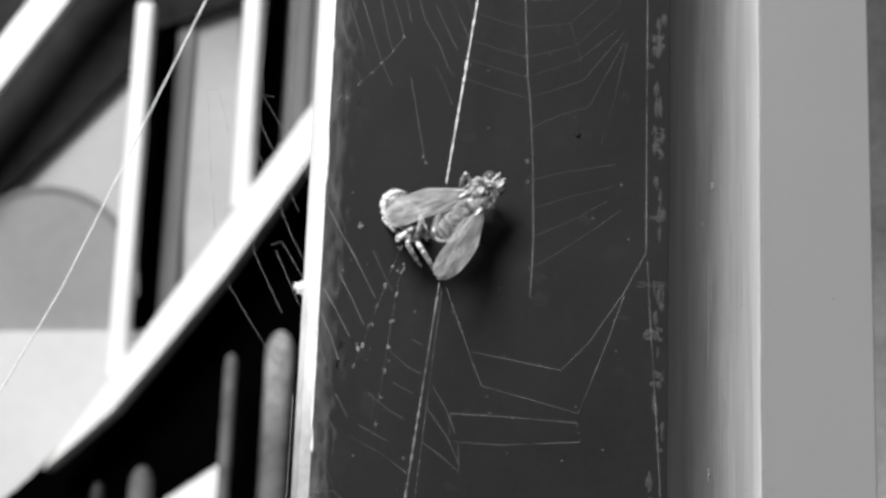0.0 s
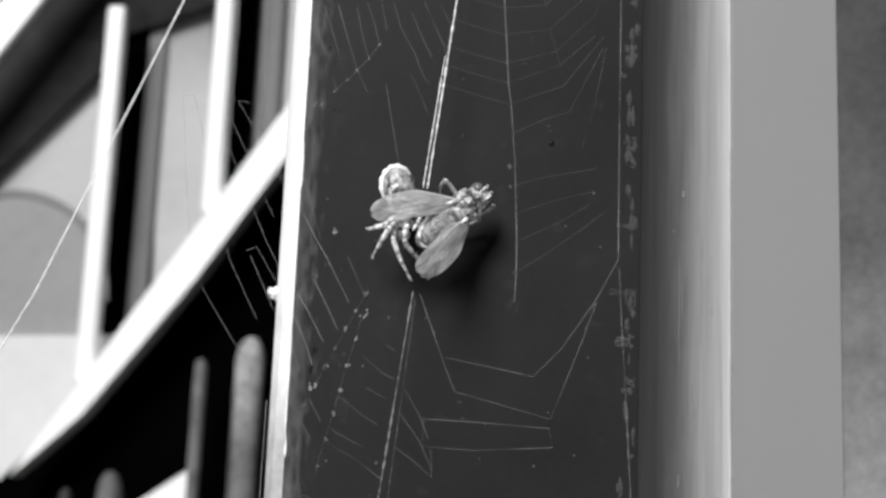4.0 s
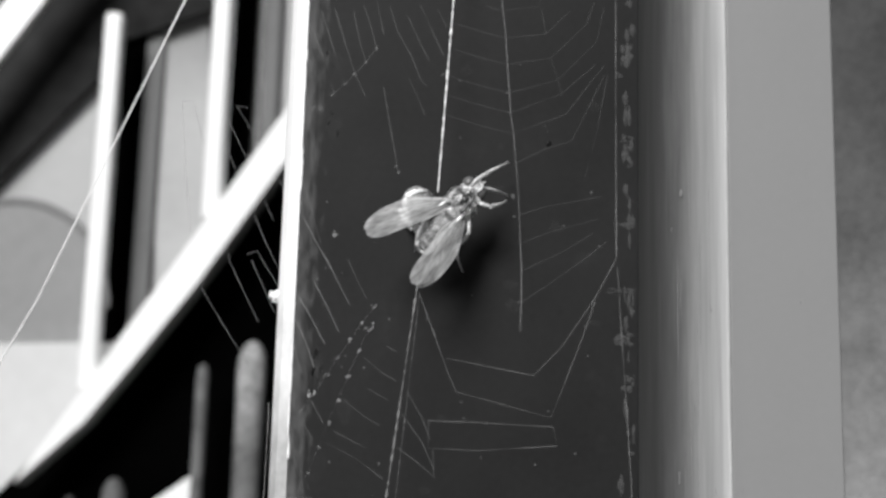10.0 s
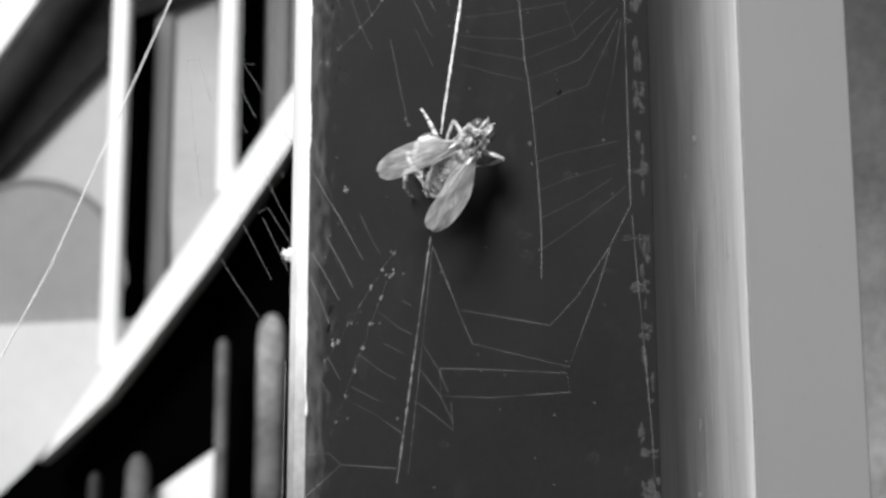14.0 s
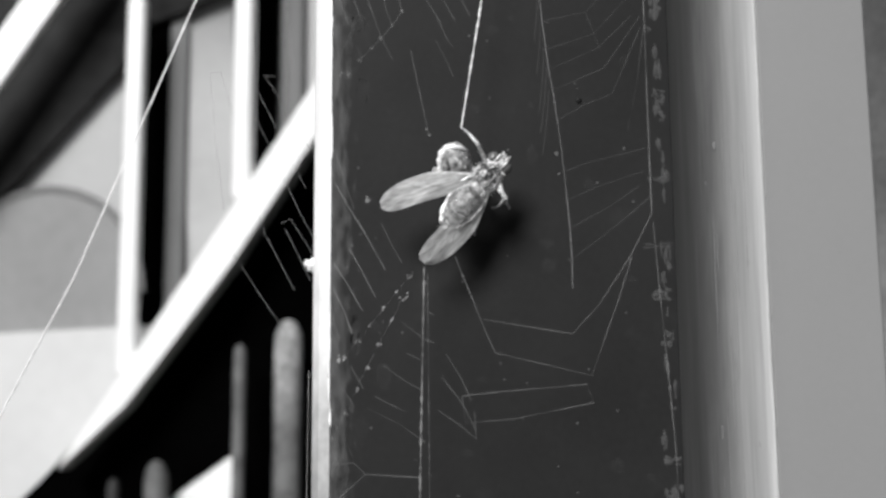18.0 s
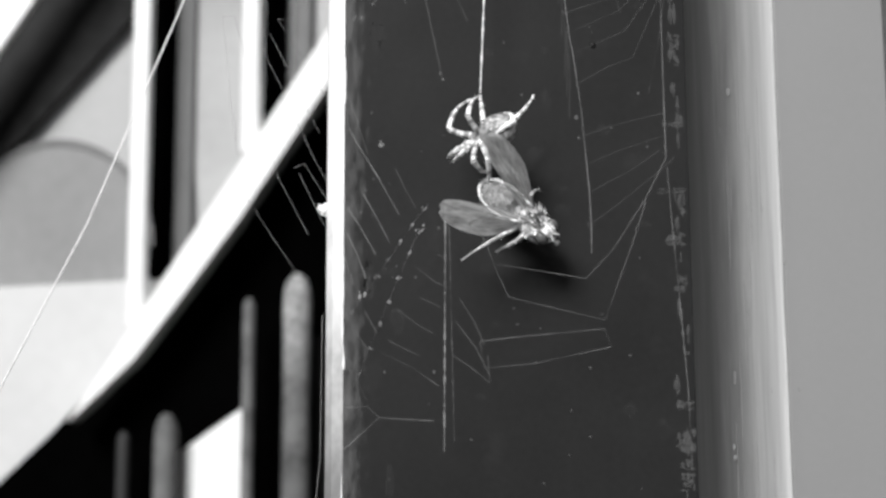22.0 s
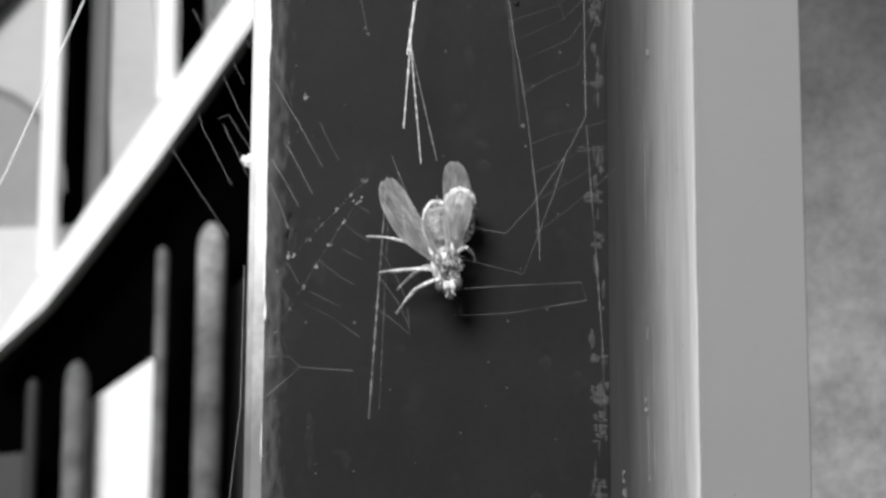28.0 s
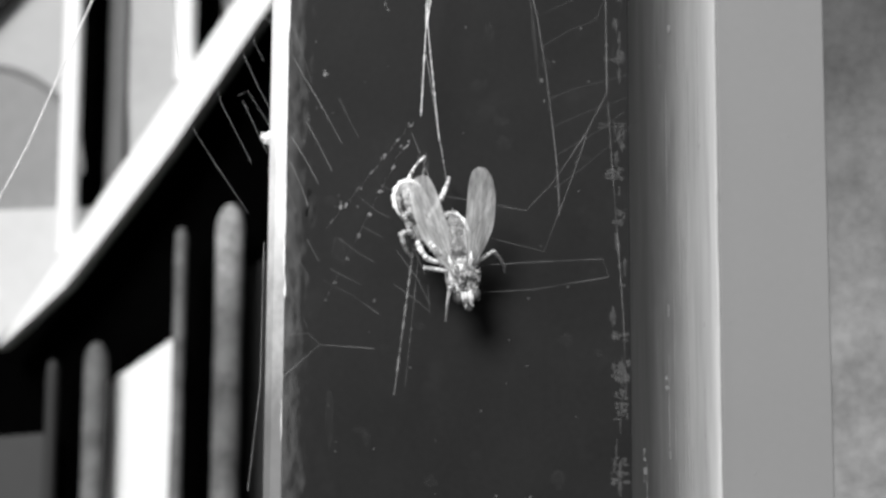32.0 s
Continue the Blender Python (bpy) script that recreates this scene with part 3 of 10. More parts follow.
wing_l, wing_r = wing(1), wing(-1)
rb = random.Random(31)
for k in range(6):
    # loose silk thrown round the body
    x, t0, e, t1 = rb.uniform(-1.7, 1.4), rb.uniform(-0.6, 0.6), rb.uniform(0.84, 0.88), rb.uniform(-0.2, 0.2)
    w = math.sqrt(max(0.12, 1 - ((x + 0.4) / 2.6) ** 2))
    body_part("silk_wrap", tube(B(), [(x + t0 * math.sin(a) + t1 * math.cos(2 * a), e * w * math.cos(a), 0.9 * e * w * math.sin(a)) for a in (math.tau * q / 18 for q in range(17))], 0.011, 5), SILK, fly)


def limb(owner, mat, upper, lower, r, bend, seed, bands=None):
    """A leg in two pieces, each along its own x: thigh with its spines, and shank with the foot, hinged at the knee."""
    rb = random.Random(seed)

    def piece(length, radii, curve, steps=16):
        ks = [k / steps for k in range(steps + 1)]
        pts = [Vector((length * k, 0, curve * math.sin(math.pi * k))) for k in ks]
        span = len(radii) - 1
        rr = []
        for k in ks:
            q = min(span - 1, int(k * span))
            rr.append(radii[q] + (radii[q + 1] - radii[q]) * (k * span - q))
        return pts, [w * (1 + 0.06 * math.sin(i * 2.4)) for i, w in enumerate(rr)]

    def banded(bm, count):
        if bands:
            bm.faces.ensure_lookup_table()
            for i, f in enumerate(bm.faces):
                f.material_index = 1 if (i // 8) % count in (0, 1) and i // 8 > 2 else 0
        return bm

    def hairs(bm, pts, rr, count, far):
        for k in range(count):
            q = rb.randrange(1, len(pts) - 1)
            d = Vector((0.3, rb.gauss(0, 1), rb.gauss(0, 1))).normalized()
            tube(bm, [pts[q] + d * rr[q] * 0.8, pts[q] + d * (rr[q] + rb.uniform(0.5, 1.0) * far) + Vector((far * 0.6, 0, 0))], [0.012, 0.004], 4)
        return bm

    pts, rr = piece(upper, [r * 0.8, r * 1.2, r * 1.1, r * 0.95], bend * 0.6)
    ob = part("leg", banded(tube(B(), pts, rr, 8), 6), mat, owner)
    part("spines", hairs(B(), pts, rr, 22, 0.12), mat, ob, "fine spines")
    pts, rr = piece(lower, [r * 1.05, r * 0.95, r * 0.8, r * 0.55, r * 0.42, r * 0.42], bend, 20)
    shank = hairs(banded(tube(B(), pts, rr, 8), 5), pts, rr, 26, 0.11)
    for s in (-1, 1):
        tube(shank, [pts[-1], pts[-1] + Vector((0.12, s * 0.06, -0.05))], [r * 0.35, 0.012], 5)
    low = part("shank", shank, mat, ob, at=Matrix.Translation((upper * MM, 0, 0)))
    if bands:
        for o in (ob, low):
            o.data.materials.append(bands)
    return ob, low


fly_legs = [limb(fly, FLY_LEG, 1.75, 2.6, 0.11, 0.14, 40 + k) for k in range(6)]

# ---- the spider ----
spider = empty("spider", label="small mottled orb spider with banded legs", category="spider")
sab = part("abdomen", blob(B(), (-1.15, 0, 0.1), (1.3, 1.06, 0.95), 28, 20, 0.08), SPIDER_SKIN, spider, "round mottled abdomen")
part("pale_band", tube(B(), [(-1.15 + 1.22 * math.cos(a), 0.96 * math.sin(a), 0.34 + 0.1 * math.sin(3 * a)) for a in [math.pi * (0.66 + 1.06 * k / 22) for k in range(23)]], [0.02 + 0.26 * math.sin(math.pi * k / 22) ** 0.7 * (0.8 + 0.2 * math.sin(k * 2.3)) for k in range(23)], 10), SPIDER_PALE, sab, "white band round the abdomen")
part("dark_flank", blob(B(), (-1.05, -0.5, 0.72), (0.85, 0.2, 0.26), 18, 12, 0.3), SPIDER_DARK, sab, "black patch inside the white band")
for x, w in ((-0.35, 0.3), (-0.85, 0.42), (-1.4, 0.36), (-1.9, 0.24)):
    part("dark_patch", blob(B(), (x, w * 0.9, 0.86 - abs(x + 1.1) * 0.3), (0.18, w * 0.45, 0.14), 12, 9, 0.9), SPIDER_DARK, sab)
for x, y, r in ((-0.55, 0.22, 0.2), (-0.95, 0.02, 0.22), (-1.35, 0.18, 0.2), (-1.75, 0.0, 0.16), (-1.15, 0.42, 0.14), (-1.6, 0.5, 0.12)):
    part("pale_spot", blob(B(), (x, y, 1.0 - 0.42 * (abs(x + 1.15) ** 2 + y * y)), (r * 0.95, r * 0.45, 0.08), 14, 10, 1.1), SPIDER_PALE, sab)
part("cephalothorax", blob(B(), (0.75, 0, 0), (0.78, 0.56, 0.46), 20, 14, 0.1), SPIDER_SKIN, spider)
for s in (1, -1):
    part("pedipalp", tube(B(), [(1.4, s * 0.2, 0), (1.72, s * 0.3, 0.12), (1.95, s * 0.22, -0.12)], [0.1, 0.13, 0.07], 6), SPIDER_LEG, spider)
    part("chelicera", blob(B(), (1.5, s * 0.15, -0.12), (0.28, 0.15, 0.18), 10, 8), SPIDER_DARK, spider)
spider_legs = [limb(spider, SPIDER_LEG, 1.9, 2.5, 0.155, 0.36, 60 + k, LEG_BAND) for k in range(8)]

# ---- the web ----
web = empty("orb_web", label="torn orb web of fine pale silk threads", category="spider web")


def strand(y, r, *xz, mat=None, name="thread"):
    pts = [(x, y, z) for x, z in xz]
    return part(name, tube(B(), pts, r, 5), mat or FINE_SILK, web)


# frame of the web's far side and the slack threads below it
strand(-3, 0.028, (12.42, 19.87), (12.44, 12.86), (12.46, 6.77), (12.49, 1.88))
strand(-3, 0.018, (12.49, 1.88), (12.49, 1.36), (11.21, -1.09), (9.26, -4.04), (7.63, -5.77), (2.45, -4.87))
strand(-3, 0.018, (11.22, -1.26), (10.42, -3.66), (8.69, -8.22), (3.09, -6.84))
strand(-3, 0.020, (0.81, -1.15), (1.92, -3.98), (2.48, -5.47), (3.09, -6.84))
strand(-1, 0.022, (12.81, 1.25), (12.99, -1.89), (13.32, -6.68), (13.66, -12.03), (13.78, -16.61))
# threads of the torn side, slanting down from the edge
for pts in (
    ((-6.32, 3.39), (-5.57, 2.03), (-4.83, 0.85), (-3.35, -1.82)),
    ((-5.49, -0.54), (-4.75, -1.87), (-3.93, -3.47)),
    ((-6.42, -2.95), (-5.78, -4.28), (-5.31, -5.60)),
    ((-6.38, -1.43), (-5.64, -2.59), (-4.72, -4.24)),
):
    strand(-3, 0.028, *pts, mat=FINE_SILK)
for pts in (
    ((-1.79, 11.72), (-1.34, 9.41), (-0.90, 7.29), (-0.73, 6.34)),
    ((-6.43, 15.72), (-5.61, 13.56), (-4.80, 11.24)),
    ((-5.85, 16.67), (-5.15, 14.67), (-4.17, 11.80)),
    ((-4.98, 16.70), (-4.15, 14.17), (-3.59, 12.55), (-2.90, 11.14)),
    ((-3.82, 16.57), (-3.30, 14.39), (-2.93, 13.31)),
    ((-3.18, 16.97), (-2.61, 15.33), (-2.32, 14.24)),
    ((-2.48, 17.74), (-1.91, 15.18)),
    ((-1.58, 17.03), (-1.08, 15.40), (-0.15, 13.79), (0.43, 12.36), (0.79, 11.90)),
    ((-0.43, 16.34), (0.41, 14.54), (0.94, 13.54)),
    ((0.31, 17.12), (0.99, 15.67), (1.83, 13.87)),
    ((1.36, 16.98), (1.97, 15.71)),
    ((-0.26, 12.33), (0.50, 10.74), (0.77, 10.03)),
    ((-5.03, 11.05), (-4.18, 11.88), (-3.59, 12.52), (-2.93, 13.31), (-2.32, 14.21)),
    ((-3.55, 0.90), (-2.91, -0.44), (-2.36, -1.44)),
    ((-6.73, -3.98), (-6.02, -5.95)),
    ((-5.36, -7.59), (-4.63, -8.88)),
    ((-5.78, -8.92), (-5.17, -9.88)),
    ((-6.51, -10.58), (-5.68, -11.85), (-5.24, -12.80)),
    ((-2.36, -4.98), (-1.15, -5.94), (-0.48, -6.25)),
    ((-1.06, -4.26), (-0.48, -4.58)),
    ((-2.10, -6.80), (-0.92, -7.42)),
    ((-3.46, -7.52), (-2.19, -8.46), (-1.34, -8.92)),
    ((-3.95, -9.34), (-2.94, -9.86), (-2.10, -10.26)),
    ((-4.41, -10.01), (-2.56, -10.92), (-1.04, -12.00)),
    ((0.21, -6.88), (1.10, -8.34), (1.65, -9.63)),
    ((-0.06, -8.21), (1.16, -9.81), (1.94, -11.41)),
    ((-0.24, -10.19), (0.88, -10.96), (1.93, -11.83)),
    ((1.83, -10.27), (1.93, -11.83)),
    ((-6.64, 6.00), (-6.04, 4.44), (-5.22, 1.87)),
):
    strand(-3, 0.03, *pts, mat=FAINT_SILK)
# loose threads that run past the pale edge
for pts in (
    ((-14.06, 10.49), (-13.54, 5.73), (-13.02, 1.93)),
    ((-14.06, 10.49), (-13.38, 10.52), (-12.61, 7.88)),
    ((-10.72, 10.27), (-10.03, 10.19)),
    ((-10.72, 10.27), (-10.03, 9.23), (-9.27, 8.02)),
    ((-11.17, 9.36), (-10.46, 7.97), (-9.88, 6.86)),
    ((-11.30, 7.76), (-10.39, 5.93)),
    ((-9.40, 13.75), (-8.90, 10.17)),
    ((-10.87, 1.50), (-10.56, 0.48), (-8.73, -3.00)),
    ((-12.38, -0.78), (-10.88, -3.09), (-8.87, -6.01)),
    ((-9.44, 3.80), (-8.42, 1.60), (-7.59, 0.09)),
    ((-8.89, 4.70), (-8.12, 3.16)),
    ((-8.12, 5.95), (-7.64, 5.27)),
    ((-9.60, 1.04), (-9.01, 1.30), (-7.59, -0.93)),
    ((-9.31, 0.71), (-7.77, -2.46)),
):
    strand(-3, 0.03, *pts, mat=SIDE_SILK)
for x, z, r in ((-4.18, 11.88, 0.07), (-4.86, 11.13, 0.06), (-3.59, 12.52, 0.08), (-2.93, 13.31, 0.06), (-2.32, 14.21, 0.06), (-6.09, 10.21, 0.08), (-5.68, 10.30, 0.08), (-0.81, 6.76, 0.06), (-0.73, 6.34, 0.07), (-4.41, 2.42, 0.12)):
    for q in range(4):
        part("silk_knot", blob(B(), (x + rng.gauss(0, r), -3, z + rng.gauss(0, r)), (rng.uniform(0.4, 1.0) * r, 0.04, rng.uniform(0.4, 0.9) * r), 8, 6, 0.9), FINE_SILK, web)
strand(-3, 0.026, (-6.47, -13.23), (-5.17, -13.16), (-4.50, -13.81), (-1.34, -14.02))
strand(-3, 0.022, (-4.50, -13.81), (-6.75, -15.81))
strand(14, 0.06, (-17.23, 24.52), (-21.94, 12.66), (-26.62, 0.88), (-31.62, -9.25), (-36.6, -19.3), mat=SILK)
strand(2, 0.03, (-8.41, -7.24), (-8.47, -16.05), (-9.12, -22.60))


def beaded(length, r, seed):
    """A silk line along local x with sticky beads on it."""
    rng = random.Random(seed)
    bm = tube(B(), [(length * k / 10, 0, 0.02 * math.sin(k * 1.9)) for k in range(11)], r, 6)
    x = 0.3
    while x < length * 0.9:
        blob(bm, (x, 0, 0), (r * rng.uniform(2, 9), r * rng.uniform(1.3, 2.4), r * rng.uniform(1.3, 2.4)), 8, 6, 0.4)
        x += rng.uniform(0.15, 0.8)
    return bm


dragline = part("dragline", beaded(45, 0.036, 3), SILK, web, "thick beaded silk line")
lower_line = part("lower_line", beaded(14.5, 0.035, 5), FINE_SILK, web)
part("lower_line", beaded(13.5, 0.02, 6), FAINT_SILK, lower_line, at=pose(0.0004, 0.0002, 0, 0, 0, 1.6))
upright = part("upright_thread", tube(B(), [(-5.59, -0.11, 0), (-2.42, -0.01, 0), (-0.39, 0.08, 0), (1.25, 0.09, 0), (4.69, 0.13, 0), (5.76, 0.23, 0), (9.30, 0.33, 0), (14.16, 0.27, 0), (16.21, 0.16, 0), (17.96, -0.01, 0)], 0.017, 6), FRAYED_SILK, web)
for pts in (
    ((-0.39, 0.08, 0), (-0.52, 2.57, 0), (-1.95, 4.14, 0)),
    ((-2.16, -0.02, 0), (-2.33, 2.22, 0), (-3.29, 2.55, 0)),
    ((1.33, 0.09, 0), (1.06, 2.78, 0), (-1.08, 5.15, 0), (-2.47, 5.67, 0)),
    ((3.17, 0.12, 0), (2.49, 3.13, 0), (0.11, 5.68, 0), (-2.09, 6.25, 0)),
    ((4.44, 0.18, 0), (3.40, 3.26, 0), (1.57, 5.54, 0)),
    ((5.76, 0.23, 0), (4.70, 3.48, 0), (1.65, 6.06, 0)),
    ((7.65, 0.29, 0), (6.81, 2.18, 0), (6.39, 3.75, 0), (2.31, 6.02, 0)),
    ((8.71, 4.42, 0), (5.89, 5.32, 0), (2.31, 6.19, 0)),
    ((-2.18, 2.39, 0), (-0.52, 2.57, 0)),
    ((1.06, 2.78, 0), (2.49, 3.13, 0), (3.51, 3.36, 0)),
    ((10.88, 0.30, 0), (10.46, 1.85, 0), (9.96, 5.28, 0)),
    ((12.61, 0.34, 0), (11.97, 2.29, 0), (11.35, 5.04, 0)),
    ((14.33, 0.27, 0), (13.20, 2.92, 0), (12.21, 4.66, 0)),
    ((16.21, 0.13, 0), (15.23, 1.81, 0), (13.75, 4.08, 0), (12.75, 5.48, 0)),
):
    part("rung", tube(B(), pts, 0.02, 5), RUNG_SILK, upright)
for x, r in ((9.72, 0.13), (3.17, 0.06), (4.44, 0.06), (10.98, 0.07), (16.21, 0.05)):
    part("silk_knot", blob(B(), (x, 0, 0), (r, r, r), 8, 6, 0.5), FINE_SILK, upright)
torn = []
for x, l in ((-2.16, 1.17), (-0.39, 3.02), (1.33, 3.32), (3.17, 4.09), (4.44, 4.00), (5.76, 4.02)):
    # rungs that run back to the dragline
    torn.append((part("rung", tube(B(), [(0, 0, 0), (l * 0.5, 0.05, 0), (l, 0, 0)], 0.02, 5), RUNG_SILK, upright), x))
loop = B()
tube(loop, [(0, 0, 0), (2.5, 0.04, 0), (7.35, 0, 0.0), (7.6, -1.1, 0), (3.0, -1.6, 0), (0.05, -1.6, 0), (0, 0, 0)], 0.02, 5)
loop_thread = part("loop_thread", loop, FINE_SILK, web)


fork_a = part("fork_thread", beaded(7.9, 0.028, 12), SILK, web)
fork_b = part("fork_thread", beaded(8.4, 0.022, 13), SILK, web)
fork_c = part("fork_thread", beaded(8.0, 0.018, 15), FRAYED_SILK, web)
bead_line = B()
rb = random.Random(17)
for k in range(7):
    # two rows of clotted droplets, like the rungs of a ladder
    for x, y in ((0.27 + 1.26 * k, -0.1 - 0.045 * k), (1.57 + 1.5 * k, 0.37 + 0.27 * k)):
        r = rb.uniform(0.06, 0.11) * (1.5 if k == 5 and y < 0 else 1)
        for q in range(6):
            blob(bead_line, (x + rb.gauss(0, r), y + rb.gauss(0, r * 0.7), rb.gauss(0, 0.03)), (r * rb.uniform(0.35, 0.8), r * rb.uniform(0.3, 0.6), 0.05), 8, 6, 0.8)
tube(bead_line, [(1.4, 0.3, 0), (6, 1.1, 0), (11.4, 2.1, 0)], 0.003, 5)
bead_thread = part("droplet_thread", tube(bead_line, [(0, -0.1, 0), (4, -0.22, 0), (8.4, -0.35, 0)], 0.003, 5), FRAYED_SILK, web, "thread hung with tiny sticky droplets")


# ---- what moves ----
def motions():
    walk(fly, [
        (0, pose(0.00172, -0.00342, 0.00349, 98.0, -46.3, 16.4)),
        (1, pose(0.00227, -0.00344, 0.00293, 97.1, -30.9, 24.1)),
        (2, pose(0.00233, -0.00343, 0.00336, 95.8, -40.8, 21.2)),
        (3, pose(0.00250, -0.00344, 0.00341, 92.6, -39.4, 26.3)),
        (6, pose(0.00223, -0.00340, 0.00325, 108.0, -46.8, -0.0)),
        (7, pose(0.00245, -0.00341, 0.00320, 101.9, -44.9, 8.5)),
        (8, pose(0.00257, -0.00340, 0.00358, 108.0, -50.5, 0.0)),
        (9, pose(0.00238, -0.00340, 0.00347, 106.0, -51.2, 0.0)),
        (10, pose(0.00232, -0.00340, 0.00348, 102.0, -51.1, 0.0)),
        (11, pose(0.00152, -0.00340, 0.00320, 102.0, -63.2, 0.0)),
        (12, pose(0.00081, -0.00340, 0.00374, 100.0, -65.5, 0.0)),
        (13, pose(0.00145, -0.00340, 0.00461, 102.0, -61.1, 0.0)),
        (16, pose(0.00284, -0.00340, 0.00233, 118.0, -35.6, -0.0)),
        (16.5, pose(0.00170, -0.00340, 0.00454, 102.0, -54.9, 0.0)),
        (17, pose(0.00264, -0.00340, 0.00131, 98.0, -9.2, 0.0)),
        (17.5, pose(0.00313, -0.00340, 0.00204, 94.0, -10.5, -0.0)),
        (18, pose(0.00185, -0.00340, 0.00259, 100.0, -49.0, 0.0)),
        (18.5, pose(0.00316, -0.00340, 0.00155, 92.0, -10.0, -0.0)),
        (19, pose(0.00237, -0.00340, 0.00095, 90.0, -5.2, 0.0)),
        (19.5, pose(0.00238, -0.00340, 0.00193, 94.0, -26.5, 0.0)),
        (20, pose(0.00150, -0.00340, 0.00403, 102.0, -49.0, 0.0)),
        (20.5, pose(0.00287, -0.00342, 0.00554, 90.0, -45.8, 19.1)),
        (21, pose(0.00210, -0.00342, 0.00516, 91.3, -54.6, 15.4)),
        (21.5, pose(0.00298, -0.00340, 0.00116, 88.0, 5.1, -0.0)),
        (22, pose(0.00351, -0.00338, -0.00170, 73.8, 38.0, -16.2)),
        (23, pose(0.00335, -0.00337, -0.00328, 65.8, 45.2, -24.9)),
        (24, pose(0.00306, -0.00338, -0.00441, 61.5, 72.1, -29.7)),
        (25, pose(0.00254, -0.00340, -0.00537, 90.0, 62.3, 0.0)),
        (28, pose(0.00380, -0.00340, -0.00651, 90.0, 80.0, 0.0)),
        (29, pose(0.00404, -0.00339, -0.00602, 51.5, 45.3, -5.0)),
        (30, pose(0.00362, -0.00340, -0.00635, 55.0, 51.6, -0.0)),
        (31, pose(0.00353, -0.00340, -0.00815, 90.0, 79.0, 0.0)),
        (32, pose(0.00360, -0.00340, -0.00854, 78.3, 77.9, -11.9)),
    ])
    walk(wing_l, [
        (0, pose(0.00108, 0.00045, 0.00035, -21.7, 4.5, -23.9)),
        (1, pose(0.00108, 0.00045, 0.00035, -21.7, 4.5, -14.4)),
        (2, pose(0.00108, 0.00045, 0.00035, -21.5, 9.8, -20.5)),
        (3, pose(0.00108, 0.00045, 0.00035, -19.4, 0.1, -23.2)),
        (6, pose(0.00108, 0.00045, 0.00035, -22.9, 19.8, -36.2)),
        (7, pose(0.00108, 0.00045, 0.00035, -21.5, 8.2, -27.9)),
        (8, pose(0.00108, 0.00045, 0.00035, -22.8, 16.8, -35.9)),
        (9, pose(0.00108, 0.00045, 0.00035, -21.9, 15.7, -33.1)),
        (10, pose(0.00108, 0.00045, 0.00035, -20.2, 14.7, -28.6)),
        (11, pose(0.00108, 0.00045, 0.00035, -19.7, 18.5, -37.8)),
        (12, pose(0.00108, 0.00045, 0.00035, -19.0, 16.6, -31.2)),
        (13, pose(0.00108, 0.00045, 0.00035, -20.2, 19.2, -30.6)),
        (16, pose(0.00108, 0.00045, 0.00035, -28.5, 12.4, -28.6)),
        (16.5, pose(0.00108, 0.00045, 0.00035, -20.4, 12.1, -22.0)),
        (17, pose(0.00108, 0.00045, 0.00035, -18.4, 2.0, -11.3)),
        (17.5, pose(0.00108, 0.00045, 0.00035, -16.2, 12.2, -12.1)),
        (18, pose(0.00108, 0.00045, 0.00035, -18.7, -5.2, -32.9)),
        (18.5, pose(0.00108, 0.00045, 0.00035, -15.2, 26.8, -3.5)),
        (19, pose(0.00108, 0.00045, 0.00035, -14.0, 37.8, -1.6)),
        (19.5, pose(0.00108, 0.00045, 0.00035, -16.3, 18.7, -12.9)),
        (20, pose(0.00108, 0.00045, 0.00035, -20.8, 20.5, -19.4)),
        (20.5, pose(0.00108, 0.00045, 0.00035, -17.4, -2.3, -27.4)),
        (21, pose(0.00108, 0.00045, 0.00035, -18.3, 12.4, -31.4)),
        (21.5, pose(0.00108, 0.00045, 0.00035, -12.2, 52.1, -4.3)),
        (22, pose(0.00108, 0.00045, 0.00035, -11.3, 54.9, -11.1)),
        (23, pose(0.00108, 0.00045, 0.00035, -8.0, 73.9, -3.6)),
        (24, pose(0.00108, 0.00045, 0.00035, -14.8, 49.2, -6.7)),
        (25, pose(0.00108, 0.00045, 0.00035, -14.0, 34.1, -2.5)),
        (28, pose(0.00108, 0.00045, 0.00035, -14.0, 28.3, -10.6)),
        (29, pose(0.00108, 0.00045, 0.00035, 21.6, 58.1, 12.7)),
        (30, pose(0.00108, 0.00045, 0.00035, 31.7, 69.1, 2.0)),
        (31, pose(0.00108, 0.00045, 0.00035, -14.0, 10.1, -8.5)),
        (32, pose(0.00108, 0.00045, 0.00035, -14.5, 12.5, -18.9)),
    ])
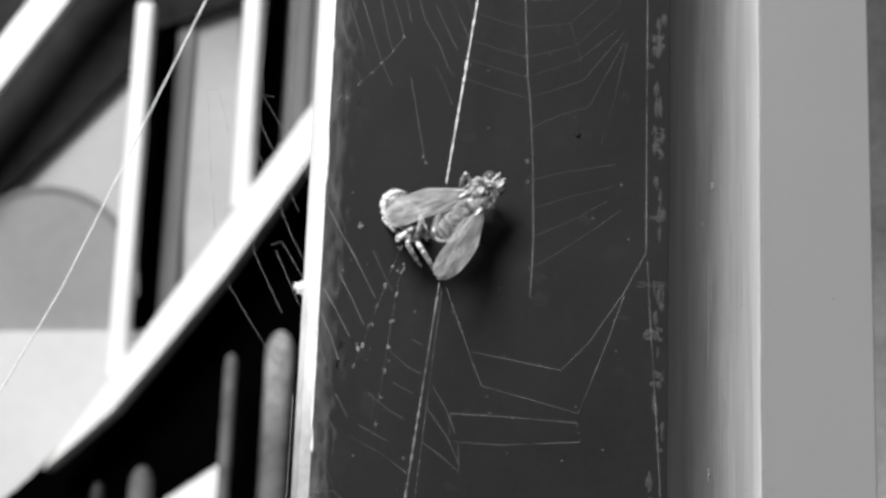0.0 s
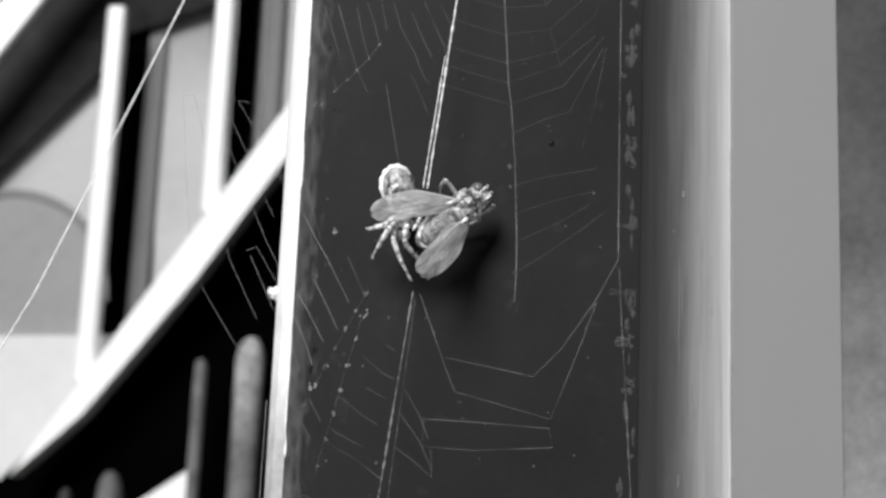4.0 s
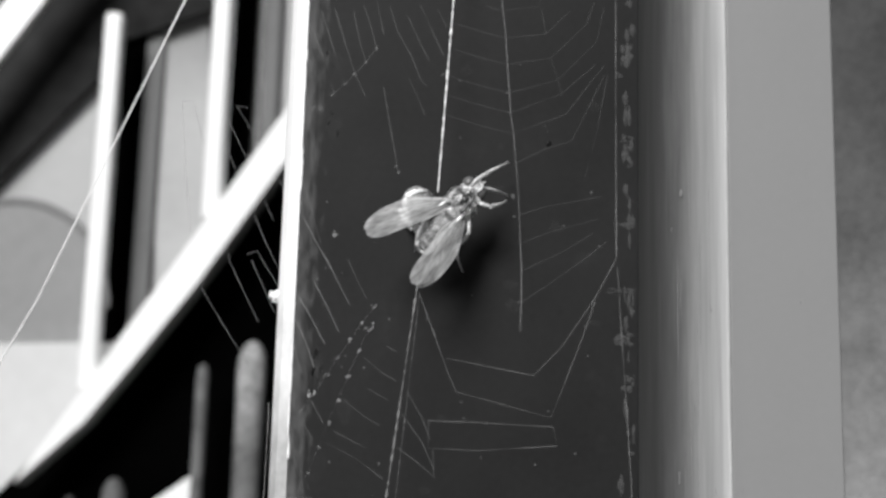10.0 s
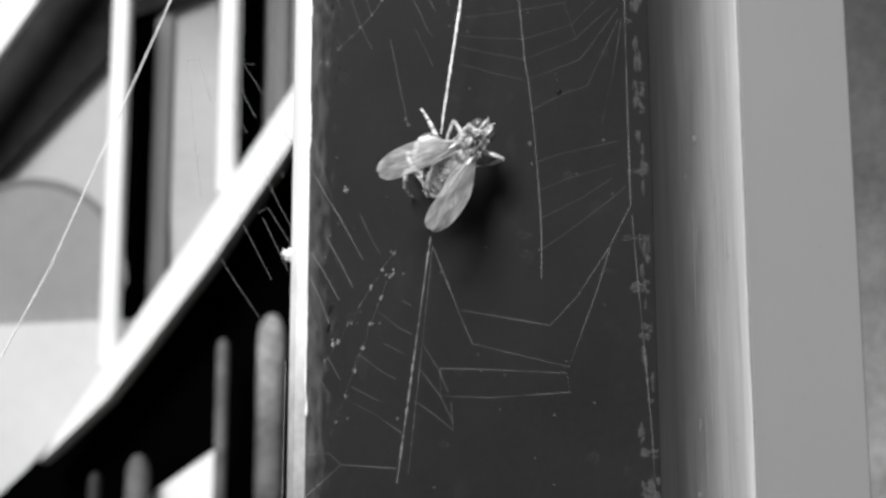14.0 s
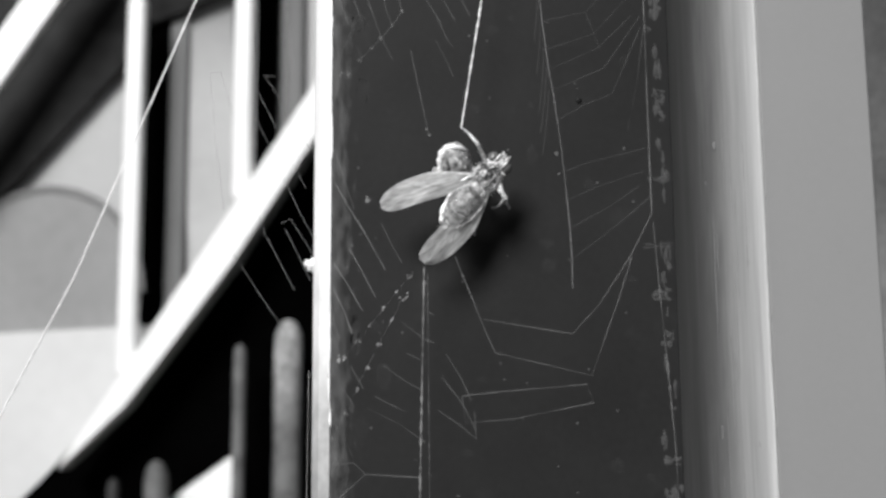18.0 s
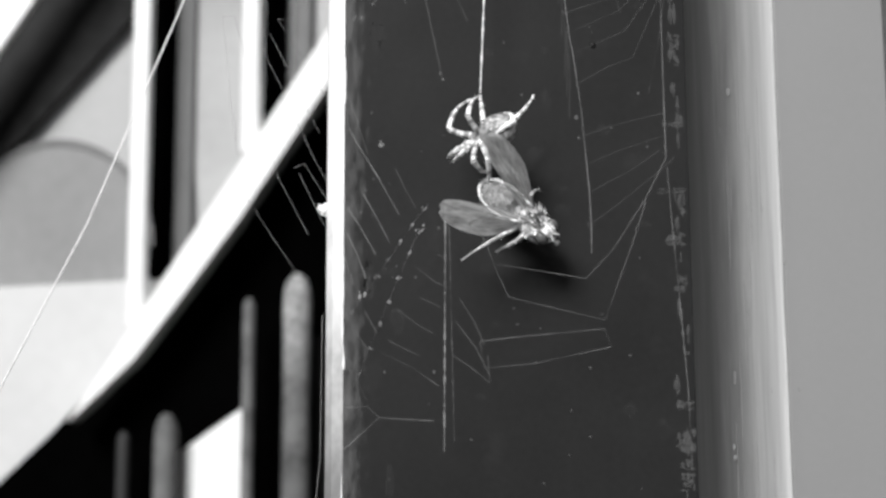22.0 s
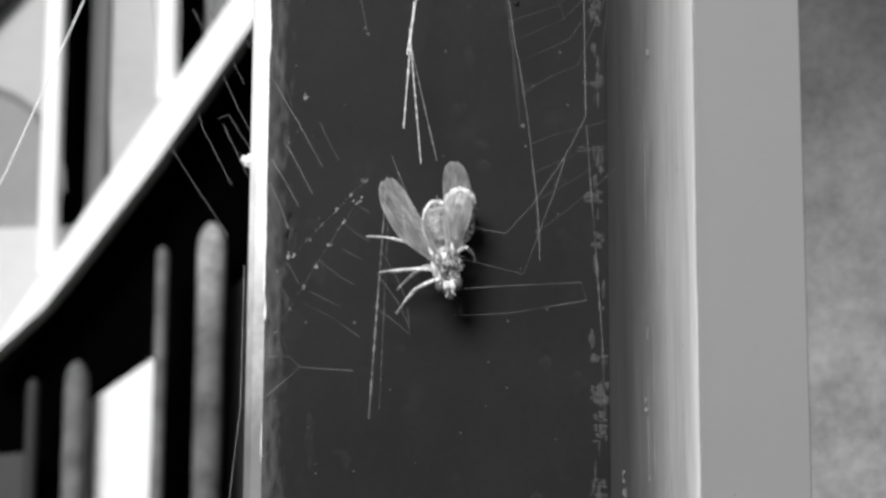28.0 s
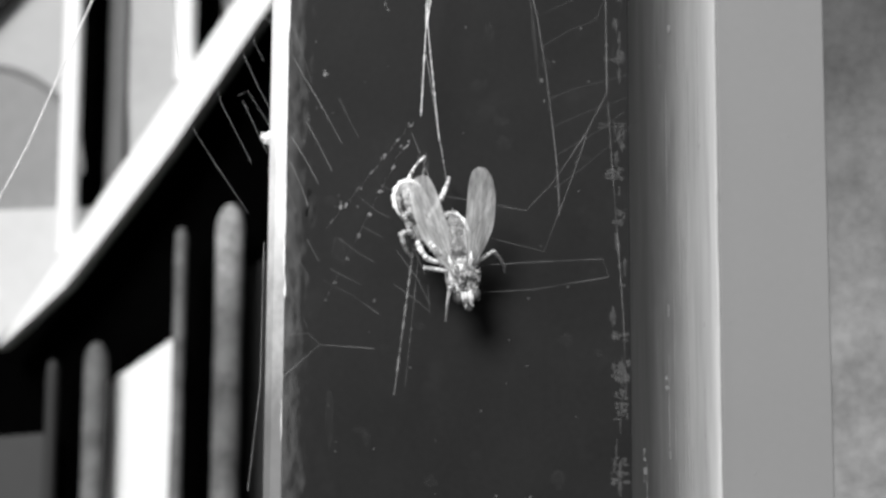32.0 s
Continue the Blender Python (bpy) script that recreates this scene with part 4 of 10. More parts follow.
    walk(wing_r, [
        (0, pose(0.00108, -0.00045, 0.00035, 1.2, 17.2, 10.1)),
        (1, pose(0.00108, -0.00045, 0.00035, -0.2, 17.1, 11.7)),
        (2, pose(0.00108, -0.00045, 0.00035, 0.6, 19.2, 8.5)),
        (3, pose(0.00108, -0.00045, 0.00035, 0.7, 15.6, 7.7)),
        (6, pose(0.00108, -0.00045, 0.00035, 2.2, 33.1, 2.4)),
        (7, pose(0.00108, -0.00045, 0.00035, 2.6, 23.8, 5.8)),
        (8, pose(0.00108, -0.00045, 0.00035, 2.8, 27.7, 3.7)),
        (9, pose(0.00108, -0.00045, 0.00035, 4.4, 22.2, 1.2)),
        (10, pose(0.00108, -0.00045, 0.00035, 7.0, 20.1, 5.7)),
        (11, pose(0.00108, -0.00045, 0.00035, 7.1, 16.8, 2.2)),
        (12, pose(0.00108, -0.00045, 0.00035, 8.3, 12.0, 3.5)),
        (13, pose(0.00108, -0.00045, 0.00035, 6.9, 21.2, 6.5)),
        (16, pose(0.00108, -0.00045, 0.00035, -2.8, 23.6, 3.6)),
        (16.5, pose(0.00108, -0.00045, 0.00035, 7.2, 13.2, 8.2)),
        (17, pose(0.00108, -0.00045, 0.00035, 9.6, 16.6, 17.2)),
        (17.5, pose(0.00108, -0.00045, 0.00035, 11.9, 7.8, 19.1)),
        (18, pose(0.00108, -0.00045, 0.00035, 8.4, -2.8, 0.6)),
        (18.5, pose(0.00108, -0.00045, 0.00035, 12.9, 21.5, 21.6)),
        (19, pose(0.00108, -0.00045, 0.00035, 14.0, 33.8, 23.7)),
        (19.5, pose(0.00108, -0.00045, 0.00035, 11.7, 20.8, 14.4)),
        (20, pose(0.00108, -0.00045, 0.00035, 6.8, 23.5, 4.5)),
        (20.5, pose(0.00108, -0.00045, 0.00035, 4.6, 13.8, 10.5)),
        (21, pose(0.00108, -0.00045, 0.00035, 5.1, 20.5, 5.1)),
        (21.5, pose(0.00108, -0.00045, 0.00035, 15.0, 20.2, 28.8)),
        (22, pose(0.00108, -0.00045, 0.00035, 23.9, 43.4, 49.6)),
        (23, pose(0.00108, -0.00045, 0.00035, 28.4, 53.7, 49.5)),
        (24, pose(0.00108, -0.00045, 0.00035, 17.8, 43.1, 37.3)),
        (25, pose(0.00108, -0.00045, 0.00035, 14.0, 37.1, 17.8)),
        (28, pose(0.00108, -0.00045, 0.00035, 14.0, 27.0, 26.1)),
        (29, pose(0.00108, -0.00045, 0.00035, 36.2, 30.1, 31.4)),
        (30, pose(0.00108, -0.00045, 0.00035, 34.2, 21.8, 24.7)),
        (31, pose(0.00108, -0.00045, 0.00035, 14.0, 23.0, 11.4)),
        (32, pose(0.00108, -0.00045, 0.00035, 14.2, 11.4, 9.7)),
    ])
    walk(spider, [
        (0, pose(-0.00165, -0.00169, 0.00307, 124.3, 33.5, 51.1)),
        (1, pose(-0.00101, -0.00172, 0.00322, 129.7, 41.3, 51.5)),
        (2, pose(-0.00117, -0.00213, 0.00393, 139.3, 47.4, 57.7)),
        (3, pose(-0.00098, -0.00223, 0.00429, 144.4, 64.2, 57.2)),
        (6, pose(-0.00010, -0.00214, 0.00424, 132.4, 79.4, 42.9)),
        (7, pose(-0.00033, -0.00184, 0.00380, 149.7, 37.4, 70.5)),
        (8, pose(-0.00018, -0.00195, 0.00361, 137.3, 49.7, 54.9)),
        (9, pose(-0.00032, -0.00186, 0.00364, 137.0, 34.8, 62.0)),
        (10, pose(0.00100, -0.00164, 0.00392, 133.9, 30.3, 62.4)),
        (11, pose(0.00032, -0.00159, 0.00341, 139.8, 24.8, 70.5)),
        (12, pose(-0.00020, -0.00164, 0.00411, 135.6, 31.9, 62.7)),
        (13, pose(0.00046, -0.00162, 0.00413, 151.6, 33.1, 73.6)),
        (16, pose(0.00114, -0.00206, 0.00445, 151.8, 37.2, 64.6)),
        (16.5, pose(0.00096, -0.00160, 0.00463, 147.5, 28.5, 73.1)),
        (17, pose(0.00077, -0.00268, 0.00415, 138.3, 27.3, 49.5)),
        (17.5, pose(0.00137, -0.00227, 0.00427, 145.5, 35.7, 60.2)),
        (18, pose(0.00105, -0.00186, 0.00406, 157.0, 41.1, 74.4)),
        (18.5, pose(0.00152, -0.00313, 0.00374, 147.7, 50.0, 64.1)),
        (19, pose(0.00022, -0.00360, 0.00428, 90.0, 82.9, 0.0)),
        (19.5, pose(-0.00014, -0.00360, 0.00424, 90.0, 74.8, 0.0)),
        (20, pose(0.00090, -0.00162, 0.00486, 145.9, 32.0, 70.3)),
        (20.17, pose(0.00060, -0.00263, 0.00413, 99.0, -0.6, 59.9)),
        (20.33, pose(0.00029, -0.00363, 0.00339, 50.0, -30.2, 77.8)),
        (20.5, pose(-0.00002, -0.00464, 0.00265, -15.1, -31.5, 117.7)),
        (21, pose(-0.00070, -0.00470, 0.00219, -15.9, -40.4, 123.7)),
        (21.5, pose(-0.00029, -0.00379, 0.00307, 85.2, -41.3, 35.0)),
        (21.75, pose(0.00082, -0.00381, 0.00289, -1.6, -45.6, 104.5)),
        (22, pose(0.00193, -0.00383, 0.00271, -48.1, -1.5, 128.7)),
        (22.5, pose(0.00121, -0.00388, 0.00232, -99.8, 38.8, 132.9)),
        (23, pose(0.00049, -0.00394, 0.00192, 163.9, 55.5, 76.6)),
        (24, pose(0.00186, -0.00456, -0.00127, 169.5, 59.5, 80.9)),
        (25, pose(0.00066, -0.00163, -0.00175, 143.0, 34.8, 70.4)),
        (28, pose(0.00471, -0.00175, -0.00507, -153.3, 55.9, 112.7)),
        (28.5, pose(0.00287, -0.00262, -0.00582, 129.0, 42.1, 53.5)),
        (29, pose(0.00103, -0.00348, -0.00657, 93.2, 3.5, 42.4)),
        (30, pose(0.00118, -0.00370, -0.00659, 114.6, 35.1, 50.2)),
        (31, pose(0.00087, -0.00271, -0.00631, 111.7, 61.4, 24.4)),
        (32, pose(0.00116, -0.00275, -0.00638, 106.9, 70.8, 17.8)),
    ])
    walk(fly_legs[0][0], [
        (0, pose(0.00194, 0.00045, -0.00032, 2.4, 64.4, 5.5)),
        (1, pose(0.00194, 0.00045, -0.00032, 2.4, 61.3, 5.5)),
        (2, pose(0.00194, 0.00045, -0.00032, 2.3, 62.8, 5.5)),
        (3, pose(0.00194, 0.00045, -0.00032, 2.3, 61.4, 5.5)),
        (6, pose(0.00194, 0.00045, -0.00032, 5.7, 68.2, 8.0)),
        (7, pose(0.00194, 0.00045, -0.00032, 4.9, 66.2, 7.4)),
        (8, pose(0.00194, 0.00045, -0.00032, 5.7, 68.2, 8.0)),
        (9, pose(0.00194, 0.00045, -0.00032, 7.9, 68.2, 9.8)),
        (9.5, pose(0.00194, 0.00045, -0.00032, -6.6, 27.9, -7.8)),
        (10, pose(0.00194, 0.00045, -0.00032, -8.1, -13.3, -14.1)),
        (10.5, pose(0.00194, 0.00045, -0.00032, -5.6, 28.0, -7.3)),
        (11, pose(0.00194, 0.00045, -0.00032, 12.5, 68.0, 13.4)),
        (12, pose(0.00194, 0.00045, -0.00032, 14.8, 67.9, 15.2)),
        (13, pose(0.00194, 0.00045, -0.00032, 12.5, 68.0, 13.4)),
        (16, pose(0.00194, 0.00045, -0.00032, -5.6, 67.8, -0.8)),
        (16.5, pose(0.00194, 0.00045, -0.00032, 12.5, 68.0, 13.4)),
        (16.75, pose(0.00194, 0.00045, -0.00032, 5.8, 12.2, 20.3)),
        (17, pose(0.00194, 0.00045, -0.00032, -10.6, -41.7, 36.8)),
        (17.5, pose(0.00194, 0.00045, -0.00032, 21.7, -72.5, -4.7)),
        (18, pose(0.00194, 0.00045, -0.00032, -3.3, -42.3, 73.0)),
        (18.25, pose(0.00194, 0.00045, -0.00032, 22.4, 9.9, 43.1)),
        (18.5, pose(0.00194, 0.00045, -0.00032, 23.6, 67.2, 22.1)),
        (19, pose(0.00194, 0.00045, -0.00032, 25.7, 67.0, 23.7)),
        (19.25, pose(0.00194, 0.00045, -0.00032, 9.8, 3.9, 37.0)),
        (19.5, pose(0.00194, 0.00045, -0.00032, -33.5, -47.6, 79.7)),
        (20, pose(0.00194, 0.00045, -0.00032, -3.4, -64.5, 63.8)),
        (20.25, pose(0.00194, 0.00045, -0.00032, 19.6, -1.2, 32.9)),
        (20.5, pose(0.00194, 0.00045, -0.00032, 8.3, 63.8, 9.8)),
        (21, pose(0.00194, 0.00045, -0.00032, 8.8, 65.2, 10.3)),
        (21.17, pose(0.00194, 0.00045, -0.00032, 9.1, 12.3, 15.2)),
        (21.33, pose(0.00194, 0.00045, -0.00032, 4.2, -40.4, 21.3)),
        (21.5, pose(0.00194, 0.00045, -0.00032, -103.6, -81.1, 130.0)),
        (21.67, pose(0.00194, 0.00045, -0.00032, 9.1, -38.8, 21.3)),
        (21.83, pose(0.00194, 0.00045, -0.00032, 17.8, 15.7, 19.4)),
        (22, pose(0.00194, 0.00045, -0.00032, 37.4, 69.4, 34.4)),
        (23, pose(0.00194, 0.00045, -0.00032, 39.8, 70.5, 37.0)),
        (24, pose(0.00194, 0.00045, -0.00032, 29.1, 69.4, 27.3)),
        (24.5, pose(0.00194, 0.00045, -0.00032, 22.1, -2.2, 24.2)),
        (25, pose(0.00194, 0.00045, -0.00032, 7.7, -73.5, 36.7)),
        (26.5, pose(0.00194, 0.00045, -0.00032, 21.6, -3.5, 23.6)),
        (28, pose(0.00194, 0.00045, -0.00032, 25.7, 67.0, 23.7)),
        (28.5, pose(0.00194, 0.00045, -0.00032, -10.0, 34.0, -38.2)),
        (29, pose(0.00194, 0.00045, -0.00032, -2.7, -4.4, -69.1)),
        (29.5, pose(0.00194, 0.00045, -0.00032, -0.0, 36.9, -33.3)),
        (30, pose(0.00194, 0.00045, -0.00032, 55.1, 59.5, 44.9)),
        (31, pose(0.00194, 0.00045, -0.00032, 25.7, 67.0, 23.7)),
        (32, pose(0.00194, 0.00045, -0.00032, 26.6, 67.7, 24.7)),
    ])
    walk(fly_legs[0][1], [
        (0, pose(0.00175, 0.00000, 0.00000, 135.6, 37.2, 171.9)),
        (1, pose(0.00175, 0.00000, 0.00000, 138.6, 35.8, 172.2)),
        (2, pose(0.00175, 0.00000, 0.00000, 137.0, 36.5, 172.1)),
        (3, pose(0.00175, 0.00000, 0.00000, 138.4, 35.9, 172.2)),
        (6, pose(0.00175, 0.00000, 0.00000, 134.7, 39.1, 172.2)),
        (7, pose(0.00175, 0.00000, 0.00000, 136.0, 38.2, 172.3)),
        (8, pose(0.00175, 0.00000, 0.00000, 134.8, 39.1, 172.2)),
        (9, pose(0.00175, 0.00000, 0.00000, 136.6, 39.2, 172.6)),
        (9.5, pose(0.00175, 0.00000, 0.00000, 102.8, 77.2, 121.1)),
        (10, pose(0.00175, 0.00000, 0.00000, 0.3, 53.8, 1.9)),
        (10.5, pose(0.00175, 0.00000, 0.00000, 106.9, 78.1, 123.8)),
        (11, pose(0.00175, 0.00000, 0.00000, 140.5, 39.5, 173.4)),
        (12, pose(0.00175, 0.00000, 0.00000, 142.6, 39.6, 173.9)),
        (13, pose(0.00175, 0.00000, 0.00000, 140.5, 39.5, 173.4)),
        (16, pose(0.00175, 0.00000, 0.00000, 126.9, 38.3, 170.2)),
        (16.5, pose(0.00175, 0.00000, 0.00000, 140.5, 39.5, 173.4)),
        (17, pose(0.00175, 0.00000, 0.00000, -4.2, 86.4, -4.6)),
        (17.5, pose(0.00175, 0.00000, 0.00000, 168.5, 47.1, 175.4)),
        (18, pose(0.00175, 0.00000, 0.00000, 177.5, 82.7, 177.9)),
        (18.5, pose(0.00175, 0.00000, 0.00000, 152.0, 40.1, 175.6)),
        (19, pose(0.00175, 0.00000, 0.00000, 154.6, 40.2, 176.1)),
        (19.5, pose(0.00175, 0.00000, 0.00000, -27.5, 79.6, -34.4)),
        (19.75, pose(0.00175, 0.00000, 0.00000, 176.6, 58.3, 177.8)),
        (20, pose(0.00175, 0.00000, 0.00000, 167.5, 17.4, 178.6)),
        (20.5, pose(0.00175, 0.00000, 0.00000, 141.6, 37.4, 173.2)),
        (21, pose(0.00175, 0.00000, 0.00000, 140.4, 38.0, 173.1)),
        (21.5, pose(0.00175, 0.00000, 0.00000, -169.3, 49.3, -175.1)),
        (22, pose(0.00175, 0.00000, 0.00000, 161.6, 42.2, 177.3)),
        (23, pose(0.00175, 0.00000, 0.00000, 161.4, 42.9, 177.3)),
        (24, pose(0.00175, 0.00000, 0.00000, 153.5, 41.4, 176.0)),
        (25, pose(0.00175, 0.00000, 0.00000, 177.5, 58.1, 178.7)),
        (28, pose(0.00175, 0.00000, 0.00000, 154.6, 40.2, 176.1)),
        (29, pose(0.00175, 0.00000, 0.00000, -161.3, 75.6, -166.8)),
        (30, pose(0.00175, 0.00000, 0.00000, -153.3, 40.4, -175.9)),
        (31, pose(0.00175, 0.00000, 0.00000, 154.6, 40.2, 176.1)),
        (32, pose(0.00175, 0.00000, 0.00000, 154.2, 40.5, 176.1)),
    ])
    walk(fly_legs[1][0], [
        (0, pose(0.00135, 0.00054, -0.00038, 14.9, -47.5, 99.8)),
        (1, pose(0.00135, 0.00054, -0.00038, -4.7, -35.7, 112.1)),
        (2, pose(0.00135, 0.00054, -0.00038, -4.8, -36.3, 101.8)),
        (3, pose(0.00135, 0.00054, -0.00038, -6.7, -22.6, 105.3)),
        (6, pose(0.00135, 0.00054, -0.00038, 10.2, -36.9, 97.2)),
        (7, pose(0.00135, 0.00054, -0.00038, 3.3, -37.2, 103.6)),
        (8, pose(0.00135, 0.00054, -0.00038, 19.1, -45.1, 100.1)),
        (9, pose(0.00135, 0.00054, -0.00038, 17.5, -45.1, 99.1)),
        (9.33, pose(0.00135, 0.00054, -0.00038, 16.0, -25.8, 53.2)),
        (9.67, pose(0.00135, 0.00054, -0.00038, 0.9, -12.7, 11.4)),
        (10, pose(0.00135, 0.00054, -0.00038, -18.9, -12.5, -31.0)),
        (10.5, pose(0.00135, 0.00054, -0.00038, -18.3, 37.6, -22.1)),
        (11, pose(0.00135, 0.00054, -0.00038, 51.7, 82.2, 53.1)),
        (12, pose(0.00135, 0.00054, -0.00038, 54.8, 81.6, 55.9)),
        (13, pose(0.00135, 0.00054, -0.00038, 51.7, 82.2, 53.1)),
        (14.5, pose(0.00135, 0.00054, -0.00038, 33.9, 20.1, 57.5)),
        (16, pose(0.00135, 0.00054, -0.00038, 7.6, -37.3, 82.7)),
        (16.25, pose(0.00135, 0.00054, -0.00038, 33.9, 20.1, 57.5)),
        (16.5, pose(0.00135, 0.00054, -0.00038, 51.7, 82.2, 53.1)),
        (16.75, pose(0.00135, 0.00054, -0.00038, 6.5, 32.9, 51.6)),
        (17, pose(0.00135, 0.00054, -0.00038, -29.4, -6.1, 83.2)),
        (17.25, pose(0.00135, 0.00054, -0.00038, 8.4, 32.1, 52.6)),
        (17.5, pose(0.00135, 0.00054, -0.00038, 62.4, 80.0, 62.3)),
        (18, pose(0.00135, 0.00054, -0.00038, 54.8, 81.6, 55.9)),
        (18.5, pose(0.00135, 0.00054, -0.00038, 64.5, 79.4, 64.0)),
        (19, pose(0.00135, 0.00054, -0.00038, 66.4, 78.8, 65.6)),
        (19.5, pose(0.00135, 0.00054, -0.00038, 62.4, 80.0, 62.3)),
        (19.75, pose(0.00135, 0.00054, -0.00038, 23.3, 13.0, 36.7)),
        (20, pose(0.00135, 0.00054, -0.00038, -1.2, -53.0, 55.6)),
        (20.25, pose(0.00135, 0.00054, -0.00038, 20.0, 11.9, 35.0)),
        (20.5, pose(0.00135, 0.00054, -0.00038, 29.9, 79.1, 31.9)),
        (21, pose(0.00135, 0.00054, -0.00038, 34.3, 80.4, 36.2)),
        (21.5, pose(0.00135, 0.00054, -0.00038, 68.1, 78.2, 66.9)),
        (22, pose(0.00135, 0.00054, -0.00038, 89.8, 77.7, 88.2)),
        (23, pose(0.00135, 0.00054, -0.00038, 96.7, 77.6, 95.2)),
        (24, pose(0.00135, 0.00054, -0.00038, 81.4, 79.6, 80.6)),
        (24.33, pose(0.00135, 0.00054, -0.00038, -9.4, 31.8, -16.0)),
        (24.67, pose(0.00135, 0.00054, -0.00038, -9.8, -27.1, -27.8)),
        (25, pose(0.00135, 0.00054, -0.00038, 55.7, -79.3, -99.2)),
        (26.5, pose(0.00135, 0.00054, -0.00038, 35.9, -39.1, -91.6)),
        (28, pose(0.00135, 0.00054, -0.00038, 25.5, 0.8, -98.4)),
        (28.5, pose(0.00135, 0.00054, -0.00038, 6.5, 44.2, -48.8)),
        (29, pose(0.00135, 0.00054, -0.00038, 87.8, 67.8, 80.8)),
        (29.5, pose(0.00135, 0.00054, -0.00038, -2.8, 32.8, -39.7)),
        (30, pose(0.00135, 0.00054, -0.00038, 12.7, -25.4, -80.7)),
        (30.33, pose(0.00135, 0.00054, -0.00038, 40.5, -35.1, -42.7)),
        (30.67, pose(0.00135, 0.00054, -0.00038, 59.3, -57.6, -4.5)),
        (31, pose(0.00135, 0.00054, -0.00038, 17.8, -80.2, 87.3)),
        (31.33, pose(0.00135, 0.00054, -0.00038, 49.4, -28.0, 57.5)),
        (31.67, pose(0.00135, 0.00054, -0.00038, 54.0, 25.7, 56.2)),
        (32, pose(0.00135, 0.00054, -0.00038, 70.4, 79.1, 69.6)),
    ])
    walk(fly_legs[1][1], [
        (0, pose(0.00175, 0.00000, 0.00000, 148.3, 19.2, 175.9)),
        (1, pose(0.00175, 0.00000, 0.00000, 162.1, 29.1, 176.7)),
        (2, pose(0.00175, 0.00000, 0.00000, 163.2, 30.4, 176.8)),
        (3, pose(0.00175, 0.00000, 0.00000, 166.0, 43.6, 175.9)),
        (6, pose(0.00175, 0.00000, 0.00000, 174.7, 40.8, 178.5)),
        (7, pose(0.00175, 0.00000, 0.00000, 174.7, 39.0, 178.6)),
        (8, pose(0.00175, 0.00000, 0.00000, 170.4, 31.2, 178.0)),
        (9, pose(0.00175, 0.00000, 0.00000, 169.6, 31.6, 177.8)),
        (9.5, pose(0.00175, 0.00000, 0.00000, 168.8, 76.4, 170.8)),
        (10, pose(0.00175, 0.00000, 0.00000, -1.2, 58.7, -5.0)),
        (10.5, pose(0.00175, 0.00000, 0.00000, 120.5, 82.0, 129.8)),
        (11, pose(0.00175, 0.00000, 0.00000, 149.2, 47.0, 171.9)),
        (12, pose(0.00175, 0.00000, 0.00000, 151.1, 47.2, 172.5)),
        (13, pose(0.00175, 0.00000, 0.00000, 149.2, 47.0, 171.9)),
        (16, pose(0.00175, 0.00000, 0.00000, 168.0, 28.5, 177.7)),
        (16.5, pose(0.00175, 0.00000, 0.00000, 149.2, 47.0, 171.9)),
        (16.75, pose(0.00175, 0.00000, 0.00000, 121.6, 84.4, 127.3)),
        (17, pose(0.00175, 0.00000, 0.00000, -3.7, 55.4, -14.5)),
        (17.25, pose(0.00175, 0.00000, 0.00000, 142.0, 85.6, 144.9)),
        (17.5, pose(0.00175, 0.00000, 0.00000, 157.2, 47.4, 174.2)),
        (18, pose(0.00175, 0.00000, 0.00000, 151.1, 47.2, 172.5)),
        (18.5, pose(0.00175, 0.00000, 0.00000, 159.3, 47.5, 174.7)),
        (19, pose(0.00175, 0.00000, 0.00000, 161.5, 47.6, 175.3)),
        (19.5, pose(0.00175, 0.00000, 0.00000, 157.2, 47.4, 174.2)),
        (20, pose(0.00175, 0.00000, 0.00000, 169.4, 31.5, 177.8)),
        (20.5, pose(0.00175, 0.00000, 0.00000, 150.0, 44.9, 171.7)),
        (21, pose(0.00175, 0.00000, 0.00000, 149.0, 45.6, 171.6)),
        (21.5, pose(0.00175, 0.00000, 0.00000, 163.7, 47.7, 175.9)),
        (22, pose(0.00175, 0.00000, 0.00000, 167.1, 49.7, 176.9)),
        (23, pose(0.00175, 0.00000, 0.00000, 166.7, 50.3, 176.9)),
        (24, pose(0.00175, 0.00000, 0.00000, 160.4, 48.9, 175.2)),
        (25, pose(0.00175, 0.00000, 0.00000, 146.9, 10.4, 177.3)),
        (26.5, pose(0.00175, 0.00000, 0.00000, 128.7, 66.5, 148.5)),
        (28, pose(0.00175, 0.00000, 0.00000, 0.6, 49.6, 11.8)),
        (28.5, pose(0.00175, 0.00000, 0.00000, -90.9, 87.0, -93.7)),
        (29, pose(0.00175, 0.00000, 0.00000, -157.5, 48.3, -174.4)),
        (30, pose(0.00175, 0.00000, 0.00000, 178.6, 48.6, 179.5)),
        (31, pose(0.00175, 0.00000, 0.00000, 174.8, 25.1, 179.0)),
        (32, pose(0.00175, 0.00000, 0.00000, 161.2, 48.0, 175.3)),
    ])
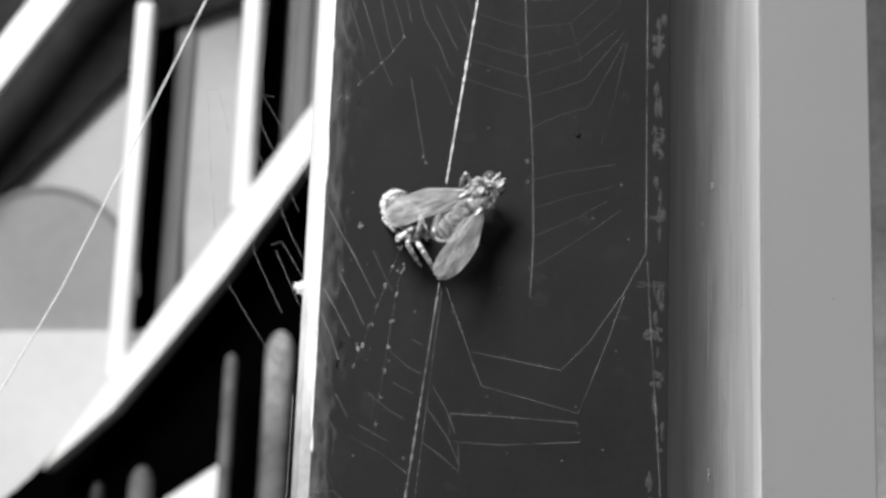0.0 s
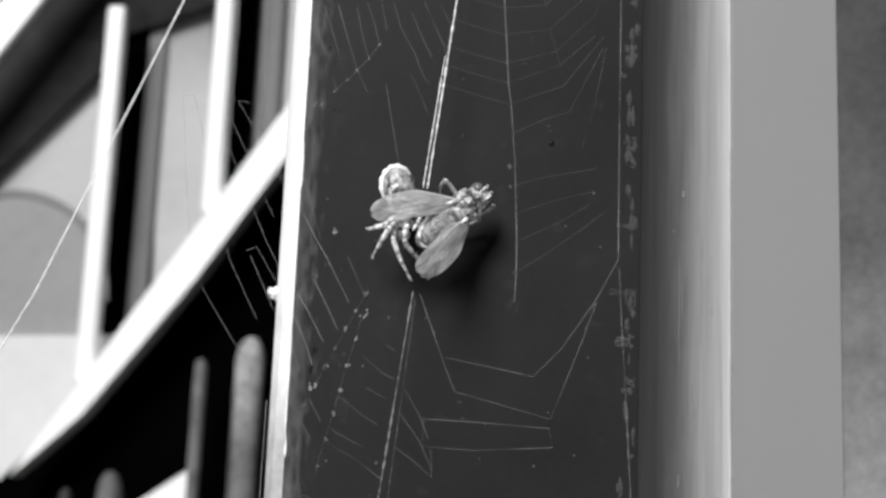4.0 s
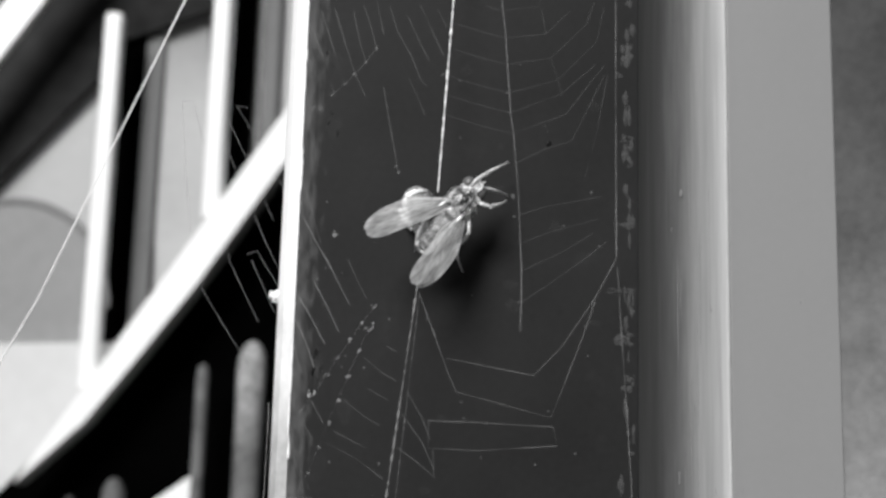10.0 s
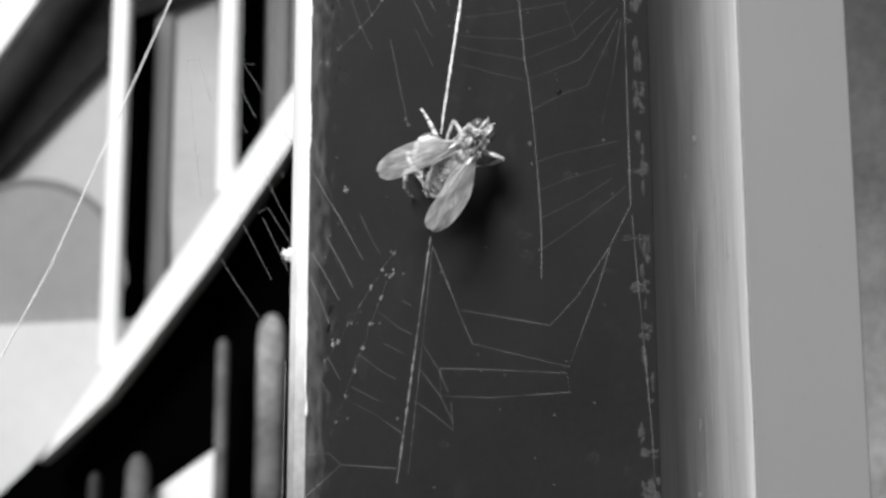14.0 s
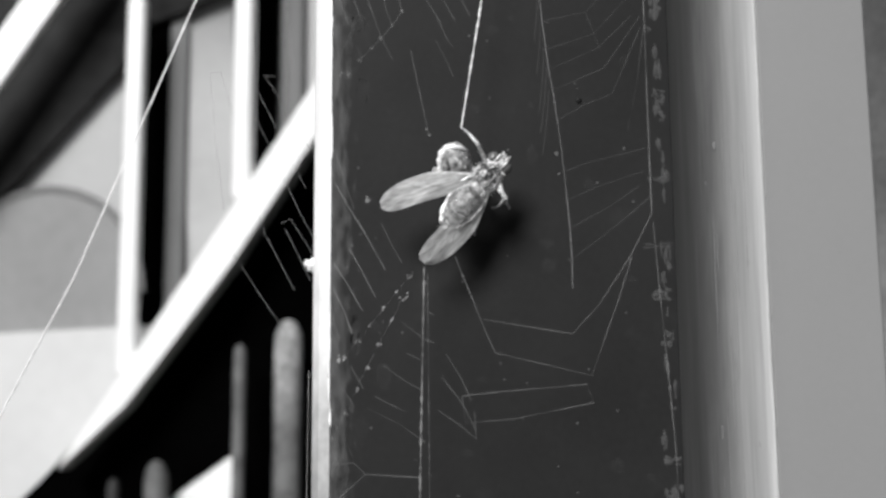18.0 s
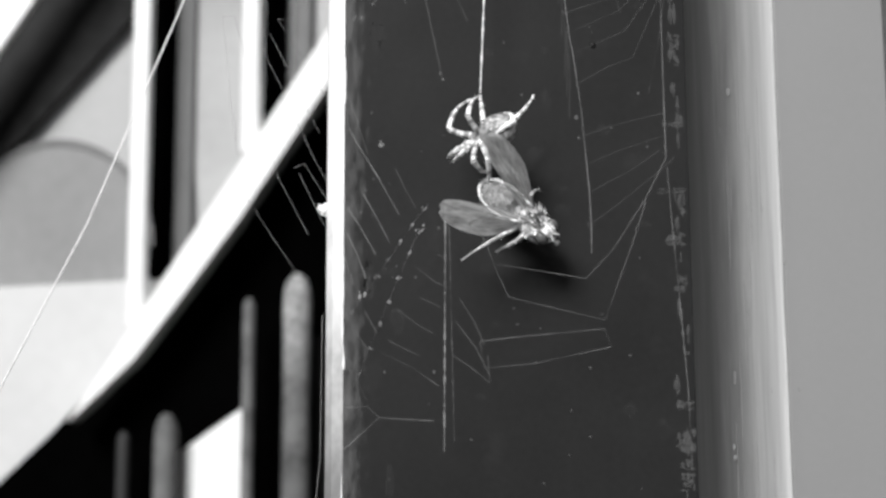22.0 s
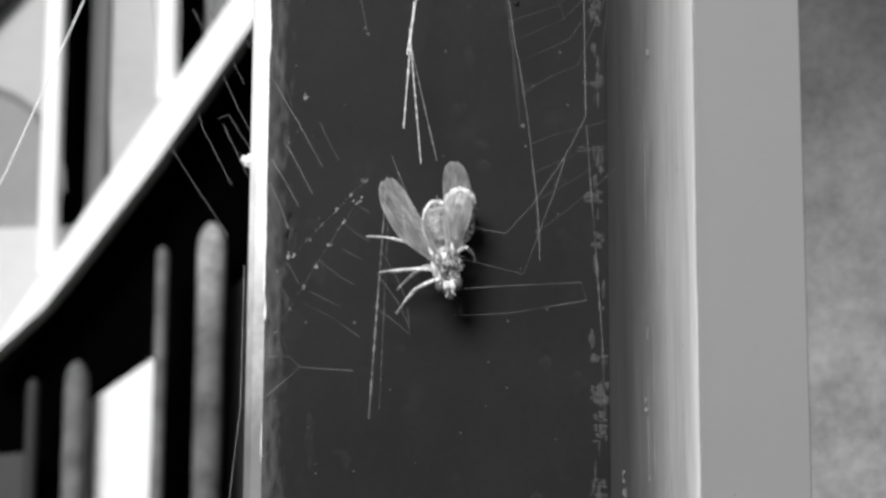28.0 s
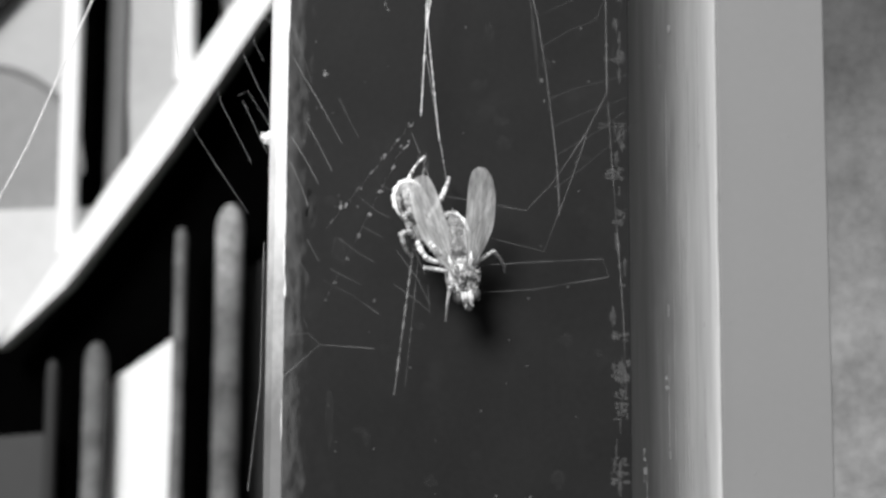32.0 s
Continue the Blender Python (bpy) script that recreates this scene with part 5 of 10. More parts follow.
    walk(fly_legs[2][0], [
        (0, pose(0.00081, 0.00049, -0.00038, -13.1, 75.5, 168.1)),
        (1, pose(0.00081, 0.00049, -0.00038, -18.5, 78.3, 163.1)),
        (2, pose(0.00081, 0.00049, -0.00038, -15.4, 76.9, 166.0)),
        (3, pose(0.00081, 0.00049, -0.00038, -18.1, 78.2, 163.5)),
        (6, pose(0.00081, 0.00049, -0.00038, -12.4, 71.8, 169.0)),
        (7, pose(0.00081, 0.00049, -0.00038, -14.2, 73.7, 167.4)),
        (7.5, pose(0.00081, 0.00049, -0.00038, -8.6, 37.2, 128.5)),
        (8, pose(0.00081, 0.00049, -0.00038, 17.3, 9.0, 95.5)),
        (9, pose(0.00081, 0.00049, -0.00038, 15.0, 7.0, 94.3)),
        (9.5, pose(0.00081, 0.00049, -0.00038, -11.7, 34.7, 127.3)),
        (10, pose(0.00081, 0.00049, -0.00038, -20.6, 71.5, 162.7)),
        (10.5, pose(0.00081, 0.00049, -0.00038, 27.6, 41.5, -172.4)),
        (11, pose(0.00081, 0.00049, -0.00038, 51.2, 9.5, -179.0)),
        (11.5, pose(0.00081, 0.00049, -0.00038, 26.9, 41.6, -172.7)),
        (12, pose(0.00081, 0.00049, -0.00038, -23.2, 71.3, 160.7)),
        (13, pose(0.00081, 0.00049, -0.00038, -20.6, 71.5, 162.7)),
        (16, pose(0.00081, 0.00049, -0.00038, 1.3, 71.7, 179.5)),
        (16.25, pose(0.00081, 0.00049, -0.00038, 53.8, 40.9, -134.7)),
        (16.5, pose(0.00081, 0.00049, -0.00038, 68.5, 3.1, -129.2)),
        (16.67, pose(0.00081, 0.00049, -0.00038, 36.5, 36.0, -171.4)),
        (16.83, pose(0.00081, 0.00049, -0.00038, -16.8, 31.2, 126.7)),
        (17, pose(0.00081, 0.00049, -0.00038, -42.3, -5.7, 89.8)),
        (17.5, pose(0.00081, 0.00049, -0.00038, 2.8, -8.8, 102.4)),
        (17.75, pose(0.00081, 0.00049, -0.00038, -20.0, 28.2, 130.8)),
        (18, pose(0.00081, 0.00049, -0.00038, -23.2, 71.3, 160.7)),
        (18.5, pose(0.00081, 0.00049, -0.00038, -33.3, 70.4, 153.0)),
        (18.75, pose(0.00081, 0.00049, -0.00038, -44.3, 27.7, 119.7)),
        (19, pose(0.00081, 0.00049, -0.00038, -31.1, -13.5, 97.1)),
        (19.25, pose(0.00081, 0.00049, -0.00038, -43.8, 28.0, 119.9)),
        (19.5, pose(0.00081, 0.00049, -0.00038, -30.9, 70.7, 154.8)),
        (20, pose(0.00081, 0.00049, -0.00038, -20.6, 71.5, 162.7)),
        (20.5, pose(0.00081, 0.00049, -0.00038, -23.6, 75.7, 159.3)),
        (21, pose(0.00081, 0.00049, -0.00038, -21.2, 74.4, 161.5)),
        (21.5, pose(0.00081, 0.00049, -0.00038, -38.1, 69.8, 149.5)),
        (21.75, pose(0.00081, 0.00049, -0.00038, -30.5, -2.7, 147.6)),
        (22, pose(0.00081, 0.00049, -0.00038, 2.0, -72.5, 116.1)),
        (23, pose(0.00081, 0.00049, -0.00038, 45.0, -70.5, 70.2)),
        (24, pose(0.00081, 0.00049, -0.00038, 1.9, -64.7, 128.1)),
        (25, pose(0.00081, 0.00049, -0.00038, -10.3, -58.4, 128.5)),
        (28, pose(0.00081, 0.00049, -0.00038, -21.2, -60.2, 107.1)),
        (28.5, pose(0.00081, 0.00049, -0.00038, -50.7, -1.0, 132.5)),
        (29, pose(0.00081, 0.00049, -0.00038, -65.7, 61.2, 131.5)),
        (30, pose(0.00081, 0.00049, -0.00038, -67.1, 61.9, 129.6)),
        (30.5, pose(0.00081, 0.00049, -0.00038, -51.2, 26.5, 121.3)),
        (31, pose(0.00081, 0.00049, -0.00038, -32.3, -5.6, 105.0)),
        (32, pose(0.00081, 0.00049, -0.00038, -19.7, -7.2, 113.1)),
    ])
    walk(fly_legs[2][1], [
        (0, pose(0.00175, 0.00000, 0.00000, -86.5, 15.9, -172.8)),
        (1, pose(0.00175, 0.00000, 0.00000, -77.6, 15.5, -173.0)),
        (2, pose(0.00175, 0.00000, 0.00000, -82.0, 15.7, -172.9)),
        (3, pose(0.00175, 0.00000, 0.00000, -78.1, 15.5, -173.0)),
        (6, pose(0.00175, 0.00000, 0.00000, -99.1, 16.4, -173.1)),
        (7, pose(0.00175, 0.00000, 0.00000, -92.3, 16.2, -173.1)),
        (7.5, pose(0.00175, 0.00000, 0.00000, -119.0, 52.6, -150.2)),
        (8, pose(0.00175, 0.00000, 0.00000, 69.4, 85.2, 77.6)),
        (9, pose(0.00175, 0.00000, 0.00000, 75.2, 85.8, 82.6)),
        (9.5, pose(0.00175, 0.00000, 0.00000, -126.1, 52.9, -154.2)),
        (10, pose(0.00175, 0.00000, 0.00000, -101.7, 16.7, -174.2)),
        (10.33, pose(0.00175, 0.00000, 0.00000, -81.3, 50.6, -121.4)),
        (10.67, pose(0.00175, 0.00000, 0.00000, -23.6, 46.0, -35.8)),
        (11, pose(0.00175, 0.00000, 0.00000, -11.0, 9.8, 11.2)),
        (11.33, pose(0.00175, 0.00000, 0.00000, -23.5, 46.3, -35.5)),
        (11.67, pose(0.00175, 0.00000, 0.00000, -82.2, 51.1, -122.0)),
        (12, pose(0.00175, 0.00000, 0.00000, -102.7, 16.7, -174.5)),
        (13, pose(0.00175, 0.00000, 0.00000, -101.7, 16.7, -174.2)),
        (16, pose(0.00175, 0.00000, 0.00000, -95.6, 15.8, -171.5)),
        (16.17, pose(0.00175, 0.00000, 0.00000, -84.6, 48.2, -123.1)),
        (16.33, pose(0.00175, 0.00000, 0.00000, -30.8, 52.8, -38.1)),
        (16.5, pose(0.00175, 0.00000, 0.00000, -11.5, 22.6, 16.5)),
        (17, pose(0.00175, 0.00000, 0.00000, 1.1, 34.9, -14.2)),
        (17.25, pose(0.00175, 0.00000, 0.00000, -6.1, 72.8, -12.6)),
        (17.5, pose(0.00175, 0.00000, 0.00000, 177.1, 69.1, 178.4)),
        (17.75, pose(0.00175, 0.00000, 0.00000, -132.7, 42.9, -164.1)),
        (18, pose(0.00175, 0.00000, 0.00000, -102.7, 16.7, -174.5)),
        (18.5, pose(0.00175, 0.00000, 0.00000, -107.7, 17.0, -176.0)),
        (18.67, pose(0.00175, 0.00000, 0.00000, -77.2, 54.1, -128.2)),
        (18.83, pose(0.00175, 0.00000, 0.00000, -8.6, 44.5, -44.6)),
        (19, pose(0.00175, 0.00000, 0.00000, 7.2, 2.9, -8.9)),
        (19.17, pose(0.00175, 0.00000, 0.00000, -8.7, 44.1, -45.0)),
        (19.33, pose(0.00175, 0.00000, 0.00000, -75.8, 53.5, -127.5)),
        (19.5, pose(0.00175, 0.00000, 0.00000, -106.2, 16.9, -175.6)),
        (20, pose(0.00175, 0.00000, 0.00000, -101.7, 16.7, -174.2)),
        (20.5, pose(0.00175, 0.00000, 0.00000, -84.5, 16.0, -173.8)),
        (21, pose(0.00175, 0.00000, 0.00000, -89.7, 16.2, -173.8)),
        (21.5, pose(0.00175, 0.00000, 0.00000, -111.2, 17.1, -176.7)),
        (22, pose(0.00175, 0.00000, 0.00000, -170.3, 46.6, -176.5)),
        (23, pose(0.00175, 0.00000, 0.00000, -179.9, 41.0, -180.0)),
        (24, pose(0.00175, 0.00000, 0.00000, -172.5, 46.7, -177.3)),
        (25, pose(0.00175, 0.00000, 0.00000, -173.5, 59.9, -176.7)),
        (28, pose(0.00175, 0.00000, 0.00000, -166.1, 40.5, -175.8)),
        (28.5, pose(0.00175, 0.00000, 0.00000, 149.2, 29.9, 175.3)),
        (29, pose(0.00175, 0.00000, 0.00000, 110.3, 17.1, 177.2)),
        (30, pose(0.00175, 0.00000, 0.00000, 102.1, 16.9, 177.3)),
        (30.5, pose(0.00175, 0.00000, 0.00000, 113.3, 62.4, 139.6)),
        (31, pose(0.00175, 0.00000, 0.00000, -8.7, 64.4, -22.3)),
        (32, pose(0.00175, 0.00000, 0.00000, -103.3, 82.7, -115.5)),
    ])
    walk(fly_legs[3][0], [
        (0, pose(0.00194, -0.00045, -0.00032, -40.2, 60.4, -32.7)),
        (1, pose(0.00194, -0.00045, -0.00032, -37.4, 58.0, -29.3)),
        (2, pose(0.00194, -0.00045, -0.00032, -38.8, 59.2, -31.0)),
        (3, pose(0.00194, -0.00045, -0.00032, -37.5, 58.1, -29.4)),
        (4.5, pose(0.00194, -0.00045, -0.00032, -40.5, -6.1, -27.4)),
        (6, pose(0.00194, -0.00045, -0.00032, -54.5, -69.7, -13.6)),
        (6.5, pose(0.00194, -0.00045, -0.00032, -40.5, -4.0, -28.7)),
        (7, pose(0.00194, -0.00045, -0.00032, -40.4, 62.2, -33.8)),
        (7.5, pose(0.00194, -0.00045, -0.00032, -42.2, -5.4, -36.6)),
        (8, pose(0.00194, -0.00045, -0.00032, -39.5, -73.0, -40.4)),
        (9, pose(0.00194, -0.00045, -0.00032, 33.2, -42.3, -141.7)),
        (10, pose(0.00194, -0.00045, -0.00032, 27.4, -57.3, -83.1)),
        (10.5, pose(0.00194, -0.00045, -0.00032, 37.8, -53.8, -130.4)),
        (11, pose(0.00194, -0.00045, -0.00032, 40.6, -47.2, -171.4)),
        (11.33, pose(0.00194, -0.00045, -0.00032, -26.0, -32.9, -97.6)),
        (11.67, pose(0.00194, -0.00045, -0.00032, -46.3, 14.6, -66.5)),
        (12, pose(0.00194, -0.00045, -0.00032, -35.6, 65.4, -31.3)),
        (13, pose(0.00194, -0.00045, -0.00032, -37.5, 65.0, -32.7)),
        (16, pose(0.00194, -0.00045, -0.00032, -50.4, 61.3, -41.8)),
        (16.5, pose(0.00194, -0.00045, -0.00032, -37.5, 65.0, -32.7)),
        (16.75, pose(0.00194, -0.00045, -0.00032, -13.4, -3.0, -45.3)),
        (17, pose(0.00194, -0.00045, -0.00032, 49.5, -49.1, -105.5)),
        (17.25, pose(0.00194, -0.00045, -0.00032, 26.3, -30.7, -126.6)),
        (17.5, pose(0.00194, -0.00045, -0.00032, 0.3, -20.9, -151.4)),
        (18, pose(0.00194, -0.00045, -0.00032, 16.2, -42.8, -134.7)),
        (18.17, pose(0.00194, -0.00045, -0.00032, -25.5, -17.4, -86.2)),
        (18.33, pose(0.00194, -0.00045, -0.00032, -39.5, 23.9, -60.7)),
        (18.5, pose(0.00194, -0.00045, -0.00032, -27.8, 66.7, -25.4)),
        (19, pose(0.00194, -0.00045, -0.00032, -25.7, 67.0, -23.7)),
        (19.5, pose(0.00194, -0.00045, -0.00032, -29.8, 66.4, -26.9)),
        (19.75, pose(0.00194, -0.00045, -0.00032, -9.2, 3.7, 1.9)),
        (20, pose(0.00194, -0.00045, -0.00032, -19.8, -60.1, 22.7)),
        (20.25, pose(0.00194, -0.00045, -0.00032, -12.0, 1.6, 1.6)),
        (20.5, pose(0.00194, -0.00045, -0.00032, -34.7, 61.0, -28.7)),
        (21, pose(0.00194, -0.00045, -0.00032, -36.0, 62.2, -30.3)),
        (21.5, pose(0.00194, -0.00045, -0.00032, -23.6, 67.2, -22.1)),
        (21.75, pose(0.00194, -0.00045, -0.00032, -33.4, 0.1, -47.8)),
        (22, pose(0.00194, -0.00045, -0.00032, -1.3, -63.0, -87.0)),
        (22.5, pose(0.00194, -0.00045, -0.00032, -34.2, 2.6, -49.3)),
        (23, pose(0.00194, -0.00045, -0.00032, -26.3, 72.6, -25.7)),
        (24, pose(0.00194, -0.00045, -0.00032, -29.1, 69.4, -27.3)),
        (25, pose(0.00194, -0.00045, -0.00032, -25.7, 67.0, -23.7)),
        (26.5, pose(0.00194, -0.00045, -0.00032, -14.9, 18.4, -43.8)),
        (28, pose(0.00194, -0.00045, -0.00032, 12.0, -23.0, -73.0)),
        (29, pose(0.00194, -0.00045, -0.00032, 37.9, -0.0, -79.5)),
        (30, pose(0.00194, -0.00045, -0.00032, 5.3, -36.2, -56.5)),
        (31, pose(0.00194, -0.00045, -0.00032, 4.6, -73.7, -84.3)),
        (32, pose(0.00194, -0.00045, -0.00032, 57.6, -74.5, -96.6)),
    ])
    walk(fly_legs[3][1], [
        (0, pose(0.00175, 0.00000, 0.00000, 174.9, 38.9, 179.2)),
        (1, pose(0.00175, 0.00000, 0.00000, 174.6, 37.5, 179.1)),
        (2, pose(0.00175, 0.00000, 0.00000, 174.7, 38.2, 179.2)),
        (3, pose(0.00175, 0.00000, 0.00000, 174.6, 37.5, 179.1)),
        (6, pose(0.00175, 0.00000, 0.00000, -155.5, 21.3, -177.2)),
        (7, pose(0.00175, 0.00000, 0.00000, 178.1, 39.7, 179.7)),
        (8, pose(0.00175, 0.00000, 0.00000, -164.9, 26.2, -177.7)),
        (9, pose(0.00175, 0.00000, 0.00000, 157.4, 49.1, 172.7)),
        (10, pose(0.00175, 0.00000, 0.00000, 155.5, 58.7, 168.2)),
        (11, pose(0.00175, 0.00000, 0.00000, 146.8, 31.1, 174.0)),
        (12, pose(0.00175, 0.00000, 0.00000, -168.9, 40.5, -178.4)),
        (13, pose(0.00175, 0.00000, 0.00000, -172.0, 40.5, -178.8)),
        (16, pose(0.00175, 0.00000, 0.00000, 163.1, 40.5, 177.5)),
        (16.5, pose(0.00175, 0.00000, 0.00000, -172.0, 40.5, -178.8)),
        (17, pose(0.00175, 0.00000, 0.00000, 142.6, 58.9, 161.0)),
        (17.5, pose(0.00175, 0.00000, 0.00000, -174.4, 73.8, -176.5)),
        (18, pose(0.00175, 0.00000, 0.00000, 171.5, 63.1, 175.8)),
        (18.5, pose(0.00175, 0.00000, 0.00000, -157.3, 40.2, -176.5)),
        (19, pose(0.00175, 0.00000, 0.00000, -154.6, 40.2, -176.1)),
        (19.5, pose(0.00175, 0.00000, 0.00000, -160.1, 40.3, -177.0)),
        (20, pose(0.00175, 0.00000, 0.00000, 177.4, 52.7, 178.9)),
        (20.5, pose(0.00175, 0.00000, 0.00000, -176.5, 38.5, -179.4)),
        (21, pose(0.00175, 0.00000, 0.00000, -176.0, 39.2, -179.4)),
        (21.5, pose(0.00175, 0.00000, 0.00000, -152.0, 40.1, -175.6)),
        (21.75, pose(0.00175, 0.00000, 0.00000, 151.9, 25.7, 171.5)),
        (22, pose(0.00175, 0.00000, 0.00000, 104.3, 8.3, 176.3)),
        (22.5, pose(0.00175, 0.00000, 0.00000, 154.1, 27.0, 170.5)),
        (23, pose(0.00175, 0.00000, 0.00000, -145.8, 42.4, -174.7)),
        (24, pose(0.00175, 0.00000, 0.00000, -153.5, 41.4, -176.0)),
        (25, pose(0.00175, 0.00000, 0.00000, -154.6, 40.2, -176.1)),
        (28, pose(0.00175, 0.00000, 0.00000, 8.1, 74.6, 12.8)),
        (29, pose(0.00175, 0.00000, 0.00000, 133.8, 74.6, 147.2)),
        (30, pose(0.00175, 0.00000, 0.00000, -158.1, 37.9, -173.7)),
        (31, pose(0.00175, 0.00000, 0.00000, 177.6, 25.5, 179.6)),
        (32, pose(0.00175, 0.00000, 0.00000, 164.5, 48.0, 173.3)),
    ])
    walk(fly_legs[4][0], [
        (0, pose(0.00135, -0.00054, -0.00038, -68.6, 71.2, -63.2)),
        (1, pose(0.00135, -0.00054, -0.00038, -61.2, 69.7, -55.2)),
        (2, pose(0.00135, -0.00054, -0.00038, -64.8, 70.5, -59.1)),
        (3, pose(0.00135, -0.00054, -0.00038, -61.6, 69.8, -55.6)),
        (4.5, pose(0.00135, -0.00054, -0.00038, -17.8, 17.9, -49.1)),
        (6, pose(0.00135, -0.00054, -0.00038, 23.0, -24.9, -79.7)),
        (6.5, pose(0.00135, -0.00054, -0.00038, -18.4, 20.1, -50.4)),
        (7, pose(0.00135, -0.00054, -0.00038, -72.2, 72.5, -67.5)),
        (8, pose(0.00135, -0.00054, -0.00038, -78.3, 73.1, -74.0)),
        (8.33, pose(0.00135, -0.00054, -0.00038, -44.7, 29.2, -69.0)),
        (8.67, pose(0.00135, -0.00054, -0.00038, -18.5, -10.8, -88.0)),
        (9, pose(0.00135, -0.00054, -0.00038, 27.2, -32.8, -129.5)),
        (10, pose(0.00135, -0.00054, -0.00038, -6.6, -28.7, -141.4)),
        (11, pose(0.00135, -0.00054, -0.00038, 26.8, -21.1, -131.6)),
        (12, pose(0.00135, -0.00054, -0.00038, 23.2, -27.5, -143.5)),
        (13, pose(0.00135, -0.00054, -0.00038, 39.7, -60.4, -131.4)),
        (14, pose(0.00135, -0.00054, -0.00038, -27.3, -29.3, -70.3)),
        (15, pose(0.00135, -0.00054, -0.00038, -48.6, 20.3, -59.1)),
        (16, pose(0.00135, -0.00054, -0.00038, -82.6, 69.9, -76.5)),
        (16.17, pose(0.00135, -0.00054, -0.00038, -43.5, 35.5, -82.3)),
        (16.33, pose(0.00135, -0.00054, -0.00038, -9.5, 9.6, -107.3)),
        (16.5, pose(0.00135, -0.00054, -0.00038, 30.5, 3.1, -141.4)),
        (16.75, pose(0.00135, -0.00054, -0.00038, 50.7, -33.6, -122.9)),
        (17, pose(0.00135, -0.00054, -0.00038, 68.5, -74.0, -114.1)),
        (17.25, pose(0.00135, -0.00054, -0.00038, 38.3, -29.5, -125.4)),
        (17.5, pose(0.00135, -0.00054, -0.00038, 5.1, 5.3, -155.0)),
        (18, pose(0.00135, -0.00054, -0.00038, -12.0, -50.6, -108.1)),
        (18.25, pose(0.00135, -0.00054, -0.00038, -49.6, 10.0, -71.9)),
        (18.5, pose(0.00135, -0.00054, -0.00038, -68.2, 78.2, -66.9)),
        (19, pose(0.00135, -0.00054, -0.00038, -66.4, 78.8, -65.6)),
        (19.5, pose(0.00135, -0.00054, -0.00038, -69.8, 77.6, -68.1)),
        (19.67, pose(0.00135, -0.00054, -0.00038, -51.5, 26.7, -73.9)),
        (19.83, pose(0.00135, -0.00054, -0.00038, -29.5, -20.3, -94.3)),
        (20, pose(0.00135, -0.00054, -0.00038, 25.8, -45.8, -148.6)),
        (20.17, pose(0.00135, -0.00054, -0.00038, -29.6, -22.6, -93.1)),
        (20.33, pose(0.00135, -0.00054, -0.00038, -51.3, 22.9, -71.2)),
        (20.5, pose(0.00135, -0.00054, -0.00038, -62.7, 72.6, -58.4)),
        (21, pose(0.00135, -0.00054, -0.00038, -66.8, 73.3, -62.8)),
        (21.5, pose(0.00135, -0.00054, -0.00038, -64.5, 79.4, -64.0)),
        (21.75, pose(0.00135, -0.00054, -0.00038, -50.1, 16.5, -62.8)),
        (22, pose(0.00135, -0.00054, -0.00038, -32.3, -44.5, -79.1)),
        (22.5, pose(0.00135, -0.00054, -0.00038, -52.0, 18.5, -65.2)),
        (23, pose(0.00135, -0.00054, -0.00038, -97.4, 81.5, -97.6)),
        (24, pose(0.00135, -0.00054, -0.00038, -81.4, 79.6, -80.6)),
        (25, pose(0.00135, -0.00054, -0.00038, -66.4, 78.8, -65.6)),
        (26.5, pose(0.00135, -0.00054, -0.00038, -32.7, 35.6, -71.4)),
        (28, pose(0.00135, -0.00054, -0.00038, -2.3, 0.0, -97.9)),
        (29, pose(0.00135, -0.00054, -0.00038, -15.1, 5.3, -91.9)),
        (30, pose(0.00135, -0.00054, -0.00038, 17.5, 38.8, -72.5)),
        (30.5, pose(0.00135, -0.00054, -0.00038, -13.2, 57.4, -55.4)),
        (31, pose(0.00135, -0.00054, -0.00038, -66.4, 78.8, -65.6)),
        (32, pose(0.00135, -0.00054, -0.00038, -70.4, 79.1, -69.6)),
    ])
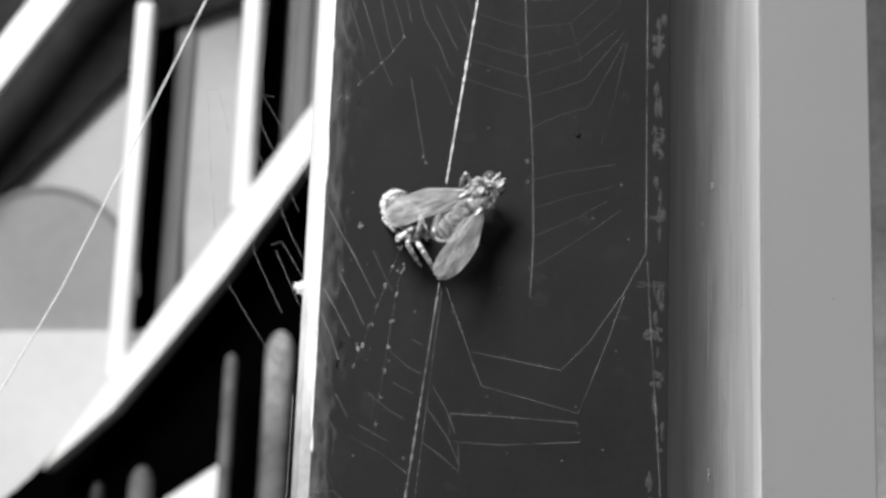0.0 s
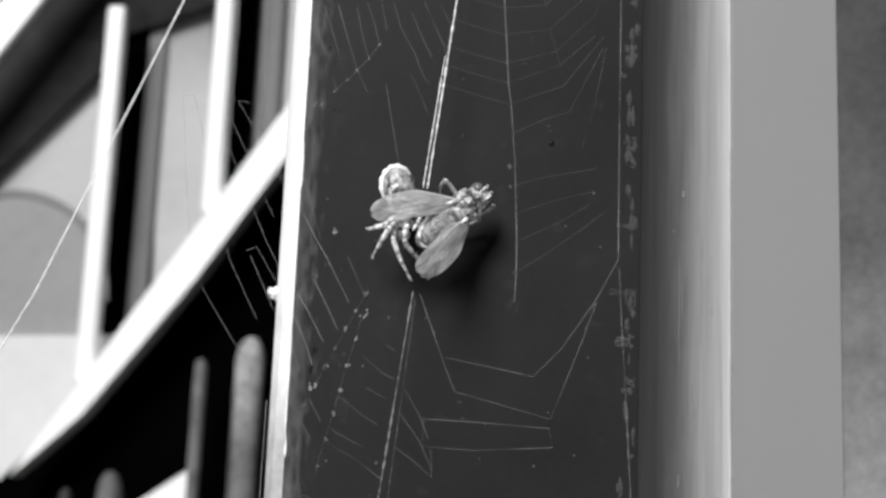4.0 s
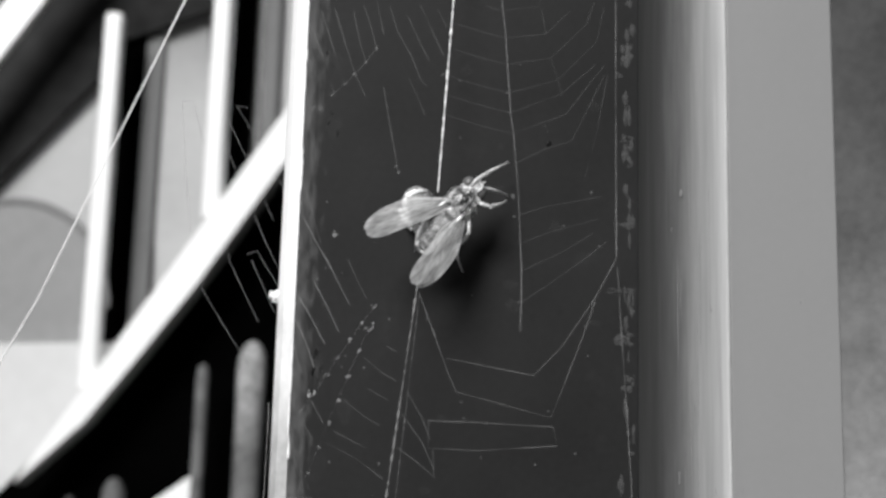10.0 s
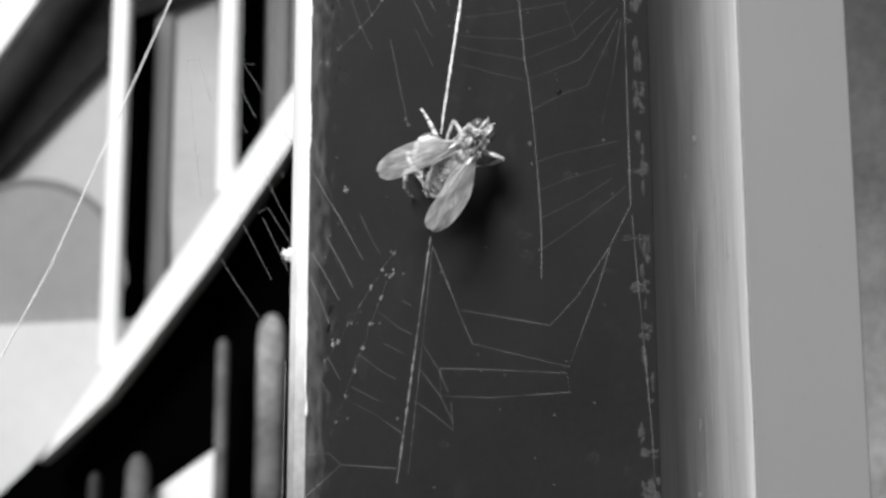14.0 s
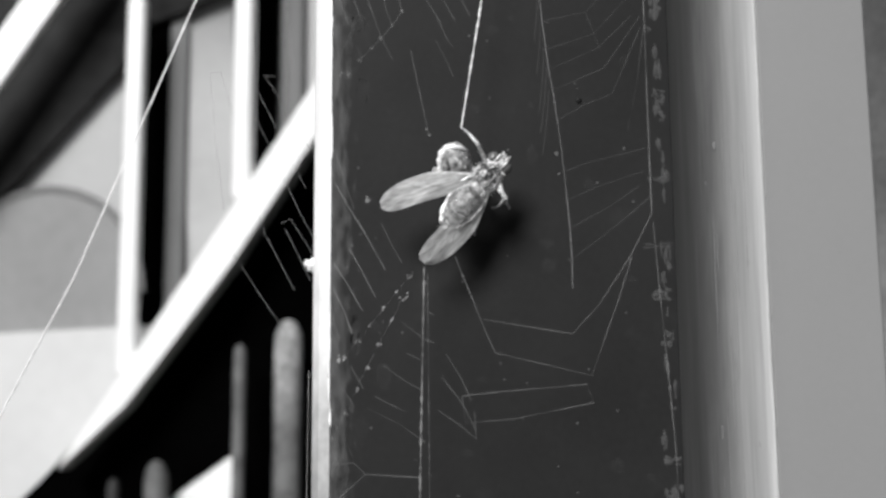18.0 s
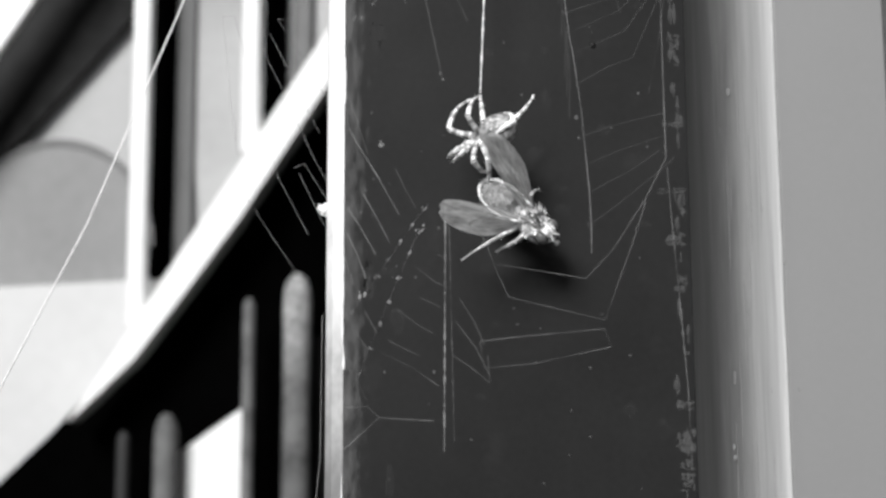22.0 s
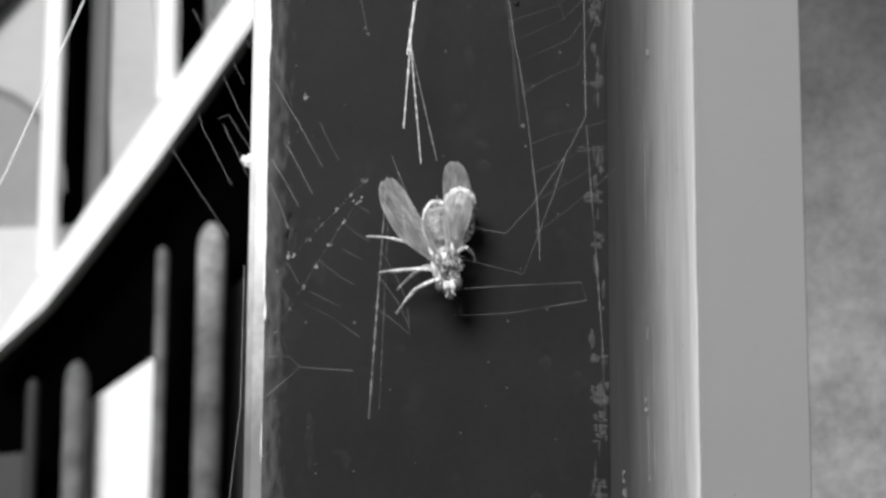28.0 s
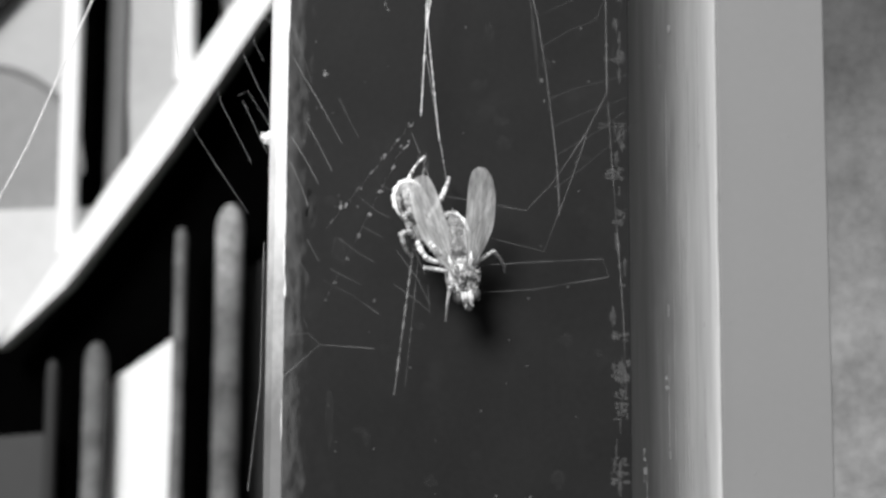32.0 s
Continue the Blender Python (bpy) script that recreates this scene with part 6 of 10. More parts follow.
    walk(fly_legs[4][1], [
        (0, pose(0.00175, 0.00000, 0.00000, 174.5, 46.3, 178.6)),
        (1, pose(0.00175, 0.00000, 0.00000, 174.2, 44.9, 178.4)),
        (2, pose(0.00175, 0.00000, 0.00000, 174.3, 45.6, 178.5)),
        (3, pose(0.00175, 0.00000, 0.00000, 174.3, 45.0, 178.4)),
        (6, pose(0.00175, 0.00000, 0.00000, 7.9, 65.8, 19.2)),
        (7, pose(0.00175, 0.00000, 0.00000, 177.0, 47.1, 179.2)),
        (8, pose(0.00175, 0.00000, 0.00000, 177.3, 48.0, 179.3)),
        (9, pose(0.00175, 0.00000, 0.00000, 157.3, 66.5, 168.1)),
        (10, pose(0.00175, 0.00000, 0.00000, -136.9, 81.7, -145.2)),
        (11, pose(0.00175, 0.00000, 0.00000, 95.3, 84.3, 104.9)),
        (12, pose(0.00175, 0.00000, 0.00000, 155.0, 75.5, 163.2)),
        (13, pose(0.00175, 0.00000, 0.00000, 158.2, 44.9, 172.8)),
        (16, pose(0.00175, 0.00000, 0.00000, 165.4, 47.9, 176.4)),
        (16.5, pose(0.00175, 0.00000, 0.00000, 101.3, 83.2, 114.4)),
        (17, pose(0.00175, 0.00000, 0.00000, 141.2, 20.2, 173.5)),
        (17.25, pose(0.00175, 0.00000, 0.00000, 143.3, 61.3, 158.3)),
        (17.5, pose(0.00175, 0.00000, 0.00000, 1.0, 75.3, 1.7)),
        (18, pose(0.00175, 0.00000, 0.00000, -161.5, 42.4, -175.0)),
        (18.5, pose(0.00175, 0.00000, 0.00000, -163.8, 47.7, -175.9)),
        (19, pose(0.00175, 0.00000, 0.00000, -161.5, 47.6, -175.3)),
        (19.5, pose(0.00175, 0.00000, 0.00000, -166.0, 47.7, -176.5)),
        (20, pose(0.00175, 0.00000, 0.00000, 165.6, 46.2, 175.7)),
        (20.5, pose(0.00175, 0.00000, 0.00000, -178.9, 46.0, -179.7)),
        (21, pose(0.00175, 0.00000, 0.00000, -178.5, 46.6, -179.6)),
        (21.5, pose(0.00175, 0.00000, 0.00000, -159.3, 47.5, -174.8)),
        (22, pose(0.00175, 0.00000, 0.00000, -169.3, 60.5, -174.6)),
        (23, pose(0.00175, 0.00000, 0.00000, -153.4, 49.9, -173.5)),
        (24, pose(0.00175, 0.00000, 0.00000, -160.5, 48.9, -175.2)),
        (25, pose(0.00175, 0.00000, 0.00000, -161.5, 47.6, -175.3)),
        (26.5, pose(0.00175, 0.00000, 0.00000, -101.7, 85.2, -109.1)),
        (28, pose(0.00175, 0.00000, 0.00000, -0.1, 51.0, -1.1)),
        (29, pose(0.00175, 0.00000, 0.00000, -1.6, 56.6, -4.8)),
        (30, pose(0.00175, 0.00000, 0.00000, 0.8, 58.8, 4.5)),
        (30.5, pose(0.00175, 0.00000, 0.00000, -142.6, 83.6, -147.6)),
        (31, pose(0.00175, 0.00000, 0.00000, -161.5, 47.6, -175.3)),
        (32, pose(0.00175, 0.00000, 0.00000, -161.2, 48.0, -175.3)),
    ])
    walk(fly_legs[5][0], [
        (0, pose(0.00081, -0.00049, -0.00038, 61.9, 68.3, -129.6)),
        (1, pose(0.00081, -0.00049, -0.00038, 67.7, 70.0, -123.0)),
        (2, pose(0.00081, -0.00049, -0.00038, 58.3, 23.6, 176.8)),
        (3, pose(0.00081, -0.00049, -0.00038, 44.2, 25.8, -172.3)),
        (4.5, pose(0.00081, -0.00049, -0.00038, 23.9, 5.8, -150.0)),
        (6, pose(0.00081, -0.00049, -0.00038, -2.1, -3.9, -122.5)),
        (7, pose(0.00081, -0.00049, -0.00038, 3.7, -40.9, -123.5)),
        (8, pose(0.00081, -0.00049, -0.00038, 24.5, 3.5, -152.0)),
        (9, pose(0.00081, -0.00049, -0.00038, 27.1, 4.4, -152.8)),
        (10, pose(0.00081, -0.00049, -0.00038, 26.0, 6.0, -150.3)),
        (11, pose(0.00081, -0.00049, -0.00038, -9.3, 0.9, -129.9)),
        (12, pose(0.00081, -0.00049, -0.00038, 15.4, 7.7, -152.9)),
        (13, pose(0.00081, -0.00049, -0.00038, -28.8, -0.0, -118.2)),
        (14.5, pose(0.00081, -0.00049, -0.00038, 11.1, 28.7, -140.0)),
        (16, pose(0.00081, -0.00049, -0.00038, 62.3, 63.9, -132.5)),
        (16.25, pose(0.00081, -0.00049, -0.00038, 34.3, 32.3, -135.9)),
        (16.5, pose(0.00081, -0.00049, -0.00038, 12.6, 2.7, -124.4)),
        (16.75, pose(0.00081, -0.00049, -0.00038, 29.0, 34.5, -138.2)),
        (17, pose(0.00081, -0.00049, -0.00038, 44.7, 68.7, -144.6)),
        (17.5, pose(0.00081, -0.00049, -0.00038, 10.6, 5.4, -148.9)),
        (18, pose(0.00081, -0.00049, -0.00038, 14.5, 7.8, -163.0)),
        (18.5, pose(0.00081, -0.00049, -0.00038, 38.1, 69.8, -149.5)),
        (18.75, pose(0.00081, -0.00049, -0.00038, 30.7, 25.5, -135.8)),
        (19, pose(0.00081, -0.00049, -0.00038, 14.0, -15.9, -117.7)),
        (19.25, pose(0.00081, -0.00049, -0.00038, 31.2, 25.3, -135.6)),
        (19.5, pose(0.00081, -0.00049, -0.00038, 40.3, 69.4, -147.8)),
        (20, pose(0.00081, -0.00049, -0.00038, 22.0, 4.7, -135.1)),
        (20.5, pose(0.00081, -0.00049, -0.00038, 58.0, 70.3, -131.9)),
        (21, pose(0.00081, -0.00049, -0.00038, 55.3, 69.4, -134.9)),
        (21.5, pose(0.00081, -0.00049, -0.00038, 33.4, 70.4, -153.0)),
        (21.75, pose(0.00081, -0.00049, -0.00038, 12.4, 34.2, -138.8)),
        (22, pose(0.00081, -0.00049, -0.00038, -12.5, 4.1, -115.6)),
        (23, pose(0.00081, -0.00049, -0.00038, -19.6, -18.2, -131.0)),
        (23.5, pose(0.00081, -0.00049, -0.00038, 7.1, 22.2, -152.2)),
        (24, pose(0.00081, -0.00049, -0.00038, 32.5, 67.5, -154.9)),
        (24.5, pose(0.00081, -0.00049, -0.00038, -3.5, 27.9, -146.7)),
        (25, pose(0.00081, -0.00049, -0.00038, -39.2, -1.5, -118.5)),
        (26.5, pose(0.00081, -0.00049, -0.00038, 0.7, -5.7, -125.3)),
        (28, pose(0.00081, -0.00049, -0.00038, 40.9, -4.5, -133.3)),
        (28.5, pose(0.00081, -0.00049, -0.00038, 2.4, 11.7, -112.8)),
        (29, pose(0.00081, -0.00049, -0.00038, -34.3, 37.0, -105.7)),
        (29.5, pose(0.00081, -0.00049, -0.00038, -4.9, 8.7, -88.9)),
        (30, pose(0.00081, -0.00049, -0.00038, 17.6, -23.5, -87.1)),
        (31, pose(0.00081, -0.00049, -0.00038, 38.3, -2.0, -115.9)),
        (32, pose(0.00081, -0.00049, -0.00038, -8.0, -18.0, -106.6)),
    ])
    walk(fly_legs[5][1], [
        (0, pose(0.00175, 0.00000, 0.00000, 35.5, 16.7, 179.7)),
        (1, pose(0.00175, 0.00000, 0.00000, 20.3, 16.2, 179.4)),
        (1.33, pose(0.00175, 0.00000, 0.00000, 13.7, 26.8, 125.1)),
        (1.67, pose(0.00175, 0.00000, 0.00000, 0.0, 27.5, 66.9)),
        (2, pose(0.00175, 0.00000, 0.00000, -7.9, 17.8, 11.9)),
        (3, pose(0.00175, 0.00000, 0.00000, -7.5, 3.4, 6.8)),
        (4.5, pose(0.00175, 0.00000, 0.00000, -4.1, 49.2, -2.8)),
        (6, pose(0.00175, 0.00000, 0.00000, -139.8, 83.3, -147.9)),
        (7, pose(0.00175, 0.00000, 0.00000, -163.6, 55.5, -173.7)),
        (7.5, pose(0.00175, 0.00000, 0.00000, -20.7, 82.0, -23.9)),
        (8, pose(0.00175, 0.00000, 0.00000, -0.7, 41.5, 3.3)),
        (9, pose(0.00175, 0.00000, 0.00000, 0.0, 52.2, 6.2)),
        (10, pose(0.00175, 0.00000, 0.00000, -0.0, 51.8, 7.4)),
        (11, pose(0.00175, 0.00000, 0.00000, 0.3, 49.5, -7.9)),
        (12, pose(0.00175, 0.00000, 0.00000, 0.6, 59.8, 3.8)),
        (13, pose(0.00175, 0.00000, 0.00000, 4.3, 33.0, -11.8)),
        (14.5, pose(0.00175, 0.00000, 0.00000, -77.3, 66.9, -113.9)),
        (16, pose(0.00175, 0.00000, 0.00000, -119.5, 17.1, -178.6)),
        (16.25, pose(0.00175, 0.00000, 0.00000, -118.5, 64.1, -143.7)),
        (16.5, pose(0.00175, 0.00000, 0.00000, 0.6, 60.9, 3.5)),
        (16.75, pose(0.00175, 0.00000, 0.00000, 114.7, 63.3, 142.8)),
        (17, pose(0.00175, 0.00000, 0.00000, 119.4, 17.2, 177.8)),
        (17.25, pose(0.00175, 0.00000, 0.00000, 113.1, 63.6, 141.5)),
        (17.5, pose(0.00175, 0.00000, 0.00000, 0.8, 59.6, 4.3)),
        (18, pose(0.00175, 0.00000, 0.00000, 1.3, 67.9, 3.8)),
        (18.25, pose(0.00175, 0.00000, 0.00000, 113.5, 60.0, 144.3)),
        (18.5, pose(0.00175, 0.00000, 0.00000, 111.2, 17.1, 176.7)),
        (18.75, pose(0.00175, 0.00000, 0.00000, 115.8, 57.2, 148.4)),
        (19, pose(0.00175, 0.00000, 0.00000, 8.9, 73.8, 14.9)),
        (19.25, pose(0.00175, 0.00000, 0.00000, 117.7, 57.5, 149.5)),
        (19.5, pose(0.00175, 0.00000, 0.00000, 113.4, 17.1, 177.1)),
        (19.75, pose(0.00175, 0.00000, 0.00000, 114.3, 59.2, 146.7)),
        (20, pose(0.00175, 0.00000, 0.00000, 4.3, 69.3, 11.3)),
        (20.25, pose(0.00175, 0.00000, 0.00000, 78.2, 52.3, 132.0)),
        (20.5, pose(0.00175, 0.00000, 0.00000, 66.4, 16.6, 178.6)),
        (21, pose(0.00175, 0.00000, 0.00000, 87.6, 16.8, 178.7)),
        (21.5, pose(0.00175, 0.00000, 0.00000, 107.7, 17.0, 176.0)),
        (21.75, pose(0.00175, 0.00000, 0.00000, 68.5, 63.9, 101.7)),
        (22, pose(0.00175, 0.00000, 0.00000, -0.2, 30.1, 0.5)),
        (23, pose(0.00175, 0.00000, 0.00000, -147.5, 88.6, -148.8)),
        (23.5, pose(0.00175, 0.00000, 0.00000, 141.7, 52.5, 163.3)),
        (24, pose(0.00175, 0.00000, 0.00000, 126.3, 17.4, 176.5)),
        (24.5, pose(0.00175, 0.00000, 0.00000, 148.1, 59.9, 160.8)),
        (25, pose(0.00175, 0.00000, 0.00000, -30.3, 74.8, -48.0)),
        (28, pose(0.00175, 0.00000, 0.00000, -5.3, 22.1, 12.5)),
        (29, pose(0.00175, 0.00000, 0.00000, 1.3, 40.3, -8.7)),
        (29.5, pose(0.00175, 0.00000, 0.00000, 5.4, 83.3, 3.1)),
        (30, pose(0.00175, 0.00000, 0.00000, 171.1, 53.5, 176.1)),
        (30.5, pose(0.00175, 0.00000, 0.00000, 2.0, 67.3, 13.8)),
        (31, pose(0.00175, 0.00000, 0.00000, -9.0, 8.9, 11.1)),
        (31.5, pose(0.00175, 0.00000, 0.00000, -12.9, 74.4, -9.5)),
        (32, pose(0.00175, 0.00000, 0.00000, -167.3, 38.7, -177.9)),
    ])
    walk(spider_legs[0][0], [
        (0, pose(0.00115, 0.00036, 0.00002, 18.7, 48.8, 16.1)),
        (1, pose(0.00115, 0.00036, 0.00002, 18.9, 50.3, 16.6)),
        (1.5, pose(0.00115, 0.00036, 0.00002, 21.9, -13.9, -5.2)),
        (2, pose(0.00115, 0.00036, 0.00002, 81.1, -63.7, -71.1)),
        (3, pose(0.00115, 0.00036, 0.00002, 44.7, -61.6, -24.6)),
        (6, pose(0.00115, 0.00036, 0.00002, 17.6, -39.0, -15.7)),
        (6.5, pose(0.00115, 0.00036, 0.00002, 12.0, 3.6, -0.8)),
        (7, pose(0.00115, 0.00036, 0.00002, 18.6, 46.2, 15.3)),
        (8, pose(0.00115, 0.00036, 0.00002, 11.8, -20.6, -14.0)),
        (9, pose(0.00115, 0.00036, 0.00002, 18.6, 46.8, 15.5)),
        (10, pose(0.00115, 0.00036, 0.00002, 18.7, 45.7, 15.2)),
        (11, pose(0.00115, 0.00036, 0.00002, 19.2, 42.8, 14.6)),
        (12, pose(0.00115, 0.00036, 0.00002, 18.6, 46.0, 15.3)),
        (13, pose(0.00115, 0.00036, 0.00002, 18.8, 44.5, 14.9)),
        (16, pose(0.00115, 0.00036, 0.00002, 12.0, 47.3, 12.2)),
        (16.5, pose(0.00115, 0.00036, 0.00002, 19.1, 43.3, 14.7)),
        (17, pose(0.00115, 0.00036, 0.00002, 4.8, 48.4, 8.6)),
        (17.5, pose(0.00115, 0.00036, 0.00002, 11.9, 47.7, 12.2)),
        (18, pose(0.00115, 0.00036, 0.00002, 18.6, 46.8, 15.5)),
        (18.5, pose(0.00115, 0.00036, 0.00002, 18.9, 50.5, 16.7)),
        (19, pose(0.00115, 0.00036, 0.00002, 24.7, 61.5, 23.7)),
        (19.25, pose(0.00115, 0.00036, 0.00002, 18.3, 3.2, 38.6)),
        (19.5, pose(0.00115, 0.00036, 0.00002, -11.6, -49.2, 70.7)),
        (19.75, pose(0.00115, 0.00036, 0.00002, 16.4, -5.2, 35.4)),
        (20, pose(0.00115, 0.00036, 0.00002, 18.8, 44.7, 15.0)),
        (20.17, pose(0.00115, 0.00036, 0.00002, 5.9, 3.9, 43.9)),
        (20.33, pose(0.00115, 0.00036, 0.00002, -27.3, -23.5, 84.4)),
        (20.5, pose(0.00115, 0.00036, 0.00002, -72.4, -17.9, 135.7)),
        (21, pose(0.00115, 0.00036, 0.00002, -106.5, -66.5, 108.4)),
        (21.5, pose(0.00115, 0.00036, 0.00002, -111.2, -69.9, 110.5)),
        (22, pose(0.00115, 0.00036, 0.00002, -82.2, -20.3, 119.3)),
        (23, pose(0.00115, 0.00036, 0.00002, -28.3, -17.5, 44.8)),
        (23.5, pose(0.00115, 0.00036, 0.00002, -2.2, 14.7, 24.5)),
        (24, pose(0.00115, 0.00036, 0.00002, 19.3, 52.2, 17.4)),
        (24.5, pose(0.00115, 0.00036, 0.00002, 17.2, 5.4, 27.0)),
        (25, pose(0.00115, 0.00036, 0.00002, 5.3, -40.2, 41.6)),
        (26.5, pose(0.00115, 0.00036, 0.00002, 17.2, 5.2, 26.9)),
        (28, pose(0.00115, 0.00036, 0.00002, 19.2, 51.9, 17.2)),
        (29, pose(0.00115, 0.00036, 0.00002, 18.6, 48.2, 15.9)),
        (29.33, pose(0.00115, 0.00036, 0.00002, 24.5, -3.0, 9.3)),
        (29.67, pose(0.00115, 0.00036, 0.00002, 42.7, -52.2, -9.2)),
        (30, pose(0.00115, 0.00036, 0.00002, 151.1, -63.6, -117.7)),
        (30.33, pose(0.00115, 0.00036, 0.00002, 41.1, -49.2, -6.4)),
        (30.67, pose(0.00115, 0.00036, 0.00002, 24.9, 3.6, 11.5)),
        (31, pose(0.00115, 0.00036, 0.00002, 22.0, 58.1, 20.8)),
        (31.5, pose(0.00115, 0.00036, 0.00002, 15.4, -3.6, 11.8)),
        (32, pose(0.00115, 0.00036, 0.00002, 18.5, -65.4, 4.3)),
    ])
    walk(spider_legs[0][1], [
        (0, pose(0.00190, 0.00000, 0.00000, 159.8, 31.7, 176.1)),
        (1, pose(0.00190, 0.00000, 0.00000, 158.4, 32.4, 176.0)),
        (1.5, pose(0.00190, 0.00000, 0.00000, 136.7, 73.4, 149.2)),
        (2, pose(0.00190, 0.00000, 0.00000, 8.3, 59.8, 16.3)),
        (3, pose(0.00190, 0.00000, 0.00000, 151.2, 56.1, 166.4)),
        (6, pose(0.00190, 0.00000, 0.00000, 2.7, 54.5, 7.1)),
        (6.5, pose(0.00190, 0.00000, 0.00000, 143.2, 76.4, 152.1)),
        (7, pose(0.00190, 0.00000, 0.00000, 162.5, 30.5, 176.4)),
        (7.33, pose(0.00190, 0.00000, 0.00000, 130.4, 78.2, 140.9)),
        (7.67, pose(0.00190, 0.00000, 0.00000, 2.7, 48.2, 10.0)),
        (8, pose(0.00190, 0.00000, 0.00000, -1.4, -1.4, 1.4)),
        (8.33, pose(0.00190, 0.00000, 0.00000, 2.8, 48.0, 10.3)),
        (8.67, pose(0.00190, 0.00000, 0.00000, 128.4, 78.2, 139.3)),
        (9, pose(0.00190, 0.00000, 0.00000, 161.8, 30.8, 176.3)),
        (10, pose(0.00190, 0.00000, 0.00000, 163.0, 30.3, 176.5)),
        (11, pose(0.00190, 0.00000, 0.00000, 166.3, 29.0, 177.0)),
        (12, pose(0.00190, 0.00000, 0.00000, 162.7, 30.5, 176.5)),
        (13, pose(0.00190, 0.00000, 0.00000, 164.3, 29.8, 176.7)),
        (16, pose(0.00190, 0.00000, 0.00000, 153.2, 30.4, 174.5)),
        (16.5, pose(0.00190, 0.00000, 0.00000, 165.7, 29.2, 176.9)),
        (17, pose(0.00190, 0.00000, 0.00000, 143.9, 30.1, 172.6)),
        (17.5, pose(0.00190, 0.00000, 0.00000, 152.7, 30.5, 174.5)),
        (18, pose(0.00190, 0.00000, 0.00000, 161.9, 30.8, 176.3)),
        (18.5, pose(0.00190, 0.00000, 0.00000, 158.2, 32.5, 175.9)),
        (19, pose(0.00190, 0.00000, 0.00000, 150.4, 37.9, 175.4)),
        (19.5, pose(0.00190, 0.00000, 0.00000, -170.5, 51.7, -176.1)),
        (20, pose(0.00190, 0.00000, 0.00000, 164.1, 29.9, 176.6)),
        (20.5, pose(0.00190, 0.00000, 0.00000, -163.3, 34.0, -175.5)),
        (21, pose(0.00190, 0.00000, 0.00000, 172.3, 45.6, 177.2)),
        (21.5, pose(0.00190, 0.00000, 0.00000, 179.6, 56.8, 179.8)),
        (22, pose(0.00190, 0.00000, 0.00000, -170.4, 43.1, -176.8)),
        (22.5, pose(0.00190, 0.00000, 0.00000, -154.4, 81.8, -158.7)),
        (23, pose(0.00190, 0.00000, 0.00000, -0.8, 58.5, -3.2)),
        (23.5, pose(0.00190, 0.00000, 0.00000, 147.4, 76.6, 155.3)),
        (24, pose(0.00190, 0.00000, 0.00000, 156.6, 33.3, 175.8)),
        (25, pose(0.00190, 0.00000, 0.00000, 91.3, 79.3, 108.5)),
        (28, pose(0.00190, 0.00000, 0.00000, 157.0, 33.2, 175.8)),
        (29, pose(0.00190, 0.00000, 0.00000, 160.4, 31.5, 176.2)),
        (30, pose(0.00190, 0.00000, 0.00000, 143.2, 27.2, 171.3)),
        (31, pose(0.00190, 0.00000, 0.00000, 152.0, 36.2, 175.4)),
        (32, pose(0.00190, 0.00000, 0.00000, 168.7, 52.9, 174.9)),
    ])
